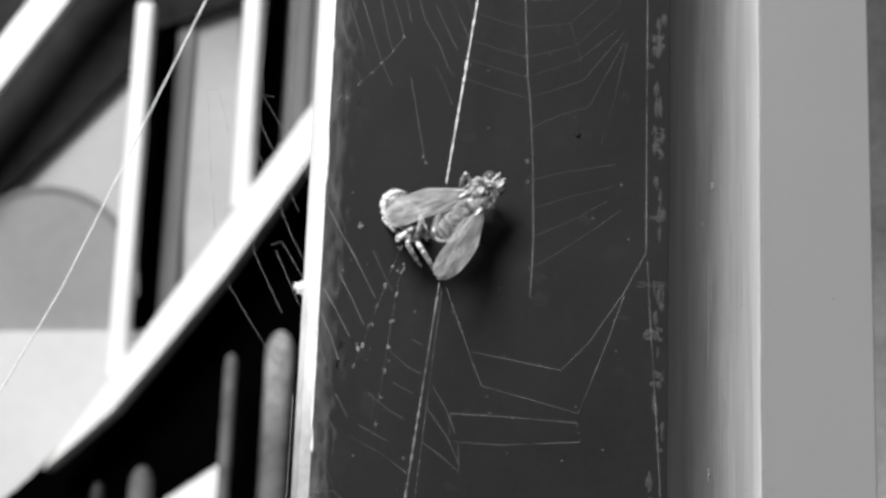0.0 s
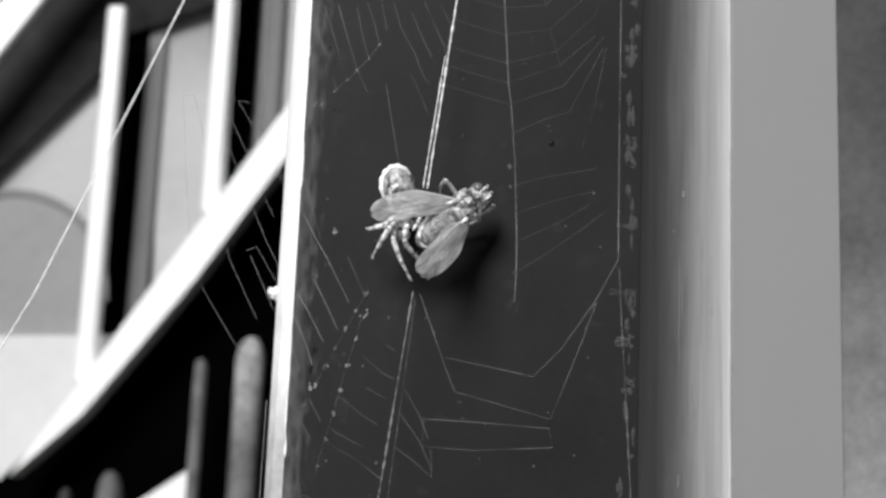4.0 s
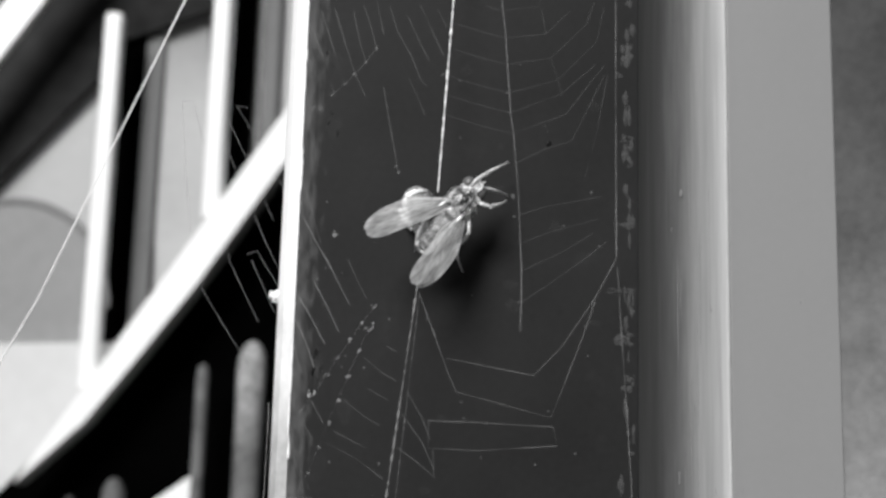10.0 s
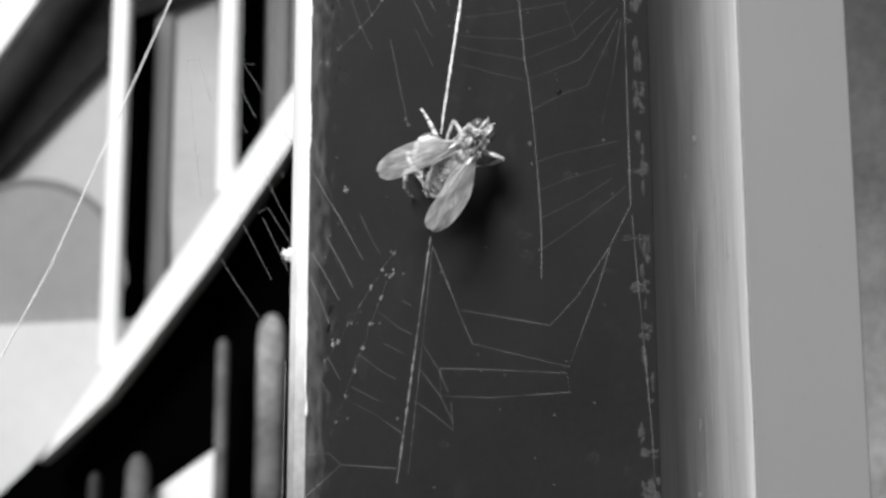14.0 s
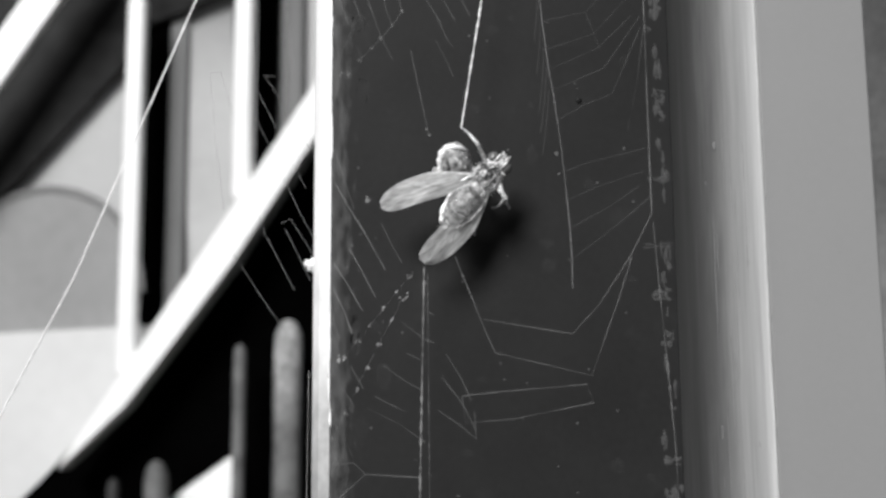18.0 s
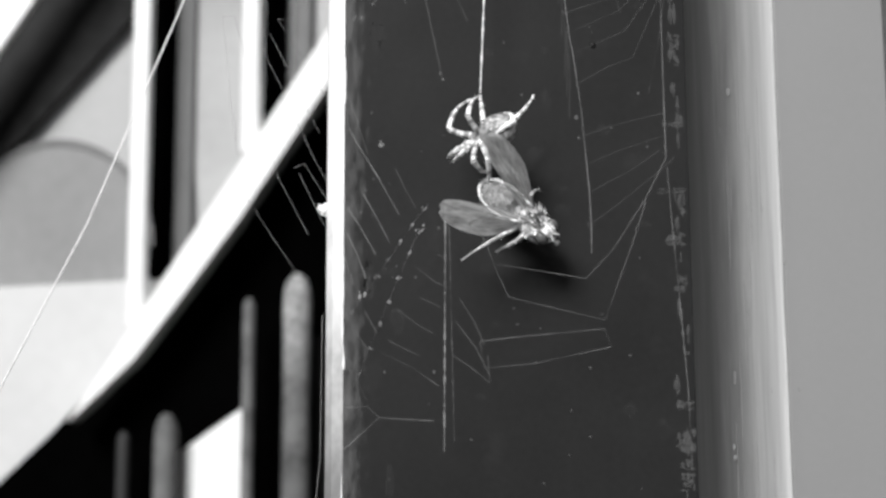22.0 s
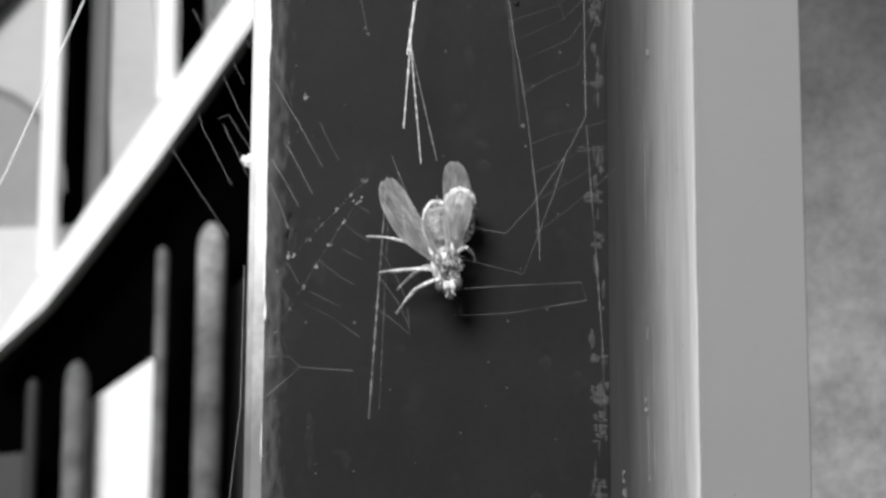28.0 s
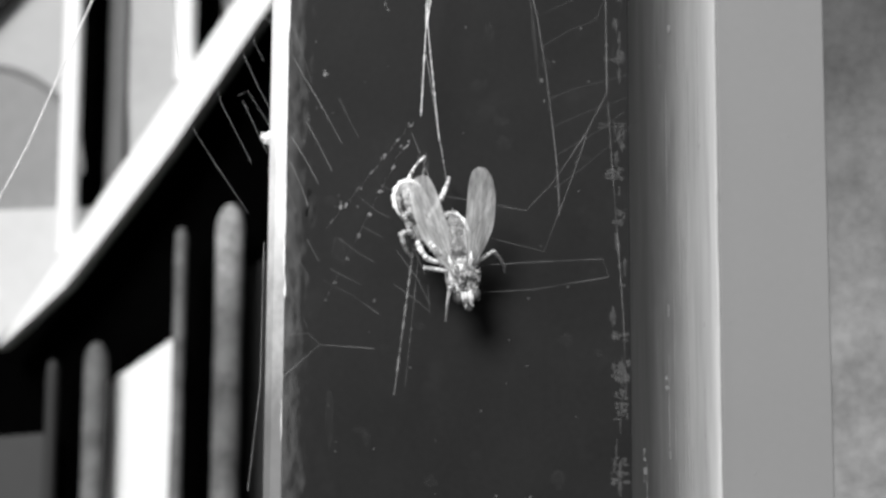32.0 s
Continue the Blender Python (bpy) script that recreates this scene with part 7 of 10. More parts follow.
    walk(spider_legs[1][0], [
        (0, pose(0.00090, 0.00045, 0.00002, 35.5, 65.8, 35.4)),
        (1, pose(0.00090, 0.00045, 0.00002, 37.1, 67.1, 37.2)),
        (2, pose(0.00090, 0.00045, 0.00002, 37.5, 67.4, 37.7)),
        (3, pose(0.00090, 0.00045, 0.00002, 44.5, 71.0, 45.2)),
        (6, pose(0.00090, 0.00045, 0.00002, 56.3, 74.2, 57.4)),
        (7, pose(0.00090, 0.00045, 0.00002, 33.5, 63.5, 32.7)),
        (8, pose(0.00090, 0.00045, 0.00002, 38.7, 68.2, 39.0)),
        (9, pose(0.00090, 0.00045, 0.00002, 33.9, 64.0, 33.3)),
        (10, pose(0.00090, 0.00045, 0.00002, 33.3, 63.0, 32.3)),
        (11, pose(0.00090, 0.00045, 0.00002, 32.2, 60.4, 30.3)),
        (12, pose(0.00090, 0.00045, 0.00002, 33.4, 63.3, 32.6)),
        (13, pose(0.00090, 0.00045, 0.00002, 32.7, 62.0, 31.4)),
        (16, pose(0.00090, 0.00045, 0.00002, 26.4, 65.3, 28.6)),
        (16.5, pose(0.00090, 0.00045, 0.00002, 32.4, 60.9, 30.6)),
        (16.75, pose(0.00090, 0.00045, 0.00002, 41.9, 6.2, 83.8)),
        (17, pose(0.00090, 0.00045, 0.00002, 1.2, -33.2, 141.6)),
        (17.25, pose(0.00090, 0.00045, 0.00002, 41.1, 9.4, 85.6)),
        (17.5, pose(0.00090, 0.00045, 0.00002, 26.6, 65.6, 28.8)),
        (18, pose(0.00090, 0.00045, 0.00002, 33.9, 64.0, 33.3)),
        (18.17, pose(0.00090, 0.00045, 0.00002, -124.0, 62.3, -149.0)),
        (18.33, pose(0.00090, 0.00045, 0.00002, -111.9, 10.5, -168.0)),
        (18.5, pose(0.00090, 0.00045, 0.00002, -80.1, -32.4, 158.3)),
        (18.75, pose(0.00090, 0.00045, 0.00002, -80.7, -62.2, 124.0)),
        (19, pose(0.00090, 0.00045, 0.00002, 0.9, -73.8, 11.8)),
        (19.5, pose(0.00090, 0.00045, 0.00002, -21.0, -72.4, 42.5)),
        (19.75, pose(0.00090, 0.00045, 0.00002, 11.3, -5.6, 18.5)),
        (20, pose(0.00090, 0.00045, 0.00002, 32.8, 62.1, 31.6)),
        (20.17, pose(0.00090, 0.00045, 0.00002, 12.8, 32.6, 56.5)),
        (20.33, pose(0.00090, 0.00045, 0.00002, -14.6, 12.5, 85.8)),
        (20.5, pose(0.00090, 0.00045, 0.00002, -47.2, 9.0, 119.7)),
        (21, pose(0.00090, 0.00045, 0.00002, -59.3, -42.8, 134.8)),
        (21.5, pose(0.00090, 0.00045, 0.00002, -132.8, -42.1, 145.0)),
        (22, pose(0.00090, 0.00045, 0.00002, -75.0, -14.7, 125.3)),
        (22.5, pose(0.00090, 0.00045, 0.00002, -59.7, -40.2, 90.1)),
        (23, pose(0.00090, 0.00045, 0.00002, -20.7, -48.6, 34.1)),
        (23.5, pose(0.00090, 0.00045, 0.00002, -16.1, -31.5, 98.0)),
        (24, pose(0.00090, 0.00045, 0.00002, 3.0, -26.3, 155.7)),
        (24.5, pose(0.00090, 0.00045, 0.00002, -22.4, -38.3, 128.8)),
        (25, pose(0.00090, 0.00045, 0.00002, -43.9, -58.5, 104.5)),
        (26, pose(0.00090, 0.00045, 0.00002, 8.0, -25.6, 54.3)),
        (27, pose(0.00090, 0.00045, 0.00002, 24.4, 20.5, 40.8)),
        (28, pose(0.00090, 0.00045, 0.00002, 39.1, 68.5, 39.5)),
        (28.33, pose(0.00090, 0.00045, 0.00002, 22.8, 14.0, 44.3)),
        (28.67, pose(0.00090, 0.00045, 0.00002, -1.9, -36.3, 66.6)),
        (29, pose(0.00090, 0.00045, 0.00002, -80.4, -52.5, 143.5)),
        (30, pose(0.00090, 0.00045, 0.00002, -121.6, -48.9, -166.9)),
        (30.33, pose(0.00090, 0.00045, 0.00002, -137.4, 1.7, -154.3)),
        (30.67, pose(0.00090, 0.00045, 0.00002, -147.3, 53.5, -153.8)),
        (31, pose(0.00090, 0.00045, 0.00002, 52.3, 73.3, 53.3)),
        (32, pose(0.00090, 0.00045, 0.00002, 57.8, 74.4, 58.9)),
    ])
    walk(spider_legs[1][1], [
        (0, pose(0.00190, 0.00000, 0.00000, 164.6, 40.9, 175.0)),
        (1, pose(0.00190, 0.00000, 0.00000, 163.6, 41.5, 174.8)),
        (2, pose(0.00190, 0.00000, 0.00000, 163.4, 41.7, 174.7)),
        (3, pose(0.00190, 0.00000, 0.00000, 160.8, 43.7, 174.2)),
        (6, pose(0.00190, 0.00000, 0.00000, 158.7, 45.8, 173.9)),
        (7, pose(0.00190, 0.00000, 0.00000, 166.6, 39.8, 175.5)),
        (8, pose(0.00190, 0.00000, 0.00000, 162.8, 42.1, 174.6)),
        (9, pose(0.00190, 0.00000, 0.00000, 166.1, 40.0, 175.3)),
        (10, pose(0.00190, 0.00000, 0.00000, 166.9, 39.6, 175.6)),
        (11, pose(0.00190, 0.00000, 0.00000, 169.5, 38.4, 176.3)),
        (12, pose(0.00190, 0.00000, 0.00000, 166.7, 39.7, 175.5)),
        (13, pose(0.00190, 0.00000, 0.00000, 167.9, 39.1, 175.8)),
        (16, pose(0.00190, 0.00000, 0.00000, 158.8, 39.6, 172.9)),
        (16.5, pose(0.00190, 0.00000, 0.00000, 169.0, 38.6, 176.1)),
        (17, pose(0.00190, 0.00000, 0.00000, 161.8, 71.3, 166.9)),
        (17.5, pose(0.00190, 0.00000, 0.00000, 158.5, 39.8, 172.8)),
        (18, pose(0.00190, 0.00000, 0.00000, 166.1, 40.0, 175.3)),
        (18.5, pose(0.00190, 0.00000, 0.00000, -142.4, 22.9, -172.9)),
        (19, pose(0.00190, 0.00000, 0.00000, 179.6, 30.6, 179.9)),
        (19.5, pose(0.00190, 0.00000, 0.00000, -167.8, 23.7, -177.8)),
        (20, pose(0.00190, 0.00000, 0.00000, 167.7, 39.2, 175.8)),
        (20.5, pose(0.00190, 0.00000, 0.00000, -166.0, 72.3, -170.8)),
        (21, pose(0.00190, 0.00000, 0.00000, 173.8, 37.4, 178.0)),
        (21.5, pose(0.00190, 0.00000, 0.00000, -168.6, 44.0, -175.0)),
        (22, pose(0.00190, 0.00000, 0.00000, -168.9, 43.8, -176.1)),
        (23, pose(0.00190, 0.00000, 0.00000, -161.8, 88.4, -162.5)),
        (24, pose(0.00190, 0.00000, 0.00000, 147.2, 24.1, 175.3)),
        (25, pose(0.00190, 0.00000, 0.00000, 150.8, 59.2, 165.4)),
        (28, pose(0.00190, 0.00000, 0.00000, 162.6, 42.2, 174.6)),
        (29, pose(0.00190, 0.00000, 0.00000, 176.8, 43.6, 178.8)),
        (30, pose(0.00190, 0.00000, 0.00000, -179.2, 30.5, -179.8)),
        (31, pose(0.00190, 0.00000, 0.00000, 159.2, 45.2, 174.0)),
        (32, pose(0.00190, 0.00000, 0.00000, 158.5, 46.1, 173.9)),
    ])
    walk(spider_legs[2][0], [
        (0, pose(0.00060, 0.00048, 0.00002, 125.4, -60.9, -172.9)),
        (0.33, pose(0.00060, 0.00048, 0.00002, 77.9, -14.3, -134.8)),
        (0.67, pose(0.00060, 0.00048, 0.00002, 56.2, 39.8, -134.7)),
        (1, pose(0.00060, 0.00048, 0.00002, -53.5, 72.6, 129.1)),
        (2, pose(0.00060, 0.00048, 0.00002, -52.6, 72.5, 129.9)),
        (3, pose(0.00060, 0.00048, 0.00002, -42.5, 70.2, 140.0)),
        (6, pose(0.00060, 0.00048, 0.00002, -34.6, 66.9, 148.0)),
        (7, pose(0.00060, 0.00048, 0.00002, -64.5, 73.6, 118.1)),
        (8, pose(0.00060, 0.00048, 0.00002, -50.2, 72.1, 132.3)),
        (9, pose(0.00060, 0.00048, 0.00002, -62.7, 73.5, 119.9)),
        (10, pose(0.00060, 0.00048, 0.00002, -65.8, 73.7, 116.9)),
        (11, pose(0.00060, 0.00048, 0.00002, -73.5, 73.7, 109.4)),
        (12, pose(0.00060, 0.00048, 0.00002, -64.9, 73.7, 117.7)),
        (13, pose(0.00060, 0.00048, 0.00002, -68.9, 73.7, 113.8)),
        (14.5, pose(0.00060, 0.00048, 0.00002, -92.6, 8.4, 113.3)),
        (16, pose(0.00060, 0.00048, 0.00002, -129.9, -49.9, 147.0)),
        (16.25, pose(0.00060, 0.00048, 0.00002, -93.0, 8.3, 112.9)),
        (16.5, pose(0.00060, 0.00048, 0.00002, -72.1, 73.7, 110.7)),
        (16.75, pose(0.00060, 0.00048, 0.00002, 35.0, 26.9, -163.3)),
        (17, pose(0.00060, 0.00048, 0.00002, 67.3, -34.8, -177.3)),
        (17.25, pose(0.00060, 0.00048, 0.00002, 36.4, -22.7, 163.4)),
        (17.5, pose(0.00060, 0.00048, 0.00002, 4.5, -21.2, 141.1)),
        (17.75, pose(0.00060, 0.00048, 0.00002, -16.3, 27.1, 149.7)),
        (18, pose(0.00060, 0.00048, 0.00002, -62.8, 73.6, 119.9)),
        (18.5, pose(0.00060, 0.00048, 0.00002, 4.3, 17.0, 153.6)),
        (18.75, pose(0.00060, 0.00048, 0.00002, -5.3, -21.2, 122.9)),
        (19, pose(0.00060, 0.00048, 0.00002, 14.6, -57.8, 78.5)),
        (19.5, pose(0.00060, 0.00048, 0.00002, 6.1, -51.2, 95.7)),
        (19.75, pose(0.00060, 0.00048, 0.00002, -32.8, 8.5, 127.5)),
        (20, pose(0.00060, 0.00048, 0.00002, -68.5, 73.7, 114.3)),
        (20.25, pose(0.00060, 0.00048, 0.00002, -45.4, 34.0, 133.7)),
        (20.5, pose(0.00060, 0.00048, 0.00002, -38.8, -6.9, 134.8)),
        (21, pose(0.00060, 0.00048, 0.00002, -49.2, -27.0, 134.4)),
        (21.25, pose(0.00060, 0.00048, 0.00002, -44.1, 24.2, 136.0)),
        (21.5, pose(0.00060, 0.00048, 0.00002, -21.9, 74.3, 156.4)),
        (21.75, pose(0.00060, 0.00048, 0.00002, -30.0, 40.9, 132.1)),
        (22, pose(0.00060, 0.00048, 0.00002, -22.6, 8.0, 118.0)),
        (23, pose(0.00060, 0.00048, 0.00002, 13.8, -24.2, 139.1)),
        (24, pose(0.00060, 0.00048, 0.00002, 1.0, -9.0, 161.1)),
        (24.5, pose(0.00060, 0.00048, 0.00002, -26.4, -31.6, 147.9)),
        (25, pose(0.00060, 0.00048, 0.00002, -58.8, -57.3, 148.4)),
        (26.5, pose(0.00060, 0.00048, 0.00002, -49.6, 7.1, 138.4)),
        (28, pose(0.00060, 0.00048, 0.00002, -49.5, 71.9, 133.0)),
        (29, pose(0.00060, 0.00048, 0.00002, -59.0, 73.3, 123.6)),
        (30, pose(0.00060, 0.00048, 0.00002, -58.0, 22.7, 151.5)),
        (31, pose(0.00060, 0.00048, 0.00002, -9.0, 0.6, 146.5)),
        (32, pose(0.00060, 0.00048, 0.00002, -33.9, 66.5, 148.7)),
    ])
    walk(spider_legs[2][1], [
        (0, pose(0.00190, 0.00000, 0.00000, -168.8, 24.5, -177.8)),
        (0.5, pose(0.00190, 0.00000, 0.00000, -110.9, 20.6, -174.4)),
        (1, pose(0.00190, 0.00000, 0.00000, -54.8, 15.9, -176.1)),
        (2, pose(0.00190, 0.00000, 0.00000, -55.8, 15.9, -176.0)),
        (3, pose(0.00190, 0.00000, 0.00000, -71.2, 16.5, -175.8)),
        (6, pose(0.00190, 0.00000, 0.00000, -92.7, 17.1, -175.7)),
        (7, pose(0.00190, 0.00000, 0.00000, -44.5, 15.3, -176.4)),
        (8, pose(0.00190, 0.00000, 0.00000, -58.7, 16.1, -176.0)),
        (9, pose(0.00190, 0.00000, 0.00000, -46.0, 15.4, -176.3)),
        (10, pose(0.00190, 0.00000, 0.00000, -43.5, 15.2, -176.4)),
        (11, pose(0.00190, 0.00000, 0.00000, -37.8, 14.8, -176.7)),
        (12, pose(0.00190, 0.00000, 0.00000, -44.2, 15.3, -176.4)),
        (13, pose(0.00190, 0.00000, 0.00000, -41.1, 15.1, -176.5)),
        (14.5, pose(0.00190, 0.00000, 0.00000, -100.9, 17.3, -175.8)),
        (16, pose(0.00190, 0.00000, 0.00000, -161.4, 19.0, -177.5)),
        (16.25, pose(0.00190, 0.00000, 0.00000, -99.7, 17.2, -175.8)),
        (16.5, pose(0.00190, 0.00000, 0.00000, -38.8, 14.9, -176.7)),
        (16.67, pose(0.00190, 0.00000, 0.00000, 20.4, 11.3, -175.0)),
        (16.83, pose(0.00190, 0.00000, 0.00000, 78.7, 8.1, -177.3)),
        (17, pose(0.00190, 0.00000, 0.00000, 136.9, 8.3, 178.8)),
        (17.25, pose(0.00190, 0.00000, 0.00000, 143.3, 44.6, 165.9)),
        (17.5, pose(0.00190, 0.00000, 0.00000, 124.1, 80.6, 132.1)),
        (17.67, pose(0.00190, 0.00000, 0.00000, -109.1, 62.4, -140.2)),
        (17.83, pose(0.00190, 0.00000, 0.00000, -77.2, 34.7, -152.7)),
        (18, pose(0.00190, 0.00000, 0.00000, -45.9, 15.4, -176.3)),
        (18.17, pose(0.00190, 0.00000, 0.00000, -59.6, 37.3, -136.2)),
        (18.33, pose(0.00190, 0.00000, 0.00000, -47.6, 61.2, -80.6)),
        (18.5, pose(0.00190, 0.00000, 0.00000, 4.8, 60.0, 12.0)),
        (19, pose(0.00190, 0.00000, 0.00000, 170.8, 58.5, 175.3)),
        (19.5, pose(0.00190, 0.00000, 0.00000, 9.2, 83.3, 10.5)),
        (19.75, pose(0.00190, 0.00000, 0.00000, -75.0, 47.3, -133.0)),
        (20, pose(0.00190, 0.00000, 0.00000, -41.5, 15.1, -176.5)),
        (20.25, pose(0.00190, 0.00000, 0.00000, -99.5, 34.1, -161.4)),
        (20.5, pose(0.00190, 0.00000, 0.00000, -175.9, 54.4, -178.2)),
        (21, pose(0.00190, 0.00000, 0.00000, -174.3, 46.5, -177.7)),
        (21.25, pose(0.00190, 0.00000, 0.00000, -119.3, 31.8, -166.6)),
        (21.5, pose(0.00190, 0.00000, 0.00000, -73.9, 15.7, -172.9)),
        (21.75, pose(0.00190, 0.00000, 0.00000, -127.3, 36.0, -166.2)),
        (22, pose(0.00190, 0.00000, 0.00000, 161.9, 51.1, 173.0)),
        (23, pose(0.00190, 0.00000, 0.00000, 55.0, 80.0, 64.9)),
        (24, pose(0.00190, 0.00000, 0.00000, 165.1, 45.1, 175.4)),
        (25, pose(0.00190, 0.00000, 0.00000, 154.9, 49.8, 168.7)),
        (26.5, pose(0.00190, 0.00000, 0.00000, -122.3, 36.5, -167.7)),
        (28, pose(0.00190, 0.00000, 0.00000, -59.6, 16.1, -176.0)),
        (29, pose(0.00190, 0.00000, 0.00000, -49.2, 15.6, -176.2)),
        (29.5, pose(0.00190, 0.00000, 0.00000, -30.4, 40.3, -98.0)),
        (30, pose(0.00190, 0.00000, 0.00000, 1.3, 26.4, -11.1)),
        (31, pose(0.00190, 0.00000, 0.00000, -0.1, 39.4, -1.1)),
        (31.5, pose(0.00190, 0.00000, 0.00000, -70.2, 60.6, -108.6)),
        (32, pose(0.00190, 0.00000, 0.00000, -95.1, 17.1, -175.7)),
    ])
    walk(spider_legs[3][0], [
        (0, pose(0.00030, 0.00042, 0.00002, -38.6, 67.6, 145.1)),
        (1, pose(0.00030, 0.00042, 0.00002, -36.2, 12.2, 136.0)),
        (2, pose(0.00030, 0.00042, 0.00002, -15.1, -24.6, 121.6)),
        (2.5, pose(0.00030, 0.00042, 0.00002, -28.5, 18.7, 138.5)),
        (3, pose(0.00030, 0.00042, 0.00002, -30.2, 64.0, 153.4)),
        (4.5, pose(0.00030, 0.00042, 0.00002, -12.7, 19.1, 163.5)),
        (6, pose(0.00030, 0.00042, 0.00002, -2.2, -26.2, 160.3)),
        (7, pose(0.00030, 0.00042, 0.00002, -8.6, 34.9, -167.3)),
        (8, pose(0.00030, 0.00042, 0.00002, -11.5, 18.7, -172.0)),
        (9, pose(0.00030, 0.00042, 0.00002, -41.7, 68.4, 142.0)),
        (10, pose(0.00030, 0.00042, 0.00002, -43.5, 68.7, 140.3)),
        (11, pose(0.00030, 0.00042, 0.00002, -9.4, 46.2, 175.9)),
        (12, pose(0.00030, 0.00042, 0.00002, -43.0, 68.6, 140.8)),
        (13, pose(0.00030, 0.00042, 0.00002, 4.4, 39.0, -179.1)),
        (16, pose(0.00030, 0.00042, 0.00002, -3.7, -19.3, 153.8)),
        (16.25, pose(0.00030, 0.00042, 0.00002, -17.5, 25.7, 156.7)),
        (16.5, pose(0.00030, 0.00042, 0.00002, -47.5, 69.1, 136.5)),
        (16.75, pose(0.00030, 0.00042, 0.00002, -24.2, 24.7, 167.6)),
        (17, pose(0.00030, 0.00042, 0.00002, -25.4, -21.8, -179.7)),
        (17.5, pose(0.00030, 0.00042, 0.00002, -14.7, 9.9, 174.1)),
        (18, pose(0.00030, 0.00042, 0.00002, -41.7, 68.4, 142.0)),
        (18.5, pose(0.00030, 0.00042, 0.00002, -17.6, 21.1, -173.1)),
        (18.75, pose(0.00030, 0.00042, 0.00002, -14.8, -33.6, 173.6)),
        (19, pose(0.00030, 0.00042, 0.00002, 63.8, -76.6, 89.0)),
        (19.5, pose(0.00030, 0.00042, 0.00002, 23.7, -53.9, 130.7)),
        (19.75, pose(0.00030, 0.00042, 0.00002, -9.8, -23.9, 165.1)),
        (20, pose(0.00030, 0.00042, 0.00002, -21.8, 13.4, 178.5)),
        (20.5, pose(0.00030, 0.00042, 0.00002, -37.1, -9.7, 139.5)),
        (20.75, pose(0.00030, 0.00042, 0.00002, 11.4, 34.2, 142.6)),
        (21, pose(0.00030, 0.00042, 0.00002, 99.2, 49.2, -160.4)),
        (21.5, pose(0.00030, 0.00042, 0.00002, 38.9, 5.7, 168.7)),
        (22, pose(0.00030, 0.00042, 0.00002, -27.8, 22.9, 131.8)),
        (23, pose(0.00030, 0.00042, 0.00002, -10.4, -6.7, 179.6)),
        (24, pose(0.00030, 0.00042, 0.00002, 35.7, -23.5, -170.2)),
        (24.5, pose(0.00030, 0.00042, 0.00002, -8.4, -18.8, -179.7)),
        (25, pose(0.00030, 0.00042, 0.00002, -52.4, -21.7, 170.0)),
        (26.5, pose(0.00030, 0.00042, 0.00002, -40.3, 21.4, 157.4)),
        (28, pose(0.00030, 0.00042, 0.00002, -34.1, 66.0, 149.5)),
        (29, pose(0.00030, 0.00042, 0.00002, -53.7, -1.9, 117.8)),
        (30, pose(0.00030, 0.00042, 0.00002, -2.3, 29.4, 169.5)),
        (31, pose(0.00030, 0.00042, 0.00002, -23.8, 1.7, 167.6)),
        (32, pose(0.00030, 0.00042, 0.00002, 3.8, -4.4, 130.5)),
    ])
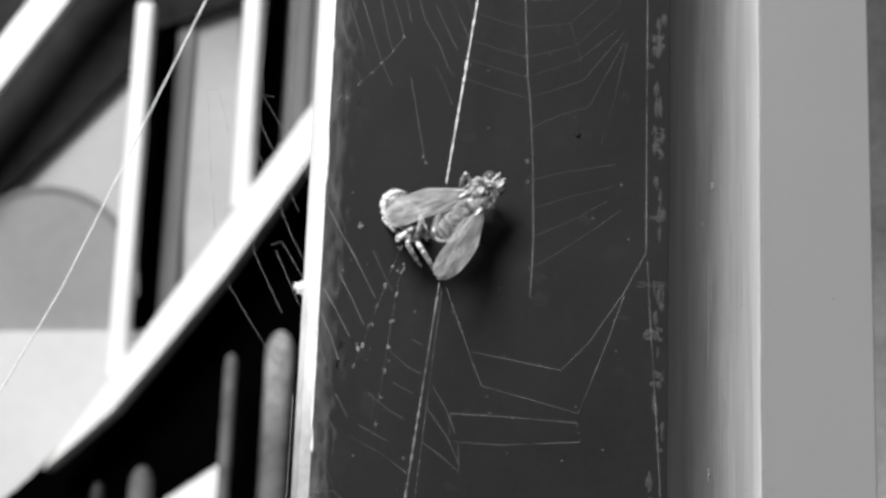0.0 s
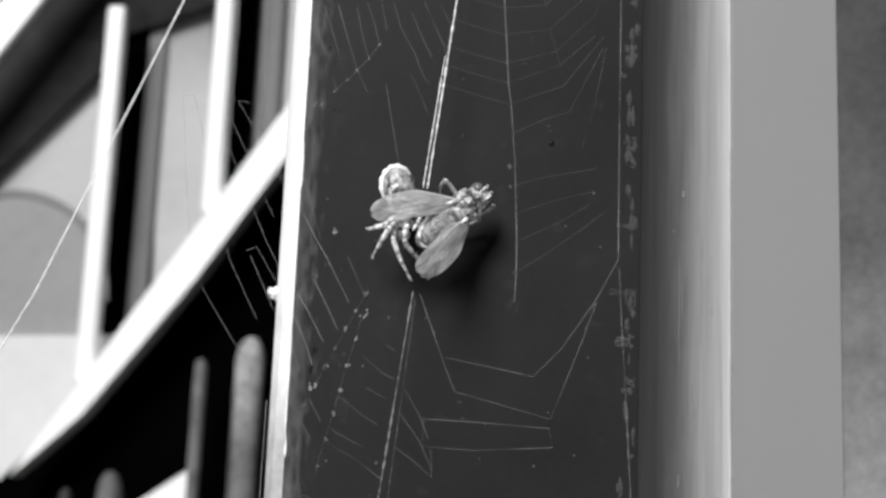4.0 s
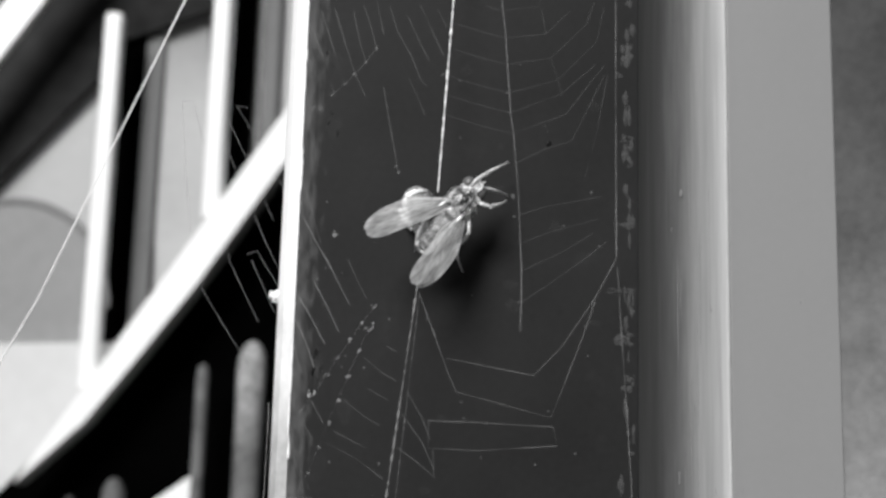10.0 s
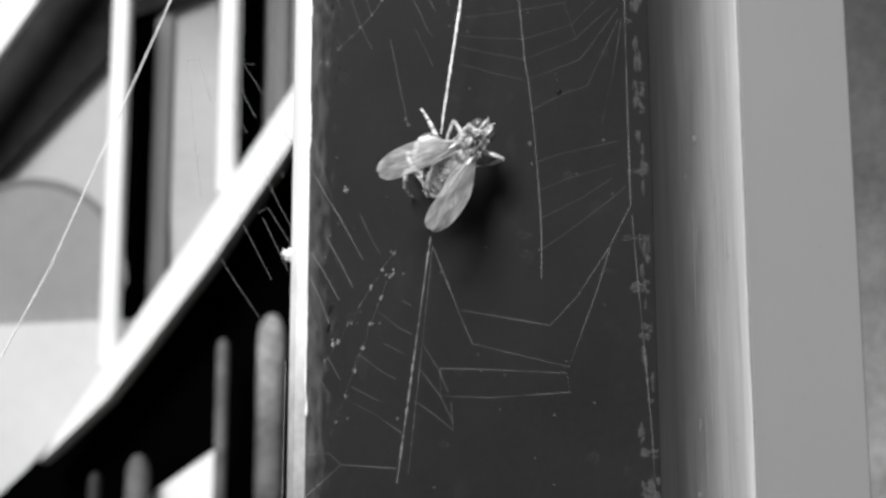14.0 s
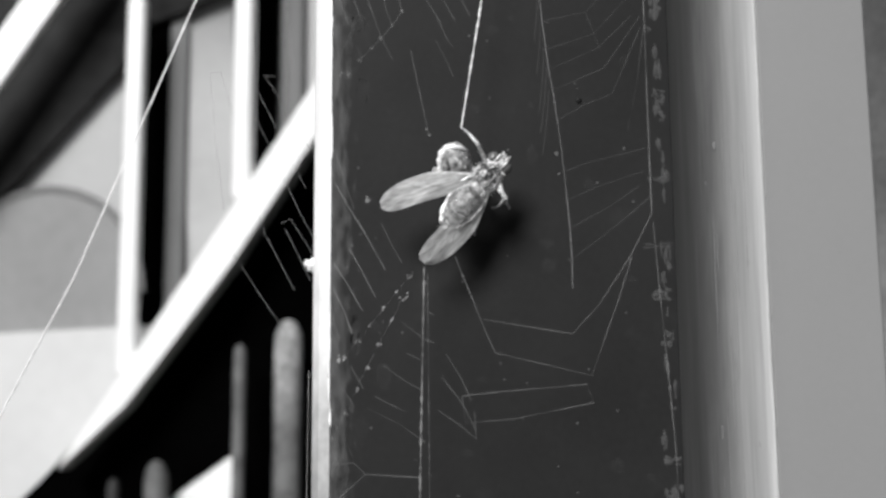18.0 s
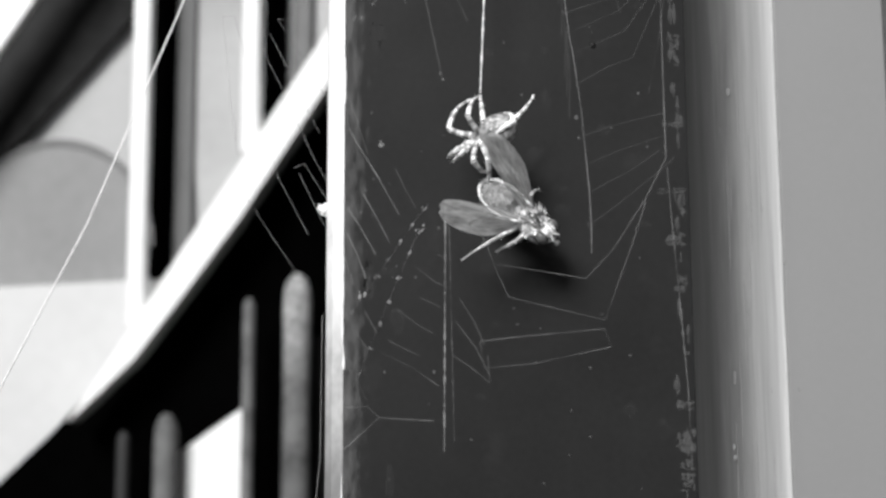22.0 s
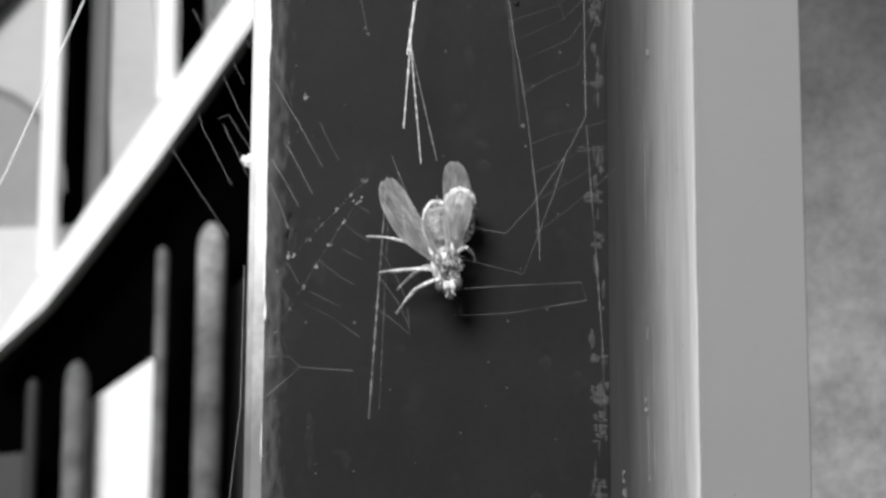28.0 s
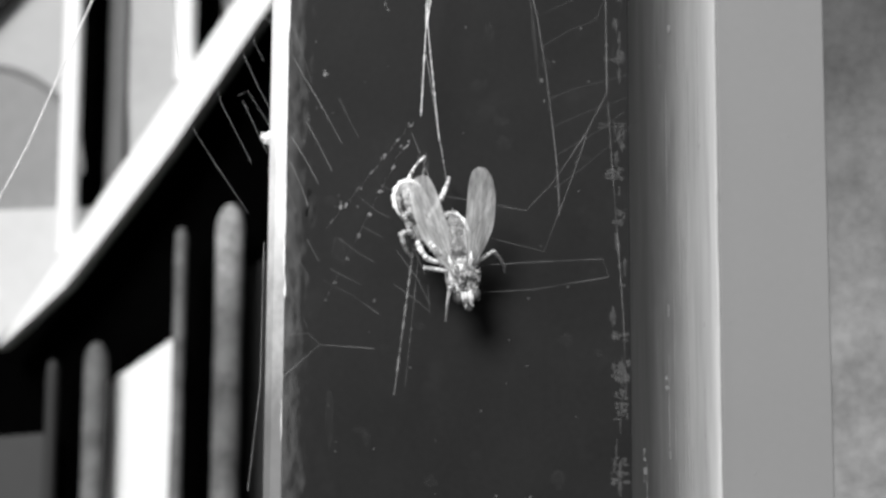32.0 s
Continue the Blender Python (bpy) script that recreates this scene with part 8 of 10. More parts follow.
    walk(spider_legs[3][1], [
        (0, pose(0.00190, 0.00000, 0.00000, -50.8, 17.0, -176.2)),
        (0.5, pose(0.00190, 0.00000, 0.00000, -82.2, 46.9, -140.4)),
        (1, pose(0.00190, 0.00000, 0.00000, -63.6, 86.2, -68.9)),
        (2, pose(0.00190, 0.00000, 0.00000, 156.7, 63.0, 167.4)),
        (2.5, pose(0.00190, 0.00000, 0.00000, -117.8, 42.2, -161.8)),
        (3, pose(0.00190, 0.00000, 0.00000, -64.6, 17.5, -175.9)),
        (4.5, pose(0.00190, 0.00000, 0.00000, -115.5, 35.2, -166.1)),
        (6, pose(0.00190, 0.00000, 0.00000, 179.2, 52.1, 179.7)),
        (7, pose(0.00190, 0.00000, 0.00000, -22.1, 78.7, -29.9)),
        (8, pose(0.00190, 0.00000, 0.00000, -7.1, 68.4, -13.4)),
        (8.5, pose(0.00190, 0.00000, 0.00000, -63.5, 48.3, -124.2)),
        (9, pose(0.00190, 0.00000, 0.00000, -47.7, 16.9, -176.4)),
        (10, pose(0.00190, 0.00000, 0.00000, -46.2, 16.8, -176.5)),
        (10.5, pose(0.00190, 0.00000, 0.00000, -48.1, 47.4, -108.6)),
        (11, pose(0.00190, 0.00000, 0.00000, -0.7, 51.0, -2.9)),
        (11.5, pose(0.00190, 0.00000, 0.00000, -48.4, 47.5, -108.7)),
        (12, pose(0.00190, 0.00000, 0.00000, -46.6, 16.8, -176.4)),
        (12.33, pose(0.00190, 0.00000, 0.00000, -47.9, 37.2, -128.9)),
        (12.67, pose(0.00190, 0.00000, 0.00000, -25.6, 49.9, -65.1)),
        (13, pose(0.00190, 0.00000, 0.00000, 0.1, 40.2, 1.5)),
        (14.5, pose(0.00190, 0.00000, 0.00000, 22.9, 82.1, 26.9)),
        (16, pose(0.00190, 0.00000, 0.00000, 167.9, 54.0, 174.3)),
        (16.25, pose(0.00190, 0.00000, 0.00000, -106.4, 36.6, -163.1)),
        (16.5, pose(0.00190, 0.00000, 0.00000, -43.3, 16.7, -176.7)),
        (16.75, pose(0.00190, 0.00000, 0.00000, -92.5, 34.1, -159.0)),
        (17, pose(0.00190, 0.00000, 0.00000, -154.8, 57.1, -166.4)),
        (17.5, pose(0.00190, 0.00000, 0.00000, -113.2, 84.6, -119.6)),
        (17.75, pose(0.00190, 0.00000, 0.00000, -82.3, 45.1, -142.4)),
        (18, pose(0.00190, 0.00000, 0.00000, -47.7, 16.9, -176.4)),
        (18.25, pose(0.00190, 0.00000, 0.00000, -61.7, 47.7, -123.6)),
        (18.5, pose(0.00190, 0.00000, 0.00000, -8.7, 66.9, -17.0)),
        (19, pose(0.00190, 0.00000, 0.00000, 167.4, 50.5, 174.0)),
        (19.5, pose(0.00190, 0.00000, 0.00000, 158.7, 73.2, 164.8)),
        (20, pose(0.00190, 0.00000, 0.00000, -144.1, 79.8, -151.1)),
        (20.5, pose(0.00190, 0.00000, 0.00000, -175.0, 43.1, -178.3)),
        (20.75, pose(0.00190, 0.00000, 0.00000, 134.3, 83.6, 143.5)),
        (21, pose(0.00190, 0.00000, 0.00000, 5.1, 51.1, 26.5)),
        (21.5, pose(0.00190, 0.00000, 0.00000, 138.4, 75.4, 150.2)),
        (22, pose(0.00190, 0.00000, 0.00000, -173.1, 71.6, -175.5)),
        (23, pose(0.00190, 0.00000, 0.00000, -19.4, 83.6, -22.4)),
        (23.5, pose(0.00190, 0.00000, 0.00000, 121.8, 52.1, 151.6)),
        (24, pose(0.00190, 0.00000, 0.00000, 102.5, 12.0, 174.8)),
        (24.5, pose(0.00190, 0.00000, 0.00000, 143.4, 25.7, 173.1)),
        (25, pose(0.00190, 0.00000, 0.00000, -170.1, 36.7, -177.1)),
        (26.5, pose(0.00190, 0.00000, 0.00000, -110.6, 27.1, -170.6)),
        (28, pose(0.00190, 0.00000, 0.00000, -56.7, 17.3, -176.0)),
        (28.5, pose(0.00190, 0.00000, 0.00000, -64.0, 50.5, -120.5)),
        (29, pose(0.00190, 0.00000, 0.00000, -4.1, 61.9, -9.2)),
        (30, pose(0.00190, 0.00000, 0.00000, 2.1, 56.4, 6.9)),
        (31, pose(0.00190, 0.00000, 0.00000, -1.3, 44.8, -9.3)),
        (32, pose(0.00190, 0.00000, 0.00000, 2.3, 62.8, 5.7)),
    ])
    walk(spider_legs[4][0], [
        (0, pose(0.00115, -0.00036, 0.00002, 43.2, -78.9, -49.3)),
        (0.5, pose(0.00115, -0.00036, 0.00002, -3.9, -15.5, -9.6)),
        (1, pose(0.00115, -0.00036, 0.00002, -18.9, 50.3, -16.6)),
        (1.5, pose(0.00115, -0.00036, 0.00002, -3.7, 13.8, -4.3)),
        (2, pose(0.00115, -0.00036, 0.00002, 4.4, -23.9, -1.3)),
        (3, pose(0.00115, -0.00036, 0.00002, 53.5, -65.7, -34.7)),
        (6, pose(0.00115, -0.00036, 0.00002, -5.4, -41.4, 7.5)),
        (6.5, pose(0.00115, -0.00036, 0.00002, -2.6, -74.9, 24.6)),
        (7, pose(0.00115, -0.00036, 0.00002, -155.8, -70.6, -163.9)),
        (8, pose(0.00115, -0.00036, 0.00002, 57.1, -65.9, -67.7)),
        (9, pose(0.00115, -0.00036, 0.00002, 69.6, -60.8, -151.5)),
        (9.33, pose(0.00115, -0.00036, 0.00002, -9.3, -45.3, -64.2)),
        (9.67, pose(0.00115, -0.00036, 0.00002, -24.4, -0.6, -37.7)),
        (10, pose(0.00115, -0.00036, 0.00002, -18.7, 45.7, -15.2)),
        (11, pose(0.00115, -0.00036, 0.00002, -19.2, 42.8, -14.6)),
        (11.5, pose(0.00115, -0.00036, 0.00002, 14.9, 6.3, -30.7)),
        (12, pose(0.00115, -0.00036, 0.00002, 58.4, -13.1, -64.9)),
        (12.5, pose(0.00115, -0.00036, 0.00002, 15.2, 7.4, -30.7)),
        (13, pose(0.00115, -0.00036, 0.00002, -18.8, 44.5, -14.9)),
        (14.5, pose(0.00115, -0.00036, 0.00002, -7.1, 1.7, -24.5)),
        (16, pose(0.00115, -0.00036, 0.00002, 15.7, -36.8, -46.5)),
        (16.25, pose(0.00115, -0.00036, 0.00002, -7.3, 1.1, -24.4)),
        (16.5, pose(0.00115, -0.00036, 0.00002, -19.1, 43.3, -14.7)),
        (17, pose(0.00115, -0.00036, 0.00002, -31.9, 46.4, -22.6)),
        (17.5, pose(0.00115, -0.00036, 0.00002, -25.2, 46.8, -19.0)),
        (18, pose(0.00115, -0.00036, 0.00002, -18.6, 46.8, -15.5)),
        (18.5, pose(0.00115, -0.00036, 0.00002, -18.9, 50.5, -16.7)),
        (19, pose(0.00115, -0.00036, 0.00002, -24.7, 61.5, -23.7)),
        (19.25, pose(0.00115, -0.00036, 0.00002, -5.8, 8.2, -23.0)),
        (19.5, pose(0.00115, -0.00036, 0.00002, 19.0, -42.0, -42.6)),
        (19.75, pose(0.00115, -0.00036, 0.00002, -5.4, -0.6, -21.2)),
        (20, pose(0.00115, -0.00036, 0.00002, -18.8, 44.7, -15.0)),
        (20.25, pose(0.00115, -0.00036, 0.00002, -15.8, -8.6, 2.0)),
        (20.5, pose(0.00115, -0.00036, 0.00002, -37.0, -59.5, 31.3)),
        (20.75, pose(0.00115, -0.00036, 0.00002, -23.4, -6.4, 1.1)),
        (21, pose(0.00115, -0.00036, 0.00002, -38.8, 45.9, -26.5)),
        (21.25, pose(0.00115, -0.00036, 0.00002, -36.8, -23.6, -2.6)),
        (21.5, pose(0.00115, -0.00036, 0.00002, -131.3, -69.5, 101.7)),
        (22, pose(0.00115, -0.00036, 0.00002, -135.5, -50.2, 63.0)),
        (22.5, pose(0.00115, -0.00036, 0.00002, -84.7, -65.5, 52.4)),
        (23, pose(0.00115, -0.00036, 0.00002, -5.4, -66.9, 11.8)),
        (23.5, pose(0.00115, -0.00036, 0.00002, -4.4, -6.6, 0.2)),
        (24, pose(0.00115, -0.00036, 0.00002, -19.3, 52.2, -17.4)),
        (24.5, pose(0.00115, -0.00036, 0.00002, -2.3, 7.6, 19.0)),
        (25, pose(0.00115, -0.00036, 0.00002, -14.2, -37.8, 49.4)),
        (26.5, pose(0.00115, -0.00036, 0.00002, -2.4, 7.4, 18.9)),
        (28, pose(0.00115, -0.00036, 0.00002, -19.2, 51.9, -17.2)),
        (28.33, pose(0.00115, -0.00036, 0.00002, -5.0, -4.1, 2.7)),
        (28.67, pose(0.00115, -0.00036, 0.00002, -10.3, -61.2, 19.4)),
        (29, pose(0.00115, -0.00036, 0.00002, -157.2, -58.8, 174.9)),
        (30, pose(0.00115, -0.00036, 0.00002, 112.4, -53.0, -118.7)),
        (31, pose(0.00115, -0.00036, 0.00002, 46.0, -54.4, -58.2)),
        (32, pose(0.00115, -0.00036, 0.00002, 28.4, -50.6, 8.0)),
    ])
    walk(spider_legs[4][1], [
        (0, pose(0.00190, 0.00000, 0.00000, 176.1, 81.2, 176.8)),
        (1, pose(0.00190, 0.00000, 0.00000, -158.5, 32.4, -176.0)),
        (1.5, pose(0.00190, 0.00000, 0.00000, -145.6, 77.7, -153.1)),
        (2, pose(0.00190, 0.00000, 0.00000, 0.3, 55.1, 2.0)),
        (3, pose(0.00190, 0.00000, 0.00000, 10.2, 64.4, 17.4)),
        (6, pose(0.00190, 0.00000, 0.00000, -5.4, 80.5, -6.8)),
        (6.5, pose(0.00190, 0.00000, 0.00000, 135.0, 56.5, 155.3)),
        (7, pose(0.00190, 0.00000, 0.00000, 125.2, 16.0, 172.8)),
        (8, pose(0.00190, 0.00000, 0.00000, 166.1, 66.1, 171.9)),
        (9, pose(0.00190, 0.00000, 0.00000, -133.3, 15.8, -173.8)),
        (10, pose(0.00190, 0.00000, 0.00000, -163.1, 30.3, -176.5)),
        (11, pose(0.00190, 0.00000, 0.00000, -166.4, 29.0, -177.0)),
        (11.5, pose(0.00190, 0.00000, 0.00000, -168.7, 74.1, -170.2)),
        (12, pose(0.00190, 0.00000, 0.00000, 2.7, 60.6, 9.3)),
        (12.5, pose(0.00190, 0.00000, 0.00000, -165.9, 74.5, -168.2)),
        (13, pose(0.00190, 0.00000, 0.00000, -164.4, 29.8, -176.7)),
        (16, pose(0.00190, 0.00000, 0.00000, -12.0, 78.8, -17.1)),
        (16.5, pose(0.00190, 0.00000, 0.00000, -165.8, 29.2, -176.9)),
        (17, pose(0.00190, 0.00000, 0.00000, 179.9, 31.9, 180.0)),
        (17.5, pose(0.00190, 0.00000, 0.00000, -170.6, 31.4, -178.2)),
        (18, pose(0.00190, 0.00000, 0.00000, -161.9, 30.8, -176.4)),
        (18.5, pose(0.00190, 0.00000, 0.00000, -158.3, 32.5, -176.0)),
        (19, pose(0.00190, 0.00000, 0.00000, -150.4, 37.9, -175.4)),
        (19.5, pose(0.00190, 0.00000, 0.00000, 159.6, 70.0, 166.9)),
        (20, pose(0.00190, 0.00000, 0.00000, -164.2, 29.9, -176.7)),
        (20.5, pose(0.00190, 0.00000, 0.00000, 139.4, 86.5, 142.8)),
        (21, pose(0.00190, 0.00000, 0.00000, 169.6, 32.4, 178.1)),
        (21.5, pose(0.00190, 0.00000, 0.00000, -149.9, 17.3, -176.4)),
        (22, pose(0.00190, 0.00000, 0.00000, -125.7, 53.5, -153.1)),
        (23, pose(0.00190, 0.00000, 0.00000, 175.0, 81.1, 176.0)),
        (24, pose(0.00190, 0.00000, 0.00000, -156.7, 33.3, -175.8)),
        (24.5, pose(0.00190, 0.00000, 0.00000, -164.5, 71.0, -168.9)),
        (25, pose(0.00190, 0.00000, 0.00000, 10.2, 71.0, 19.0)),
        (26.5, pose(0.00190, 0.00000, 0.00000, -164.8, 70.9, -169.0)),
        (28, pose(0.00190, 0.00000, 0.00000, -157.0, 33.2, -175.8)),
        (29, pose(0.00190, 0.00000, 0.00000, 178.8, 54.4, 179.4)),
        (30, pose(0.00190, 0.00000, 0.00000, 160.0, 49.3, 171.5)),
        (31, pose(0.00190, 0.00000, 0.00000, 127.4, 21.1, 173.0)),
        (32, pose(0.00190, 0.00000, 0.00000, 151.9, 68.8, 161.9)),
    ])
    walk(spider_legs[5][0], [
        (0, pose(0.00090, -0.00045, 0.00002, 117.0, -61.4, -136.0)),
        (0.5, pose(0.00090, -0.00045, 0.00002, 46.3, -52.7, -128.4)),
        (1, pose(0.00090, -0.00045, 0.00002, -11.2, -45.1, -137.5)),
        (1.5, pose(0.00090, -0.00045, 0.00002, 20.6, -45.4, -101.0)),
        (2, pose(0.00090, -0.00045, 0.00002, 49.7, -59.2, -65.0)),
        (3, pose(0.00090, -0.00045, 0.00002, 23.1, -78.9, -70.7)),
        (6, pose(0.00090, -0.00045, 0.00002, 12.3, -46.6, -11.5)),
        (6.5, pose(0.00090, -0.00045, 0.00002, 34.4, -54.7, -76.4)),
        (7, pose(0.00090, -0.00045, 0.00002, 55.0, -45.4, -140.0)),
        (8, pose(0.00090, -0.00045, 0.00002, 75.4, -63.2, -126.4)),
        (9, pose(0.00090, -0.00045, 0.00002, 88.8, -38.4, -101.0)),
        (9.33, pose(0.00090, -0.00045, 0.00002, 30.7, -23.7, -49.5)),
        (9.67, pose(0.00090, -0.00045, 0.00002, -0.5, 17.3, -28.4)),
        (10, pose(0.00090, -0.00045, 0.00002, -33.3, 63.0, -32.3)),
        (11, pose(0.00090, -0.00045, 0.00002, -32.3, 60.4, -30.3)),
        (12, pose(0.00090, -0.00045, 0.00002, -33.5, 63.3, -32.6)),
        (12.33, pose(0.00090, -0.00045, 0.00002, 153.9, 60.2, 174.0)),
        (12.67, pose(0.00090, -0.00045, 0.00002, 135.5, 5.5, -179.1)),
        (13, pose(0.00090, -0.00045, 0.00002, 102.5, -42.2, -149.3)),
        (14, pose(0.00090, -0.00045, 0.00002, 135.9, 5.6, -177.3)),
        (15, pose(0.00090, -0.00045, 0.00002, 157.9, 59.7, 180.0)),
        (16, pose(0.00090, -0.00045, 0.00002, -41.2, 62.8, -37.9)),
        (16.5, pose(0.00090, -0.00045, 0.00002, -32.4, 60.9, -30.6)),
        (17, pose(0.00090, -0.00045, 0.00002, -49.2, 62.0, -43.4)),
        (17.5, pose(0.00090, -0.00045, 0.00002, -41.6, 63.1, -38.4)),
        (18, pose(0.00090, -0.00045, 0.00002, -34.0, 64.0, -33.3)),
        (18.5, pose(0.00090, -0.00045, 0.00002, -37.3, 67.3, -37.5)),
        (18.75, pose(0.00090, -0.00045, 0.00002, -8.0, -1.4, -4.8)),
        (19, pose(0.00090, -0.00045, 0.00002, -13.0, -73.1, 11.9)),
        (19.5, pose(0.00090, -0.00045, 0.00002, 11.9, -48.5, -50.2)),
        (19.75, pose(0.00090, -0.00045, 0.00002, -14.2, 5.3, -29.5)),
        (20, pose(0.00090, -0.00045, 0.00002, -32.8, 62.1, -31.6)),
        (20.5, pose(0.00090, -0.00045, 0.00002, -52.5, 58.8, -43.5)),
        (20.67, pose(0.00090, -0.00045, 0.00002, 164.5, 66.9, 178.5)),
        (20.83, pose(0.00090, -0.00045, 0.00002, 144.7, 17.2, 164.8)),
        (21, pose(0.00090, -0.00045, 0.00002, 134.8, -33.2, 167.2)),
        (21.25, pose(0.00090, -0.00045, 0.00002, 152.0, 38.5, 165.6)),
        (21.5, pose(0.00090, -0.00045, 0.00002, -57.7, 65.4, -53.2)),
        (21.67, pose(0.00090, -0.00045, 0.00002, 162.2, 53.6, 164.0)),
        (21.83, pose(0.00090, -0.00045, 0.00002, 153.7, -3.1, 151.4)),
        (22, pose(0.00090, -0.00045, 0.00002, 157.7, -60.2, 140.6)),
        (22.5, pose(0.00090, -0.00045, 0.00002, 104.5, -84.7, -138.7)),
        (23, pose(0.00090, -0.00045, 0.00002, 24.6, -62.5, -31.6)),
        (23.5, pose(0.00090, -0.00045, 0.00002, 44.3, -56.8, -86.2)),
        (24, pose(0.00090, -0.00045, 0.00002, 48.3, -45.7, -127.0)),
        (24.33, pose(0.00090, -0.00045, 0.00002, -3.9, -24.9, -72.4)),
        (24.67, pose(0.00090, -0.00045, 0.00002, -24.2, 17.0, -48.6)),
        (25, pose(0.00090, -0.00045, 0.00002, -29.7, 63.3, -30.0)),
        (28, pose(0.00090, -0.00045, 0.00002, -39.1, 68.5, -39.5)),
        (28.33, pose(0.00090, -0.00045, 0.00002, -24.4, 13.9, -46.4)),
        (28.67, pose(0.00090, -0.00045, 0.00002, 0.6, -36.2, -69.7)),
        (29, pose(0.00090, -0.00045, 0.00002, 78.3, -51.5, -146.4)),
        (29.33, pose(0.00090, -0.00045, 0.00002, 2.7, -36.0, -69.7)),
        (29.67, pose(0.00090, -0.00045, 0.00002, -20.5, 13.6, -44.9)),
        (30, pose(0.00090, -0.00045, 0.00002, -27.6, 67.5, -30.2)),
        (30.5, pose(0.00090, -0.00045, 0.00002, -17.4, -4.6, -27.3)),
        (31, pose(0.00090, -0.00045, 0.00002, 12.5, -75.0, -54.6)),
        (32, pose(0.00090, -0.00045, 0.00002, 70.4, -63.9, -117.9)),
    ])
    walk(spider_legs[5][1], [
        (0, pose(0.00190, 0.00000, 0.00000, 168.8, 47.8, 175.5)),
        (1, pose(0.00190, 0.00000, 0.00000, -134.8, 20.2, -171.4)),
        (2, pose(0.00190, 0.00000, 0.00000, 168.8, 53.4, 175.6)),
        (3, pose(0.00190, 0.00000, 0.00000, -165.1, 67.2, -170.5)),
        (6, pose(0.00190, 0.00000, 0.00000, 168.0, 70.3, 172.4)),
        (7, pose(0.00190, 0.00000, 0.00000, -164.8, 53.7, -172.9)),
        (7.33, pose(0.00190, 0.00000, 0.00000, -98.1, 34.6, -149.9)),
        (7.67, pose(0.00190, 0.00000, 0.00000, -50.6, 10.5, -157.3)),
        (8, pose(0.00190, 0.00000, 0.00000, -2.2, -0.7, -179.8)),
        (8.33, pose(0.00190, 0.00000, 0.00000, 41.5, 11.1, 152.4)),
        (8.67, pose(0.00190, 0.00000, 0.00000, 81.8, 38.3, 138.4)),
        (9, pose(0.00190, 0.00000, 0.00000, 145.8, 65.6, 160.2)),
        (10, pose(0.00190, 0.00000, 0.00000, -167.0, 39.6, -175.6)),
        (11, pose(0.00190, 0.00000, 0.00000, -169.5, 38.4, -176.3)),
        (12, pose(0.00190, 0.00000, 0.00000, -166.7, 39.7, -175.5)),
        (13, pose(0.00190, 0.00000, 0.00000, 170.1, 21.2, 178.7)),
        (16, pose(0.00190, 0.00000, 0.00000, -173.5, 40.4, -177.8)),
        (16.5, pose(0.00190, 0.00000, 0.00000, -169.0, 38.6, -176.2)),
        (17, pose(0.00190, 0.00000, 0.00000, 179.0, 41.0, 179.7)),
        (17.5, pose(0.00190, 0.00000, 0.00000, -173.3, 40.6, -177.8)),
        (18, pose(0.00190, 0.00000, 0.00000, -166.1, 40.0, -175.4)),
        (18.5, pose(0.00190, 0.00000, 0.00000, -163.5, 41.6, -174.8)),
        (19, pose(0.00190, 0.00000, 0.00000, -172.8, 24.4, -178.7)),
        (19.5, pose(0.00190, 0.00000, 0.00000, 162.6, 28.7, 177.2)),
        (20, pose(0.00190, 0.00000, 0.00000, -167.8, 39.2, -175.8)),
        (20.5, pose(0.00190, 0.00000, 0.00000, 171.4, 40.0, 177.1)),
        (21, pose(0.00190, 0.00000, 0.00000, 160.0, 34.9, 173.5)),
        (21.5, pose(0.00190, 0.00000, 0.00000, 179.6, 43.6, 179.9)),
        (22, pose(0.00190, 0.00000, 0.00000, -156.2, 57.2, -167.7)),
        (23, pose(0.00190, 0.00000, 0.00000, 131.8, 88.2, 133.7)),
        (24, pose(0.00190, 0.00000, 0.00000, 178.3, 55.7, 179.2)),
        (25, pose(0.00190, 0.00000, 0.00000, -163.8, 39.2, -174.5)),
        (28, pose(0.00190, 0.00000, 0.00000, -162.7, 42.2, -174.6)),
        (29, pose(0.00190, 0.00000, 0.00000, -176.3, 45.6, -178.6)),
        (30, pose(0.00190, 0.00000, 0.00000, -156.6, 40.6, -172.4)),
        (31, pose(0.00190, 0.00000, 0.00000, -172.7, 31.1, -178.3)),
        (32, pose(0.00190, 0.00000, 0.00000, 147.4, 24.8, 173.1)),
    ])
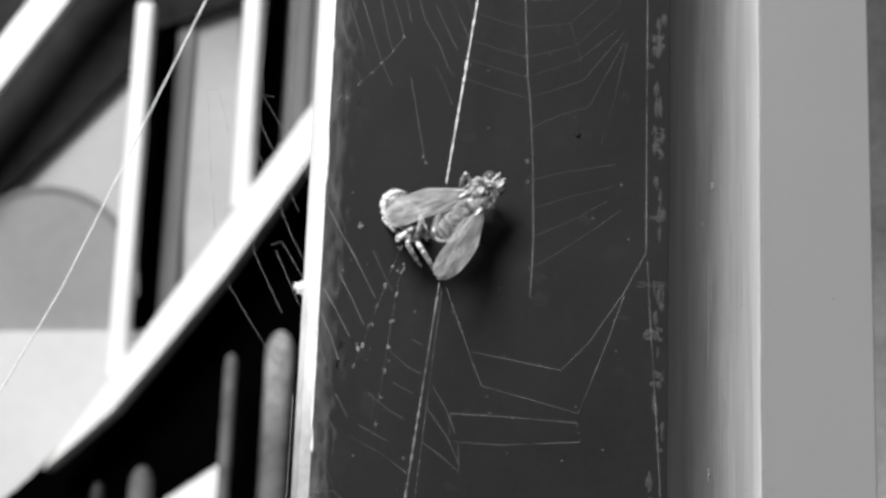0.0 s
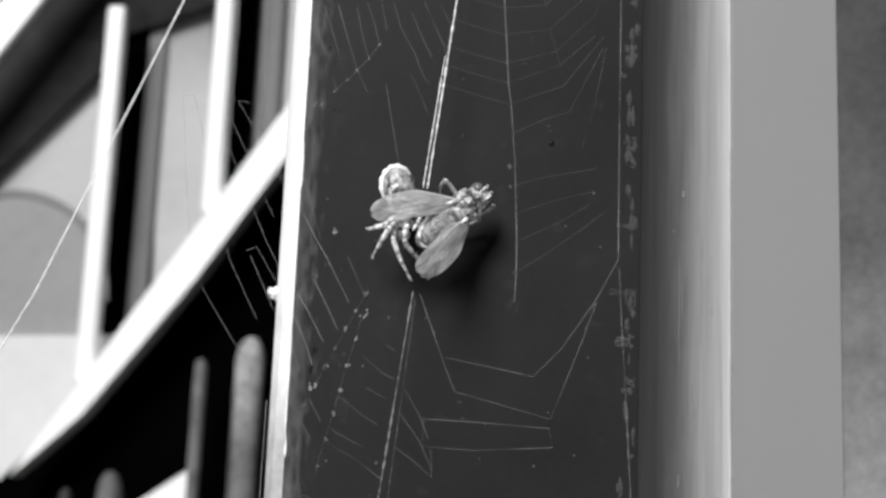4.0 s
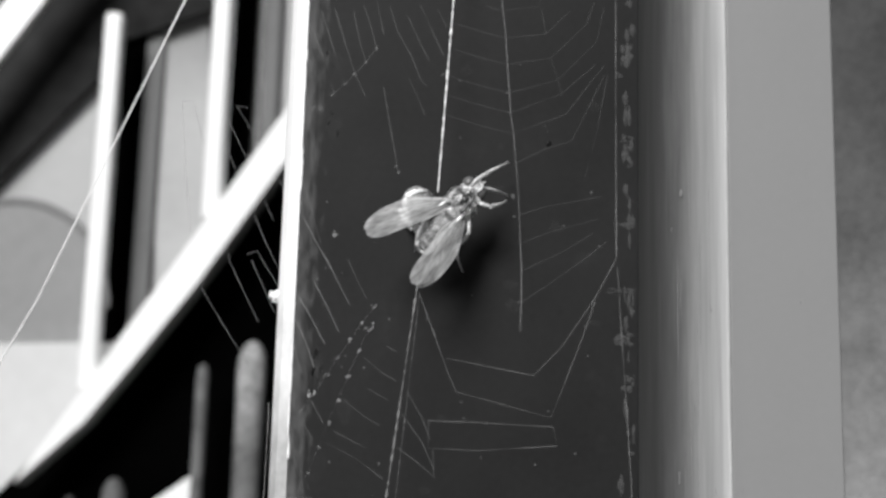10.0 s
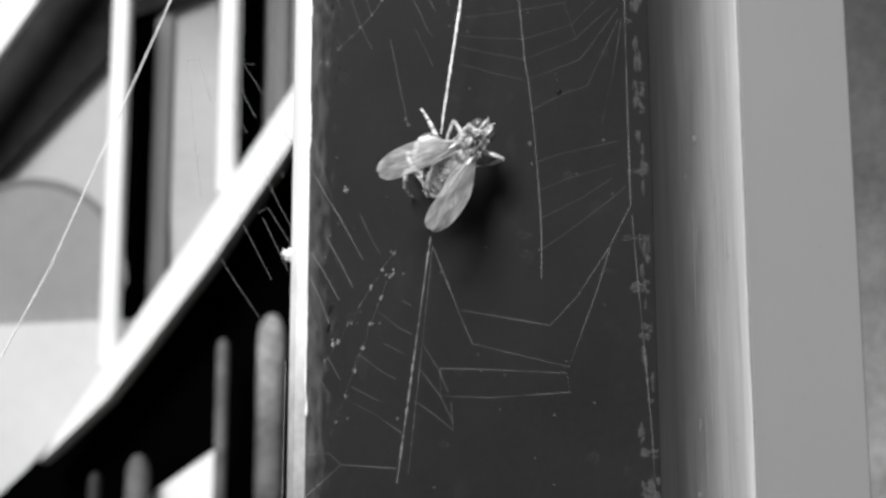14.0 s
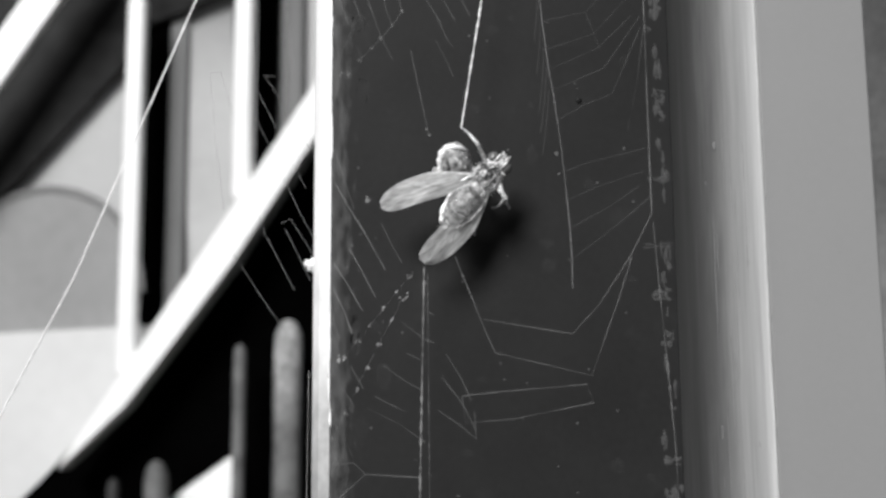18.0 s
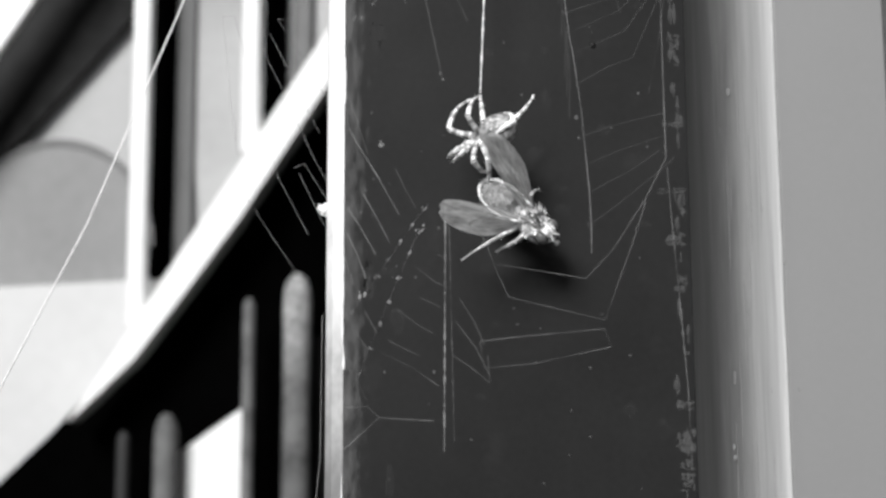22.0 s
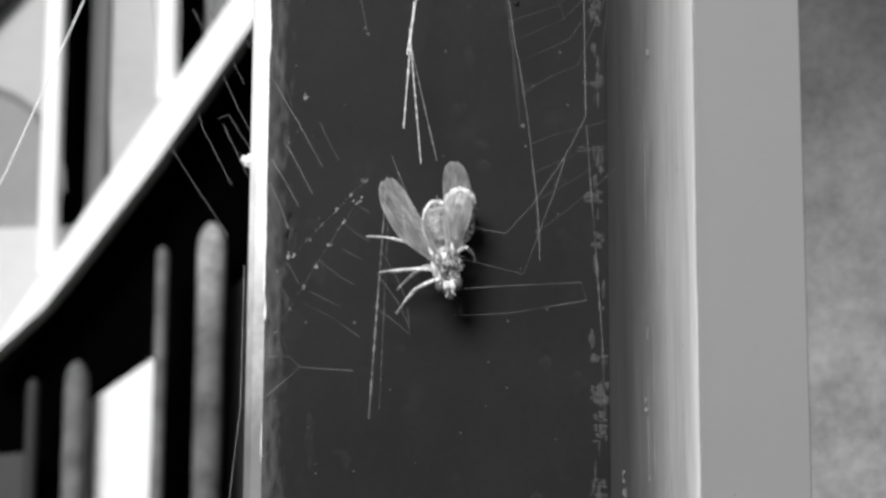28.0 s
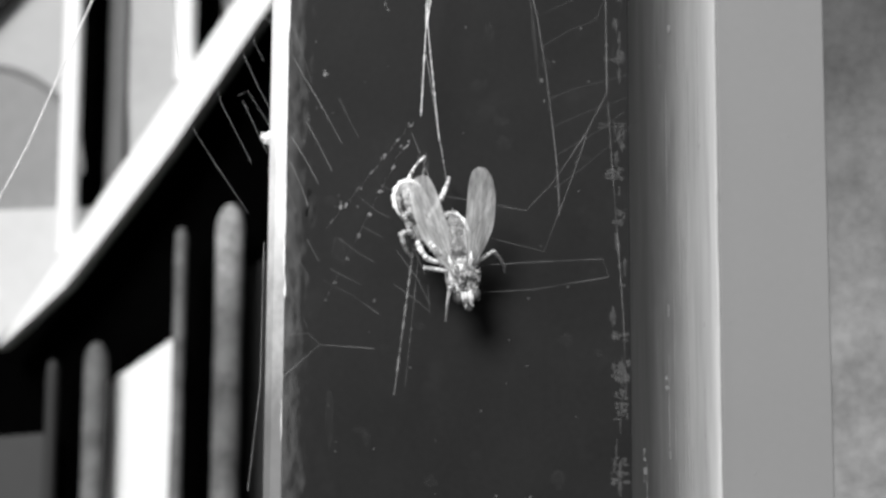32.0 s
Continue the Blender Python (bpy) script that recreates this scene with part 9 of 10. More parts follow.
    walk(spider_legs[6][0], [
        (0, pose(0.00060, -0.00048, 0.00002, -150.9, -48.3, -138.7)),
        (1, pose(0.00060, -0.00048, 0.00002, 152.3, -56.2, -146.3)),
        (1.5, pose(0.00060, -0.00048, 0.00002, 101.1, 4.8, -105.9)),
        (2, pose(0.00060, -0.00048, 0.00002, 52.6, 72.5, -129.9)),
        (2.33, pose(0.00060, -0.00048, 0.00002, 55.0, 21.7, -123.0)),
        (2.67, pose(0.00060, -0.00048, 0.00002, 51.4, -29.0, -117.7)),
        (3, pose(0.00060, -0.00048, 0.00002, 16.6, -77.3, -81.9)),
        (6, pose(0.00060, -0.00048, 0.00002, -19.5, -46.0, -49.7)),
        (6.33, pose(0.00060, -0.00048, 0.00002, 27.6, -17.6, -95.7)),
        (6.67, pose(0.00060, -0.00048, 0.00002, 47.4, 26.4, -113.3)),
        (7, pose(0.00060, -0.00048, 0.00002, 64.6, 73.6, -118.1)),
        (7.5, pose(0.00060, -0.00048, 0.00002, 44.1, 10.4, -134.2)),
        (8, pose(0.00060, -0.00048, 0.00002, 34.6, -53.3, -130.0)),
        (9, pose(0.00060, -0.00048, 0.00002, 37.3, -41.0, -141.1)),
        (9.5, pose(0.00060, -0.00048, 0.00002, 42.3, 17.0, -139.1)),
        (10, pose(0.00060, -0.00048, 0.00002, 65.8, 73.7, -116.9)),
        (11, pose(0.00060, -0.00048, 0.00002, 73.5, 73.7, -109.4)),
        (12, pose(0.00060, -0.00048, 0.00002, 65.0, 73.7, -117.7)),
        (12.5, pose(0.00060, -0.00048, 0.00002, 61.0, 16.6, -131.8)),
        (13, pose(0.00060, -0.00048, 0.00002, 71.4, -39.7, -145.0)),
        (14.5, pose(0.00060, -0.00048, 0.00002, 62.1, 15.4, -131.7)),
        (16, pose(0.00060, -0.00048, 0.00002, 68.2, 71.0, -115.9)),
        (16.5, pose(0.00060, -0.00048, 0.00002, 72.2, 73.7, -110.7)),
        (17, pose(0.00060, -0.00048, 0.00002, 70.9, 68.1, -114.8)),
        (17.5, pose(0.00060, -0.00048, 0.00002, 67.3, 70.9, -116.8)),
        (18, pose(0.00060, -0.00048, 0.00002, 62.8, 73.6, -119.9)),
        (18.5, pose(0.00060, -0.00048, 0.00002, 29.0, 9.1, -145.2)),
        (18.75, pose(0.00060, -0.00048, 0.00002, 36.9, -21.5, -117.0)),
        (19, pose(0.00060, -0.00048, 0.00002, 25.0, -51.5, -80.7)),
        (19.25, pose(0.00060, -0.00048, 0.00002, 24.5, -62.4, -36.6)),
        (19.5, pose(0.00060, -0.00048, 0.00002, 2.9, -68.7, 26.9)),
        (19.67, pose(0.00060, -0.00048, 0.00002, 84.5, -34.5, -60.2)),
        (19.83, pose(0.00060, -0.00048, 0.00002, 92.8, 20.2, -77.8)),
        (20, pose(0.00060, -0.00048, 0.00002, 68.5, 73.7, -114.3)),
        (20.5, pose(0.00060, -0.00048, 0.00002, 25.8, 66.6, 173.0)),
        (21, pose(0.00060, -0.00048, 0.00002, 18.2, 33.4, 172.6)),
        (21.5, pose(0.00060, -0.00048, 0.00002, 61.4, 65.9, -125.2)),
        (21.67, pose(0.00060, -0.00048, 0.00002, 77.2, 22.4, -138.0)),
        (21.83, pose(0.00060, -0.00048, 0.00002, 101.1, -15.7, -161.1)),
        (22, pose(0.00060, -0.00048, 0.00002, 146.5, -34.2, 154.0)),
        (22.5, pose(0.00060, -0.00048, 0.00002, 59.5, -49.8, -171.3)),
        (23, pose(0.00060, -0.00048, 0.00002, -18.3, -25.9, -148.3)),
        (24, pose(0.00060, -0.00048, 0.00002, 10.4, -32.8, -143.4)),
        (24.5, pose(0.00060, -0.00048, 0.00002, 24.8, 22.1, -148.1)),
        (25, pose(0.00060, -0.00048, 0.00002, 63.6, 74.9, -118.5)),
        (28, pose(0.00060, -0.00048, 0.00002, 49.5, 71.9, -133.0)),
        (28.5, pose(0.00060, -0.00048, 0.00002, 55.1, 11.5, -135.9)),
        (29, pose(0.00060, -0.00048, 0.00002, 67.0, -48.0, -147.4)),
        (29.5, pose(0.00060, -0.00048, 0.00002, 54.3, 13.1, -135.4)),
        (30, pose(0.00060, -0.00048, 0.00002, 46.9, 75.2, -134.0)),
        (30.33, pose(0.00060, -0.00048, 0.00002, 106.5, 27.3, -78.0)),
        (30.67, pose(0.00060, -0.00048, 0.00002, 117.4, -27.8, -74.2)),
        (31, pose(0.00060, -0.00048, 0.00002, 163.0, -81.0, -112.2)),
        (31.5, pose(0.00060, -0.00048, 0.00002, -62.6, -70.4, 173.0)),
        (32, pose(0.00060, -0.00048, 0.00002, -17.2, -53.0, -169.3)),
    ])
    walk(spider_legs[6][1], [
        (0, pose(0.00190, 0.00000, 0.00000, 150.2, 14.1, 174.2)),
        (1, pose(0.00190, 0.00000, 0.00000, 156.3, 30.8, 173.4)),
        (1.5, pose(0.00190, 0.00000, 0.00000, 104.6, 22.8, 170.9)),
        (2, pose(0.00190, 0.00000, 0.00000, 55.7, 15.9, 176.0)),
        (2.5, pose(0.00190, 0.00000, 0.00000, 124.5, 28.7, 172.8)),
        (3, pose(0.00190, 0.00000, 0.00000, -158.4, 35.4, -173.8)),
        (6, pose(0.00190, 0.00000, 0.00000, -152.8, 68.0, -163.1)),
        (6.33, pose(0.00190, 0.00000, 0.00000, 125.4, 54.7, 155.6)),
        (6.67, pose(0.00190, 0.00000, 0.00000, 82.3, 31.7, 158.4)),
        (7, pose(0.00190, 0.00000, 0.00000, 44.5, 15.3, 176.4)),
        (7.5, pose(0.00190, 0.00000, 0.00000, 109.5, 34.3, 164.9)),
        (8, pose(0.00190, 0.00000, 0.00000, -166.5, 49.6, -174.3)),
        (9, pose(0.00190, 0.00000, 0.00000, -162.1, 51.0, -172.0)),
        (9.5, pose(0.00190, 0.00000, 0.00000, 109.8, 35.5, 164.3)),
        (10, pose(0.00190, 0.00000, 0.00000, 43.5, 15.2, 176.4)),
        (11, pose(0.00190, 0.00000, 0.00000, 37.7, 14.8, 176.8)),
        (12, pose(0.00190, 0.00000, 0.00000, 44.1, 15.3, 176.4)),
        (12.5, pose(0.00190, 0.00000, 0.00000, 104.1, 36.4, 161.2)),
        (13, pose(0.00190, 0.00000, 0.00000, -172.5, 56.3, -176.3)),
        (14, pose(0.00190, 0.00000, 0.00000, 122.9, 45.1, 161.7)),
        (15, pose(0.00190, 0.00000, 0.00000, 76.4, 27.4, 163.3)),
        (16, pose(0.00190, 0.00000, 0.00000, 34.2, 15.5, 177.6)),
        (16.5, pose(0.00190, 0.00000, 0.00000, 38.7, 14.9, 176.7)),
        (17, pose(0.00190, 0.00000, 0.00000, 17.8, 15.7, 178.9)),
        (17.5, pose(0.00190, 0.00000, 0.00000, 35.0, 15.6, 177.6)),
        (18, pose(0.00190, 0.00000, 0.00000, 45.9, 15.4, 176.3)),
        (18.25, pose(0.00190, 0.00000, 0.00000, 100.8, 30.8, 165.4)),
        (18.5, pose(0.00190, 0.00000, 0.00000, 166.9, 47.2, 176.3)),
        (19, pose(0.00190, 0.00000, 0.00000, 158.7, 39.9, 173.7)),
        (19.5, pose(0.00190, 0.00000, 0.00000, 178.4, 32.0, 179.6)),
        (19.75, pose(0.00190, 0.00000, 0.00000, 107.2, 24.4, 171.7)),
        (20, pose(0.00190, 0.00000, 0.00000, 41.4, 15.1, 176.5)),
        (20.25, pose(0.00190, 0.00000, 0.00000, 54.2, 46.3, 117.3)),
        (20.5, pose(0.00190, 0.00000, 0.00000, 2.4, 61.9, 7.9)),
        (21, pose(0.00190, 0.00000, 0.00000, 0.8, 84.8, 0.9)),
        (21.17, pose(0.00190, 0.00000, 0.00000, 73.4, 59.2, 116.5)),
        (21.33, pose(0.00190, 0.00000, 0.00000, 54.2, 32.5, 146.6)),
        (21.5, pose(0.00190, 0.00000, 0.00000, 26.4, 16.6, 179.1)),
        (21.67, pose(0.00190, 0.00000, 0.00000, 70.0, 27.0, 164.0)),
        (21.83, pose(0.00190, 0.00000, 0.00000, 117.4, 44.2, 161.0)),
        (22, pose(0.00190, 0.00000, 0.00000, -177.7, 56.0, -178.8)),
        (23, pose(0.00190, 0.00000, 0.00000, -149.1, 62.4, -162.0)),
        (23.5, pose(0.00190, 0.00000, 0.00000, -105.8, 32.5, -158.5)),
        (24, pose(0.00190, 0.00000, 0.00000, -71.5, 7.5, -176.3)),
        (24.5, pose(0.00190, 0.00000, 0.00000, -12.3, 9.1, 177.6)),
        (25, pose(0.00190, 0.00000, 0.00000, 47.3, 15.1, 175.9)),
        (28, pose(0.00190, 0.00000, 0.00000, 59.6, 16.1, 176.0)),
        (28.5, pose(0.00190, 0.00000, 0.00000, 120.3, 26.1, 172.9)),
        (29, pose(0.00190, 0.00000, 0.00000, -173.6, 33.1, -178.4)),
        (29.5, pose(0.00190, 0.00000, 0.00000, 120.2, 26.1, 172.1)),
        (30, pose(0.00190, 0.00000, 0.00000, 59.7, 15.5, 174.8)),
        (30.5, pose(0.00190, 0.00000, 0.00000, 108.7, 17.0, 174.9)),
        (31, pose(0.00190, 0.00000, 0.00000, 157.9, 17.8, 176.2)),
        (32, pose(0.00190, 0.00000, 0.00000, -146.2, 18.2, -176.7)),
    ])
    walk(spider_legs[7][0], [
        (0, pose(0.00030, -0.00042, 0.00002, 38.6, 67.6, -145.1)),
        (0.33, pose(0.00030, -0.00042, 0.00002, 103.4, 24.4, -91.8)),
        (0.67, pose(0.00030, -0.00042, 0.00002, 125.7, -29.4, -91.8)),
        (1, pose(0.00030, -0.00042, 0.00002, -157.5, -70.1, -156.5)),
        (1.33, pose(0.00030, -0.00042, 0.00002, 126.7, -53.4, -129.6)),
        (1.67, pose(0.00030, -0.00042, 0.00002, 82.3, -34.3, -140.3)),
        (2, pose(0.00030, -0.00042, 0.00002, 41.3, -25.4, -161.7)),
        (2.5, pose(0.00030, -0.00042, 0.00002, -4.9, -36.1, -179.0)),
        (3, pose(0.00030, -0.00042, 0.00002, -58.6, -54.3, 178.9)),
        (4.5, pose(0.00030, -0.00042, 0.00002, -25.1, -37.9, -175.7)),
        (6, pose(0.00030, -0.00042, 0.00002, 4.9, -25.8, -161.8)),
        (6.5, pose(0.00030, -0.00042, 0.00002, 15.6, 22.3, -162.2)),
        (7, pose(0.00030, -0.00042, 0.00002, 42.8, 68.6, -141.0)),
        (8, pose(0.00030, -0.00042, 0.00002, 34.5, 66.2, -149.1)),
        (9, pose(0.00030, -0.00042, 0.00002, 41.7, 68.4, -142.0)),
        (10, pose(0.00030, -0.00042, 0.00002, 43.6, 68.7, -140.3)),
        (11, pose(0.00030, -0.00042, 0.00002, 48.4, 69.2, -135.6)),
        (12, pose(0.00030, -0.00042, 0.00002, -15.2, 34.8, 171.2)),
        (13, pose(0.00030, -0.00042, 0.00002, 45.5, 68.9, -138.4)),
        (14.5, pose(0.00030, -0.00042, 0.00002, 46.2, 26.9, -149.0)),
        (16, pose(0.00030, -0.00042, 0.00002, 54.2, -14.4, -159.2)),
        (16.25, pose(0.00030, -0.00042, 0.00002, 46.6, 27.0, -148.6)),
        (16.5, pose(0.00030, -0.00042, 0.00002, 47.5, 69.1, -136.5)),
        (17, pose(0.00030, -0.00042, 0.00002, 42.0, 12.7, 175.4)),
        (17.5, pose(0.00030, -0.00042, 0.00002, 41.1, -11.6, -162.6)),
        (18, pose(0.00030, -0.00042, 0.00002, 31.8, -16.2, -153.4)),
        (18.5, pose(0.00030, -0.00042, 0.00002, 54.0, -22.4, -170.8)),
        (18.75, pose(0.00030, -0.00042, 0.00002, 12.7, -24.7, -144.2)),
        (19, pose(0.00030, -0.00042, 0.00002, -24.4, -11.0, -123.0)),
        (19.5, pose(0.00030, -0.00042, 0.00002, -27.1, -59.4, -123.3)),
        (19.75, pose(0.00030, -0.00042, 0.00002, 12.3, 2.9, -153.9)),
        (20, pose(0.00030, -0.00042, 0.00002, 45.2, 68.9, -138.7)),
        (20.5, pose(0.00030, -0.00042, 0.00002, 36.1, 46.9, -140.0)),
        (21, pose(0.00030, -0.00042, 0.00002, 24.3, 10.8, -177.1)),
        (21.5, pose(0.00030, -0.00042, 0.00002, 29.1, 30.6, -164.9)),
        (22, pose(0.00030, -0.00042, 0.00002, 81.8, 1.6, -166.9)),
        (22.5, pose(0.00030, -0.00042, 0.00002, 30.4, 14.7, -172.0)),
        (23, pose(0.00030, -0.00042, 0.00002, -24.3, 18.5, 174.0)),
        (24, pose(0.00030, -0.00042, 0.00002, -1.0, -24.8, -151.3)),
        (24.5, pose(0.00030, -0.00042, 0.00002, 13.8, 22.6, -157.8)),
        (25, pose(0.00030, -0.00042, 0.00002, 40.1, 69.6, -143.1)),
        (28, pose(0.00030, -0.00042, 0.00002, 34.2, 66.0, -149.5)),
        (28.5, pose(0.00030, -0.00042, 0.00002, 64.0, 24.3, -141.3)),
        (29, pose(0.00030, -0.00042, 0.00002, 86.6, -15.8, -154.1)),
        (29.5, pose(0.00030, -0.00042, 0.00002, 49.9, 13.0, -158.1)),
        (30, pose(0.00030, -0.00042, 0.00002, 3.7, 32.2, 178.2)),
        (31, pose(0.00030, -0.00042, 0.00002, 27.0, 61.5, -156.8)),
        (31.5, pose(0.00030, -0.00042, 0.00002, -31.9, 32.7, 169.0)),
        (32, pose(0.00030, -0.00042, 0.00002, -63.7, -3.4, 172.4)),
    ])
    walk(spider_legs[7][1], [
        (0, pose(0.00190, 0.00000, 0.00000, 50.7, 17.0, 176.2)),
        (0.5, pose(0.00190, 0.00000, 0.00000, 88.6, 13.3, 176.5)),
        (1, pose(0.00190, 0.00000, 0.00000, 125.9, 10.2, 174.3)),
        (2, pose(0.00190, 0.00000, 0.00000, 51.5, 3.2, 176.3)),
        (2.5, pose(0.00190, 0.00000, 0.00000, 114.3, 25.9, 164.0)),
        (3, pose(0.00190, 0.00000, 0.00000, -167.0, 45.0, -174.7)),
        (6, pose(0.00190, 0.00000, 0.00000, 177.5, 56.2, 178.9)),
        (6.5, pose(0.00190, 0.00000, 0.00000, 102.5, 36.1, 161.8)),
        (7, pose(0.00190, 0.00000, 0.00000, 46.8, 16.8, 176.4)),
        (8, pose(0.00190, 0.00000, 0.00000, 56.0, 17.2, 176.1)),
        (9, pose(0.00190, 0.00000, 0.00000, 47.7, 16.9, 176.4)),
        (10, pose(0.00190, 0.00000, 0.00000, 46.1, 16.8, 176.5)),
        (11, pose(0.00190, 0.00000, 0.00000, 42.6, 16.6, 176.8)),
        (11.5, pose(0.00190, 0.00000, 0.00000, 92.8, 44.3, 149.0)),
        (12, pose(0.00190, 0.00000, 0.00000, -164.2, 76.1, -169.1)),
        (12.5, pose(0.00190, 0.00000, 0.00000, 94.1, 44.5, 149.4)),
        (13, pose(0.00190, 0.00000, 0.00000, 44.7, 16.7, 176.6)),
        (14.5, pose(0.00190, 0.00000, 0.00000, 100.8, 27.1, 169.1)),
        (16, pose(0.00190, 0.00000, 0.00000, 163.2, 38.4, 175.4)),
        (16.25, pose(0.00190, 0.00000, 0.00000, 100.1, 27.0, 169.1)),
        (16.5, pose(0.00190, 0.00000, 0.00000, 43.2, 16.7, 176.7)),
        (16.75, pose(0.00190, 0.00000, 0.00000, 90.5, 25.9, 168.3)),
        (17, pose(0.00190, 0.00000, 0.00000, 142.0, 37.9, 170.5)),
        (17.5, pose(0.00190, 0.00000, 0.00000, 168.0, 34.4, 177.4)),
        (18, pose(0.00190, 0.00000, 0.00000, -176.7, 26.4, -179.5)),
        (18.5, pose(0.00190, 0.00000, 0.00000, 124.9, 17.1, 172.7)),
        (18.75, pose(0.00190, 0.00000, 0.00000, 133.5, 63.1, 149.7)),
        (19, pose(0.00190, 0.00000, 0.00000, -10.7, 68.0, -20.3)),
        (19.5, pose(0.00190, 0.00000, 0.00000, -3.0, 50.3, -6.7)),
        (19.67, pose(0.00190, 0.00000, 0.00000, 33.4, 56.4, 70.6)),
        (19.83, pose(0.00190, 0.00000, 0.00000, 52.4, 38.0, 132.4)),
        (20, pose(0.00190, 0.00000, 0.00000, 44.9, 16.7, 176.6)),
        (20.17, pose(0.00190, 0.00000, 0.00000, 61.0, 37.4, 139.1)),
        (20.33, pose(0.00190, 0.00000, 0.00000, 55.4, 62.2, 89.7)),
        (20.5, pose(0.00190, 0.00000, 0.00000, -3.7, 65.9, -9.4)),
        (21, pose(0.00190, 0.00000, 0.00000, -174.2, 71.8, -176.3)),
        (21.5, pose(0.00190, 0.00000, 0.00000, 171.8, 71.2, 175.4)),
        (22, pose(0.00190, 0.00000, 0.00000, 24.6, 76.0, 32.9)),
        (23, pose(0.00190, 0.00000, 0.00000, -2.2, 48.7, -9.6)),
        (23.5, pose(0.00190, 0.00000, 0.00000, -111.7, 69.9, -133.1)),
        (24, pose(0.00190, 0.00000, 0.00000, -137.8, 21.3, -175.0)),
        (24.33, pose(0.00190, 0.00000, 0.00000, 164.4, 23.6, -179.4)),
        (24.67, pose(0.00190, 0.00000, 0.00000, 106.6, 21.3, 176.2)),
        (25, pose(0.00190, 0.00000, 0.00000, 50.4, 16.7, 175.9)),
        (28, pose(0.00190, 0.00000, 0.00000, 56.6, 17.3, 176.0)),
        (28.5, pose(0.00190, 0.00000, 0.00000, 98.3, 27.0, 166.7)),
        (29, pose(0.00190, 0.00000, 0.00000, 143.7, 40.0, 167.2)),
        (30, pose(0.00190, 0.00000, 0.00000, 160.2, 67.4, 169.5)),
        (30.5, pose(0.00190, 0.00000, 0.00000, 110.0, 41.0, 160.2)),
        (31, pose(0.00190, 0.00000, 0.00000, 75.4, 17.7, 175.9)),
        (31.33, pose(0.00190, 0.00000, 0.00000, 69.5, 47.6, 126.4)),
        (31.67, pose(0.00190, 0.00000, 0.00000, 21.4, 55.2, 41.8)),
        (32, pose(0.00190, 0.00000, 0.00000, 0.6, 28.9, -18.7)),
    ])
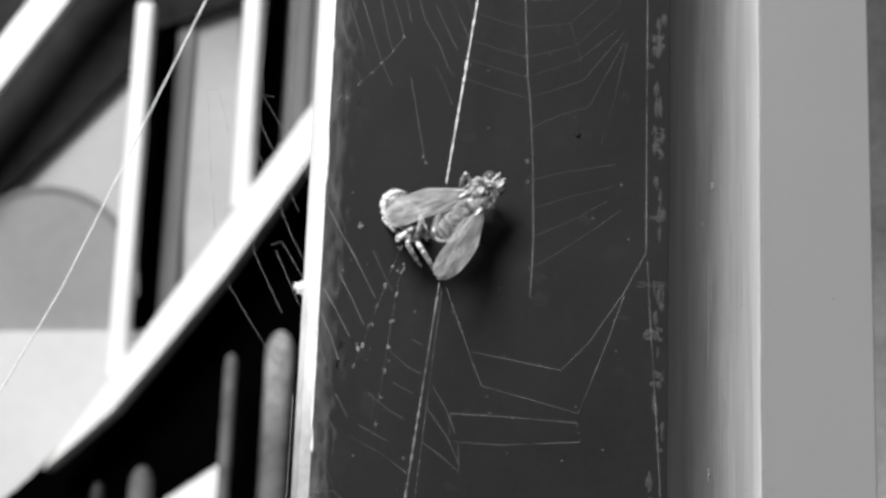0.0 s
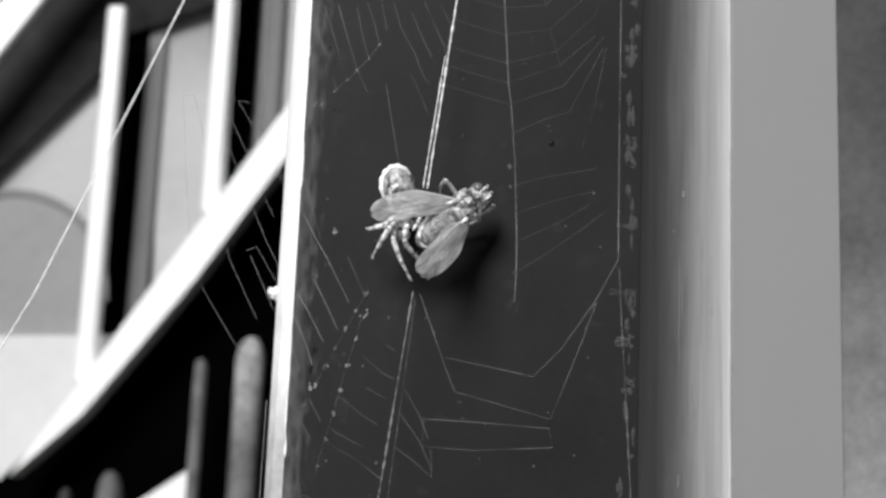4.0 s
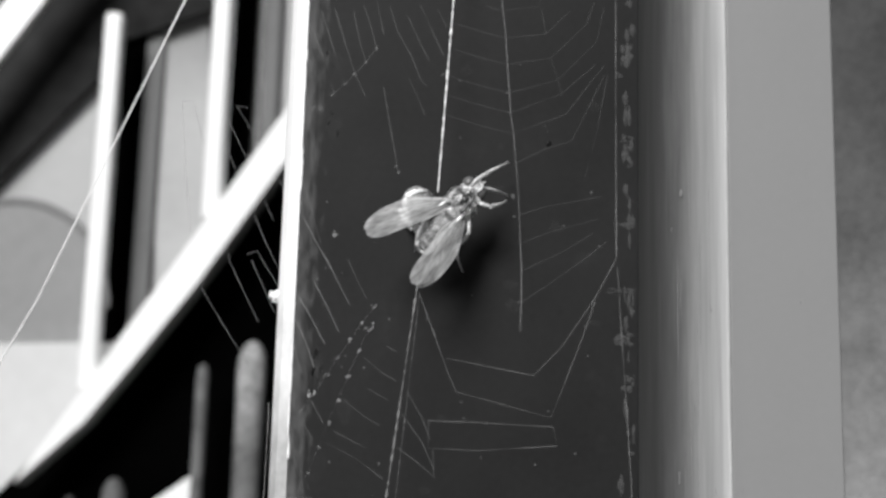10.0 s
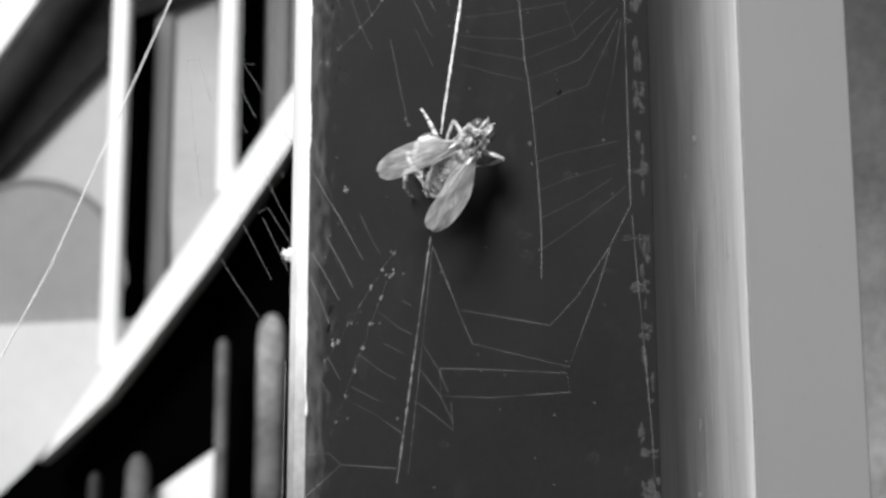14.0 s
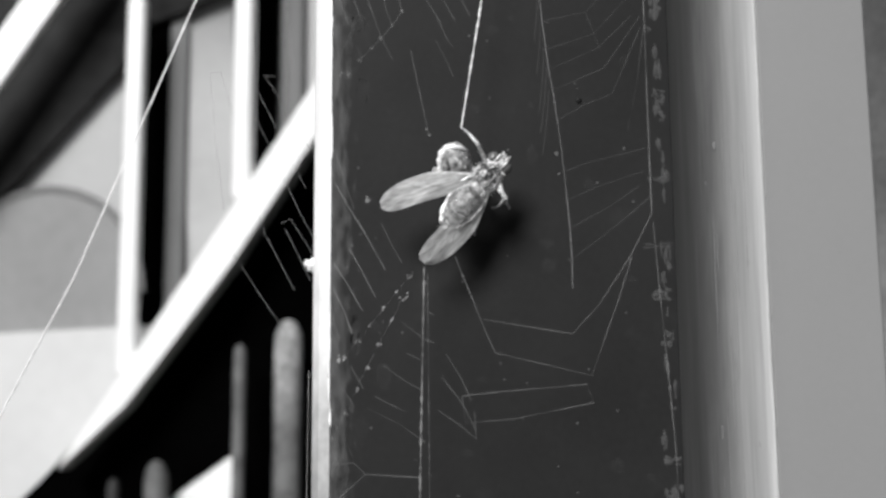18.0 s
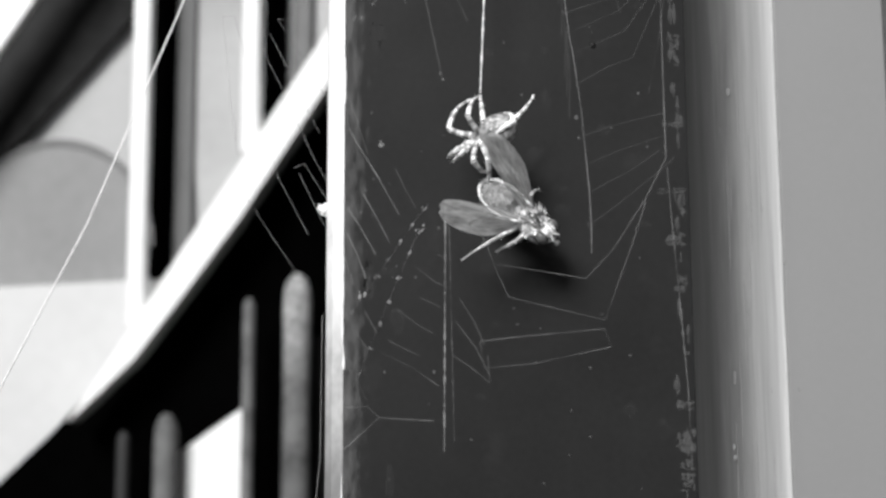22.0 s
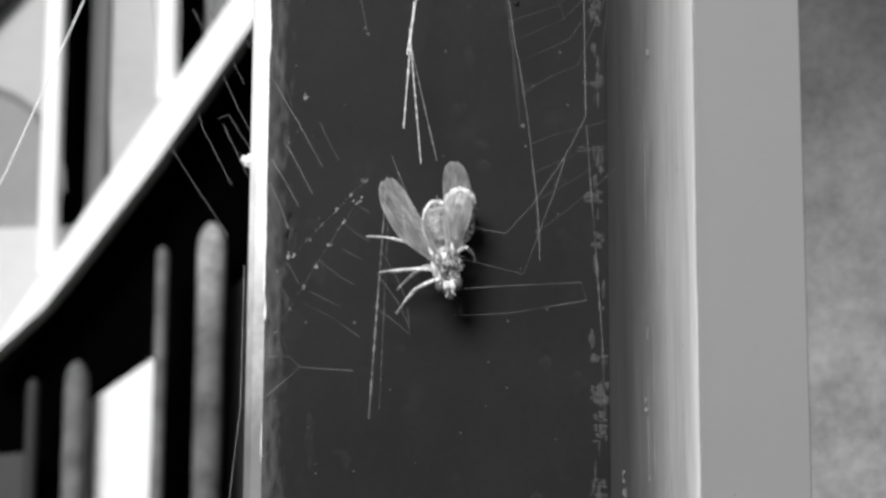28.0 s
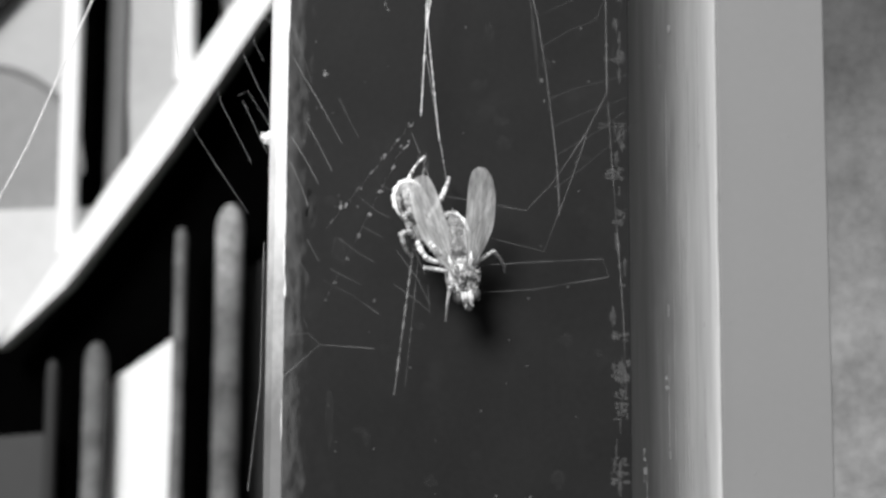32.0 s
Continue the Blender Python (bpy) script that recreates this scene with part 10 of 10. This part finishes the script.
    walk(dragline, [
(0, pose(0.00058, -0.00320, 0.00510, 90.00, -82.64, 0.00)),
    (1, pose(0.00063, -0.00320, 0.00474, 90.00, -83.10, 0.00)),
    (2, pose(0.00075, -0.00320, 0.00461, 90.00, -83.75, 0.00)),
    (3, pose(0.00067, -0.00320, 0.00503, 90.00, -83.13, 0.00)),
    (3.5, pose(0.00100, -0.00320, 0.00521, 90.00, -83.82, 0.00)),
    (5.5, pose(0.00090, -0.00320, 0.00521, 90.00, -83.38, 0.00)),
    (6, pose(0.00097, -0.00320, 0.00538, 90.00, -83.59, 0.00)),
    (7, pose(0.00110, -0.00320, 0.00491, 90.00, -84.45, 0.00)),
    (8, pose(0.00126, -0.00320, 0.00514, 90.00, -84.85, 0.00)),
    (9, pose(0.00107, -0.00320, 0.00502, 90.00, -84.02, 0.00)),
    (10, pose(0.00171, -0.00320, 0.00515, 90.00, -86.98, 0.00)),
    (11, pose(0.00102, -0.00320, 0.00478, 90.00, -83.89, 0.00)),
    (12, pose(0.00042, -0.00320, 0.00564, 90.00, -77.11, 0.00)),
    (13, pose(0.00135, -0.00320, 0.00681, 90.00, -81.51, 0.00)),
    (13.5, pose(0.00120, -0.00320, 0.00629, 90.00, -81.03, 0.00)),
    (15.5, pose(0.00162, -0.00320, 0.00532, 90.00, -84.30, 0.00)),
    (16, pose(0.00122, -0.00320, 0.00542, 90.00, -81.93, 0.00)),
    (16.5, pose(0.00144, -0.00320, 0.00580, 90.00, -83.42, 0.00)),
    (17, pose(0.00109, -0.00320, 0.00645, 90.00, -79.81, 0.00)),
    (17.5, pose(0.00070, -0.00320, 0.00637, 90.00, -76.74, 0.00)),
    (18, pose(0.00123, -0.00320, 0.00669, 90.00, -80.68, 0.00)),
    (18.5, pose(0.00120, -0.00320, 0.00540, 90.00, -81.99, 0.00)),
    (19, pose(0.00115, -0.00320, 0.00576, 90.00, -81.28, 0.00)),
    (19.5, pose(0.00058, -0.00320, 0.00657, 90.00, -75.35, 0.00)),
    (20, pose(0.00113, -0.00320, 0.00659, 90.00, -79.95, 0.00)),
    (20.5, pose(0.00191, -0.00320, 0.00709, 90.00, -86.49, 0.00)),
    (21, pose(0.00112, -0.00320, 0.00690, 90.00, -79.33, 0.00)),
    (21.5, pose(0.00069, -0.00320, 0.00450, 90.00, -79.85, 0.00)),
    (22, pose(0.00154, -0.00320, 0.00544, 90.00, -87.29, 0.00)),
    (22.5, pose(0.00048, -0.00320, 0.00633, 90.00, -73.17, 0.00)),
    (23, pose(0.00101, -0.00320, 0.00485, 90.00, -82.31, 0.00)),
    (23.5, pose(0.00095, -0.00320, 0.00506, 90.00, -81.45, 0.00)),
    (24, pose(0.00084, -0.00320, 0.00514, 90.00, -82.22, 0.00)),
    (24.5, pose(0.00113, -0.00320, 0.00524, 90.00, -88.09, 0.00)),
    (25, pose(0.00097, -0.00320, 0.00510, 90.00, -80.11, 0.00)),
    (25.5, pose(0.00123, -0.00320, 0.00558, 90.00, -84.66, 0.00)),
    (27.5, pose(0.00151, -0.00320, 0.00515, 90.00, -78.54, 0.00)),
    (28, pose(0.00167, -0.00320, 0.00506, 90.00, -81.29, 0.00)),
    (28.5, pose(0.00155, -0.00320, 0.00490, 90.00, -79.87, 0.00)),
    (29, pose(0.00135, -0.00320, 0.00486, 90.00, -77.00, 0.00)),
    (29.5, pose(0.00142, -0.00320, 0.00468, 90.00, -78.56, 0.00)),
    (30, pose(0.00151, -0.00320, 0.00472, 90.00, -79.71, 0.00)),
    (30.5, pose(0.00156, -0.00320, 0.00465, 90.00, -82.24, 0.00)),
    (31, pose(0.00152, -0.00320, 0.00494, 90.00, -80.08, 0.00)),
    (31.5, pose(0.00151, -0.00320, 0.00518, 90.00, -78.63, 0.00)),
    (32, pose(0.00164, -0.00320, 0.00529, 90.00, -82.27, 0.00)),
    ])
    walk(lower_line, [
(0, pose(0.00040, -0.00300, -0.00084, -90.00, 83.26, 180.00)),
    (6, pose(0.00040, -0.00300, -0.00100, -90.00, 83.08, 180.00)),
    (9, pose(0.00062, -0.00300, -0.00065, -90.00, 83.57, 180.00)),
    (13, pose(0.00066, -0.00300, -0.00024, -90.00, 82.52, 180.00)),
    (16, pose(-0.00002, -0.00300, -0.00154, -90.00, 82.27, 180.00)),
    (17, pose(-0.00120, -0.00300, -0.00172, -90.00, 88.46, 180.00)),
    (19, pose(-0.00067, -0.00300, -0.00126, -90.00, 88.69, 180.00)),
    (20, pose(-0.00009, -0.00300, -0.00009, -90.00, 85.90, 180.00)),
    (21, pose(0.00059, -0.00300, -0.00018, -90.00, 82.34, 180.00)),
    (22, pose(-0.00059, -0.00300, -0.00129, -90.00, 89.45, 180.00)),
    (23, pose(-0.00045, -0.00300, -0.00239, -90.00, 88.91, 180.00)),
    (24, pose(-0.00073, -0.00300, -0.00178, -90.00, 88.29, 180.00)),
    (24.5, pose(-0.00030, -0.00300, -0.00238, -90.00, 88.13, 180.00)),
    (25, pose(-0.00016, -0.00300, -0.00217, -90.00, 87.18, 180.00)),
    (25.5, pose(0.00008, -0.00300, -0.00200, -90.00, 87.10, 180.00)),
    (27.5, pose(0.00061, -0.00300, -0.00202, -90.00, 85.85, 180.00)),
    (28, pose(0.00052, -0.00300, -0.00236, -90.00, 86.28, 180.00)),
    (29, pose(0.00034, -0.00300, -0.00190, -90.00, 86.92, 180.00)),
    (30, pose(-0.00016, -0.00300, -0.00171, -90.00, 87.91, 180.00)),
    (31, pose(0.00235, -0.00300, -0.00178, -90.00, 79.68, 180.00)),
    (32, pose(0.00165, -0.00300, -0.00236, -90.00, 82.96, 180.00)),
    ])
    walk(fork_a, [
        (0, pose(0.00058, -0.00320, 0.00510, 90.00, -82.64, 0.00)),
        (1, pose(0.00063, -0.00320, 0.00474, 90.00, -83.10, 0.00)),
        (2, pose(0.00075, -0.00320, 0.00461, 90.00, -83.75, 0.00)),
        (3, pose(0.00067, -0.00320, 0.00503, 90.00, -83.13, 0.00)),
        (6, pose(0.00097, -0.00320, 0.00538, 90.00, -83.59, 0.00)),
        (7, pose(0.00110, -0.00320, 0.00491, 90.00, -84.45, 0.00)),
        (8, pose(0.00126, -0.00320, 0.00514, 90.00, -84.85, 0.00)),
        (9, pose(0.00107, -0.00320, 0.00502, 90.00, -84.02, 0.00)),
        (10, pose(0.00171, -0.00320, 0.00515, 90.00, -86.98, 0.00)),
        (11, pose(0.00102, -0.00320, 0.00478, 90.00, -83.89, 0.00)),
        (12, pose(0.00042, -0.00320, 0.00564, 90.00, -77.11, 0.00)),
        (13, pose(0.00135, -0.00320, 0.00681, 90.00, -81.51, 0.00)),
        (16, pose(0.00122, -0.00320, 0.00542, 90.00, -81.93, 0.00)),
        (16.5, pose(0.00144, -0.00320, 0.00580, 90.00, -83.42, 0.00)),
        (17, pose(0.00109, -0.00320, 0.00645, 90.00, -79.81, 0.00)),
        (17.5, pose(0.00070, -0.00320, 0.00637, 90.00, -76.74, 0.00)),
        (18, pose(0.00123, -0.00320, 0.00669, 90.00, -80.68, 0.00)),
        (18.5, pose(0.00120, -0.00320, 0.00540, 90.00, -81.99, 0.00)),
        (19, pose(0.00115, -0.00320, 0.00576, 90.00, -81.28, 0.00)),
        (19.5, pose(0.00058, -0.00320, 0.00657, 90.00, -75.35, 0.00)),
        (20, pose(0.00113, -0.00320, 0.00659, 90.00, -79.95, 0.00)),
        (20.5, pose(0.00191, -0.00320, 0.00709, 90.00, -86.49, 0.00)),
        (21, pose(0.00112, -0.00320, 0.00690, 90.00, -79.33, 0.00)),
        (21.5, pose(0.00069, -0.00320, 0.00450, 90.00, -79.85, 0.00)),
        (22, pose(0.00154, -0.00320, 0.00544, 90.00, -87.29, 0.00)),
        (23, pose(0.00101, -0.00320, 0.00485, 90.00, -82.31, 0.00)),
        (24, pose(0.00045, -0.00320, 0.00181, 90.00, -82.25, 0.00)),
        (25, pose(0.00066, -0.00320, 0.00104, 90.00, -83.30, 0.00)),
        (28, pose(0.00149, -0.00320, 0.00050, 90.00, -85.83, 0.00)),
        (29, pose(0.00093, -0.00320, -0.00263, 90.00, -87.69, 0.00)),
        (30, pose(0.00123, -0.00320, -0.00248, 90.00, -87.39, 0.00)),
        (31, pose(0.00187, -0.00320, -0.00160, 90.00, -89.92, 0.00)),
        (32, pose(0.00134, -0.00320, -0.00013, 90.00, -87.21, 0.00)),
    ])
    walk(fork_b, [
        (0, pose(0.00058, -0.00320, 0.00510, 90.00, -82.64, 0.00)),
        (1, pose(0.00063, -0.00320, 0.00474, 90.00, -83.10, 0.00)),
        (2, pose(0.00075, -0.00320, 0.00461, 90.00, -83.75, 0.00)),
        (3, pose(0.00067, -0.00320, 0.00503, 90.00, -83.13, 0.00)),
        (6, pose(0.00097, -0.00320, 0.00538, 90.00, -83.59, 0.00)),
        (7, pose(0.00110, -0.00320, 0.00491, 90.00, -84.45, 0.00)),
        (8, pose(0.00126, -0.00320, 0.00514, 90.00, -84.85, 0.00)),
        (9, pose(0.00107, -0.00320, 0.00502, 90.00, -84.02, 0.00)),
        (10, pose(0.00171, -0.00320, 0.00515, 90.00, -86.98, 0.00)),
        (11, pose(0.00102, -0.00320, 0.00478, 90.00, -83.89, 0.00)),
        (12, pose(0.00042, -0.00320, 0.00564, 90.00, -77.11, 0.00)),
        (13, pose(0.00135, -0.00320, 0.00681, 90.00, -81.51, 0.00)),
        (16, pose(0.00122, -0.00320, 0.00542, 90.00, -81.93, 0.00)),
        (16.5, pose(0.00144, -0.00320, 0.00580, 90.00, -83.42, 0.00)),
        (17, pose(0.00109, -0.00320, 0.00645, 90.00, -79.81, 0.00)),
        (17.5, pose(0.00070, -0.00320, 0.00637, 90.00, -76.74, 0.00)),
        (18, pose(0.00123, -0.00320, 0.00669, 90.00, -80.68, 0.00)),
        (18.5, pose(0.00120, -0.00320, 0.00540, 90.00, -81.99, 0.00)),
        (19, pose(0.00115, -0.00320, 0.00576, 90.00, -81.28, 0.00)),
        (19.5, pose(0.00058, -0.00320, 0.00657, 90.00, -75.35, 0.00)),
        (20, pose(0.00113, -0.00320, 0.00659, 90.00, -79.95, 0.00)),
        (20.5, pose(0.00191, -0.00320, 0.00709, 90.00, -86.49, 0.00)),
        (21, pose(0.00112, -0.00320, 0.00690, 90.00, -79.33, 0.00)),
        (21.5, pose(0.00069, -0.00320, 0.00450, 90.00, -79.85, 0.00)),
        (22, pose(0.00154, -0.00320, 0.00544, 90.00, -87.29, 0.00)),
        (23, pose(0.00101, -0.00320, 0.00485, 90.00, -82.31, 0.00)),
        (24, pose(0.00164, -0.00320, 0.00118, -90.00, -88.97, 180.00)),
        (25, pose(0.00214, -0.00320, -0.00086, -90.00, -84.32, 180.00)),
        (28, pose(0.00255, -0.00320, -0.00163, -90.00, -84.85, 180.00)),
        (29, pose(0.00225, -0.00320, -0.00312, -90.00, -83.07, 180.00)),
        (30, pose(0.00265, -0.00320, -0.00400, -90.00, -81.31, 180.00)),
        (31, pose(0.00225, -0.00320, -0.00312, -90.00, -86.05, 180.00)),
        (32, pose(0.00243, -0.00320, -0.00166, -90.00, -84.13, 180.00)),
    ])
    walk(fork_c, [
        (0, pose(0.00058, -0.00320, 0.00510, 90.00, -82.64, 0.00)),
        (1, pose(0.00063, -0.00320, 0.00474, 90.00, -83.10, 0.00)),
        (2, pose(0.00075, -0.00320, 0.00461, 90.00, -83.75, 0.00)),
        (3, pose(0.00067, -0.00320, 0.00503, 90.00, -83.13, 0.00)),
        (6, pose(0.00097, -0.00320, 0.00538, 90.00, -83.59, 0.00)),
        (7, pose(0.00110, -0.00320, 0.00491, 90.00, -84.45, 0.00)),
        (8, pose(0.00126, -0.00320, 0.00514, 90.00, -84.85, 0.00)),
        (9, pose(0.00107, -0.00320, 0.00502, 90.00, -84.02, 0.00)),
        (10, pose(0.00171, -0.00320, 0.00515, 90.00, -86.98, 0.00)),
        (11, pose(0.00102, -0.00320, 0.00478, 90.00, -83.89, 0.00)),
        (12, pose(0.00042, -0.00320, 0.00564, 90.00, -77.11, 0.00)),
        (13, pose(0.00135, -0.00320, 0.00681, 90.00, -81.51, 0.00)),
        (16, pose(0.00122, -0.00320, 0.00542, 90.00, -81.93, 0.00)),
        (16.5, pose(0.00144, -0.00320, 0.00580, 90.00, -83.42, 0.00)),
        (17, pose(0.00109, -0.00320, 0.00645, 90.00, -79.81, 0.00)),
        (17.5, pose(0.00070, -0.00320, 0.00637, 90.00, -76.74, 0.00)),
        (18, pose(0.00123, -0.00320, 0.00669, 90.00, -80.68, 0.00)),
        (18.5, pose(0.00120, -0.00320, 0.00540, 90.00, -81.99, 0.00)),
        (19, pose(0.00115, -0.00320, 0.00576, 90.00, -81.28, 0.00)),
        (19.5, pose(0.00058, -0.00320, 0.00657, 90.00, -75.35, 0.00)),
        (20, pose(0.00113, -0.00320, 0.00659, 90.00, -79.95, 0.00)),
        (20.5, pose(0.00191, -0.00320, 0.00709, 90.00, -86.49, 0.00)),
        (21, pose(0.00112, -0.00320, 0.00690, 90.00, -79.33, 0.00)),
        (21.5, pose(0.00069, -0.00320, 0.00450, 90.00, -79.85, 0.00)),
        (22, pose(0.00154, -0.00320, 0.00544, 90.00, -87.29, 0.00)),
        (23, pose(0.00101, -0.00320, 0.00485, 90.00, -82.31, 0.00)),
        (24, pose(0.00126, -0.00320, 0.00170, 90.00, -88.20, 0.00)),
        (25, pose(0.00098, -0.00320, -0.00070, 90.00, -87.70, 0.00)),
        (28, pose(0.00350, -0.00320, -0.00145, -90.00, -77.13, 180.00)),
        (29, pose(0.00120, -0.00320, -0.00246, 90.00, -89.17, 0.00)),
        (30, pose(0.00175, -0.00320, -0.00417, -90.00, -86.83, 180.00)),
        (31, pose(0.00134, -0.00320, -0.00313, 90.00, -88.07, 0.00)),
        (32, pose(0.00288, -0.00320, -0.00404, -90.00, -80.70, 180.00)),
    ])
    walk(bead_thread, [
(0, pose(-0.00179, -0.00300, 0.00145, -90.00, 73.15, 180.00)),
    (6, pose(-0.00220, -0.00300, -0.00160, -90.00, 62.34, 180.00)),
    (9, pose(-0.00184, -0.00300, -0.00177, -90.00, 58.86, 180.00)),
    (13, pose(-0.00127, -0.00300, -0.00110, -90.00, 60.89, 180.00)),
    (19, pose(-0.00166, -0.00300, -0.00211, -90.00, 52.51, 180.00)),
    (21, pose(-0.00144, -0.00300, -0.00051, -90.00, 56.31, 180.00)),
    (23, pose(-0.00171, -0.00300, -0.00202, -90.00, 60.00, 180.00)),
    (24, pose(0.00037, -0.00300, 0.00158, -90.00, 66.20, 180.00)),
    (25, pose(-0.00003, -0.00300, 0.00038, -90.00, 54.16, 180.00)),
    (28, pose(-0.00048, -0.00300, -0.00247, -90.00, 48.83, 180.00)),
    (32, pose(0.00101, -0.00300, -0.00044, -90.00, 53.64, 180.00)),
    ])
    walk(loop_thread, [
(0, pose(0.00131, -0.00250, -0.00845, 90.00, 2.09, 0.00)),
    (6, pose(0.00135, -0.00250, -0.00847, 90.00, 1.83, 0.00)),
    (9, pose(0.00154, -0.00250, -0.00861, 90.00, 1.03, 0.00)),
    (13, pose(0.00129, -0.00250, -0.00813, 90.00, 2.91, 0.00)),
    (19, pose(0.00112, -0.00250, -0.00940, 90.00, -5.42, 0.00)),
    (23, pose(0.00146, -0.00250, -0.00937, 90.00, -5.40, 0.00)),
    (24.5, pose(0.00150, -0.00250, -0.00947, 90.00, -6.02, 0.00)),
    (28, pose(0.00488, -0.00250, -0.00908, 90.00, -3.52, 0.00)),
    (32, pose(0.00493, -0.00250, -0.00902, 90.00, -3.41, 0.00)),
    ])
    walk(upright, [
(0, pose(0.00493, -0.00300, 0.01639, 90.00, 87.45, 0.00)),
    (6, pose(0.00536, -0.00300, 0.01657, 90.00, 86.03, 0.00)),
    (9, pose(0.00552, -0.00300, 0.01473, 90.00, 86.20, 0.00)),
    (13, pose(0.00582, -0.00300, 0.01493, 90.00, 85.56, 0.00)),
    (16, pose(0.00600, -0.00300, 0.01474, 90.00, 87.16, 0.00)),
    (19, pose(0.00602, -0.00300, 0.01485, 90.00, 83.70, 0.00)),
    (21, pose(0.00611, -0.00300, 0.01495, 90.00, 87.85, 0.00)),
    (23, pose(0.00673, -0.00300, 0.01184, 90.00, 81.65, 0.00)),
    (28, pose(0.00754, -0.00300, 0.01044, 90.00, 83.13, 0.00)),
    (32, pose(0.00734, -0.00300, 0.01176, 90.00, 82.73, 0.00)),
    ])
    for k, (o, x) in enumerate(torn):
        # these rungs tear from the dragline and fall against the upright thread
        up = [pose(x * MM, 0, 0, 0, 0, a) for a in (-109, -109, -60, -14, -3)]
        walk(o, list(zip((0, 12.5 + 0.3 * k, 14 + 0.3 * k, 15.5 + 0.3 * k, 32), up)))


motions()
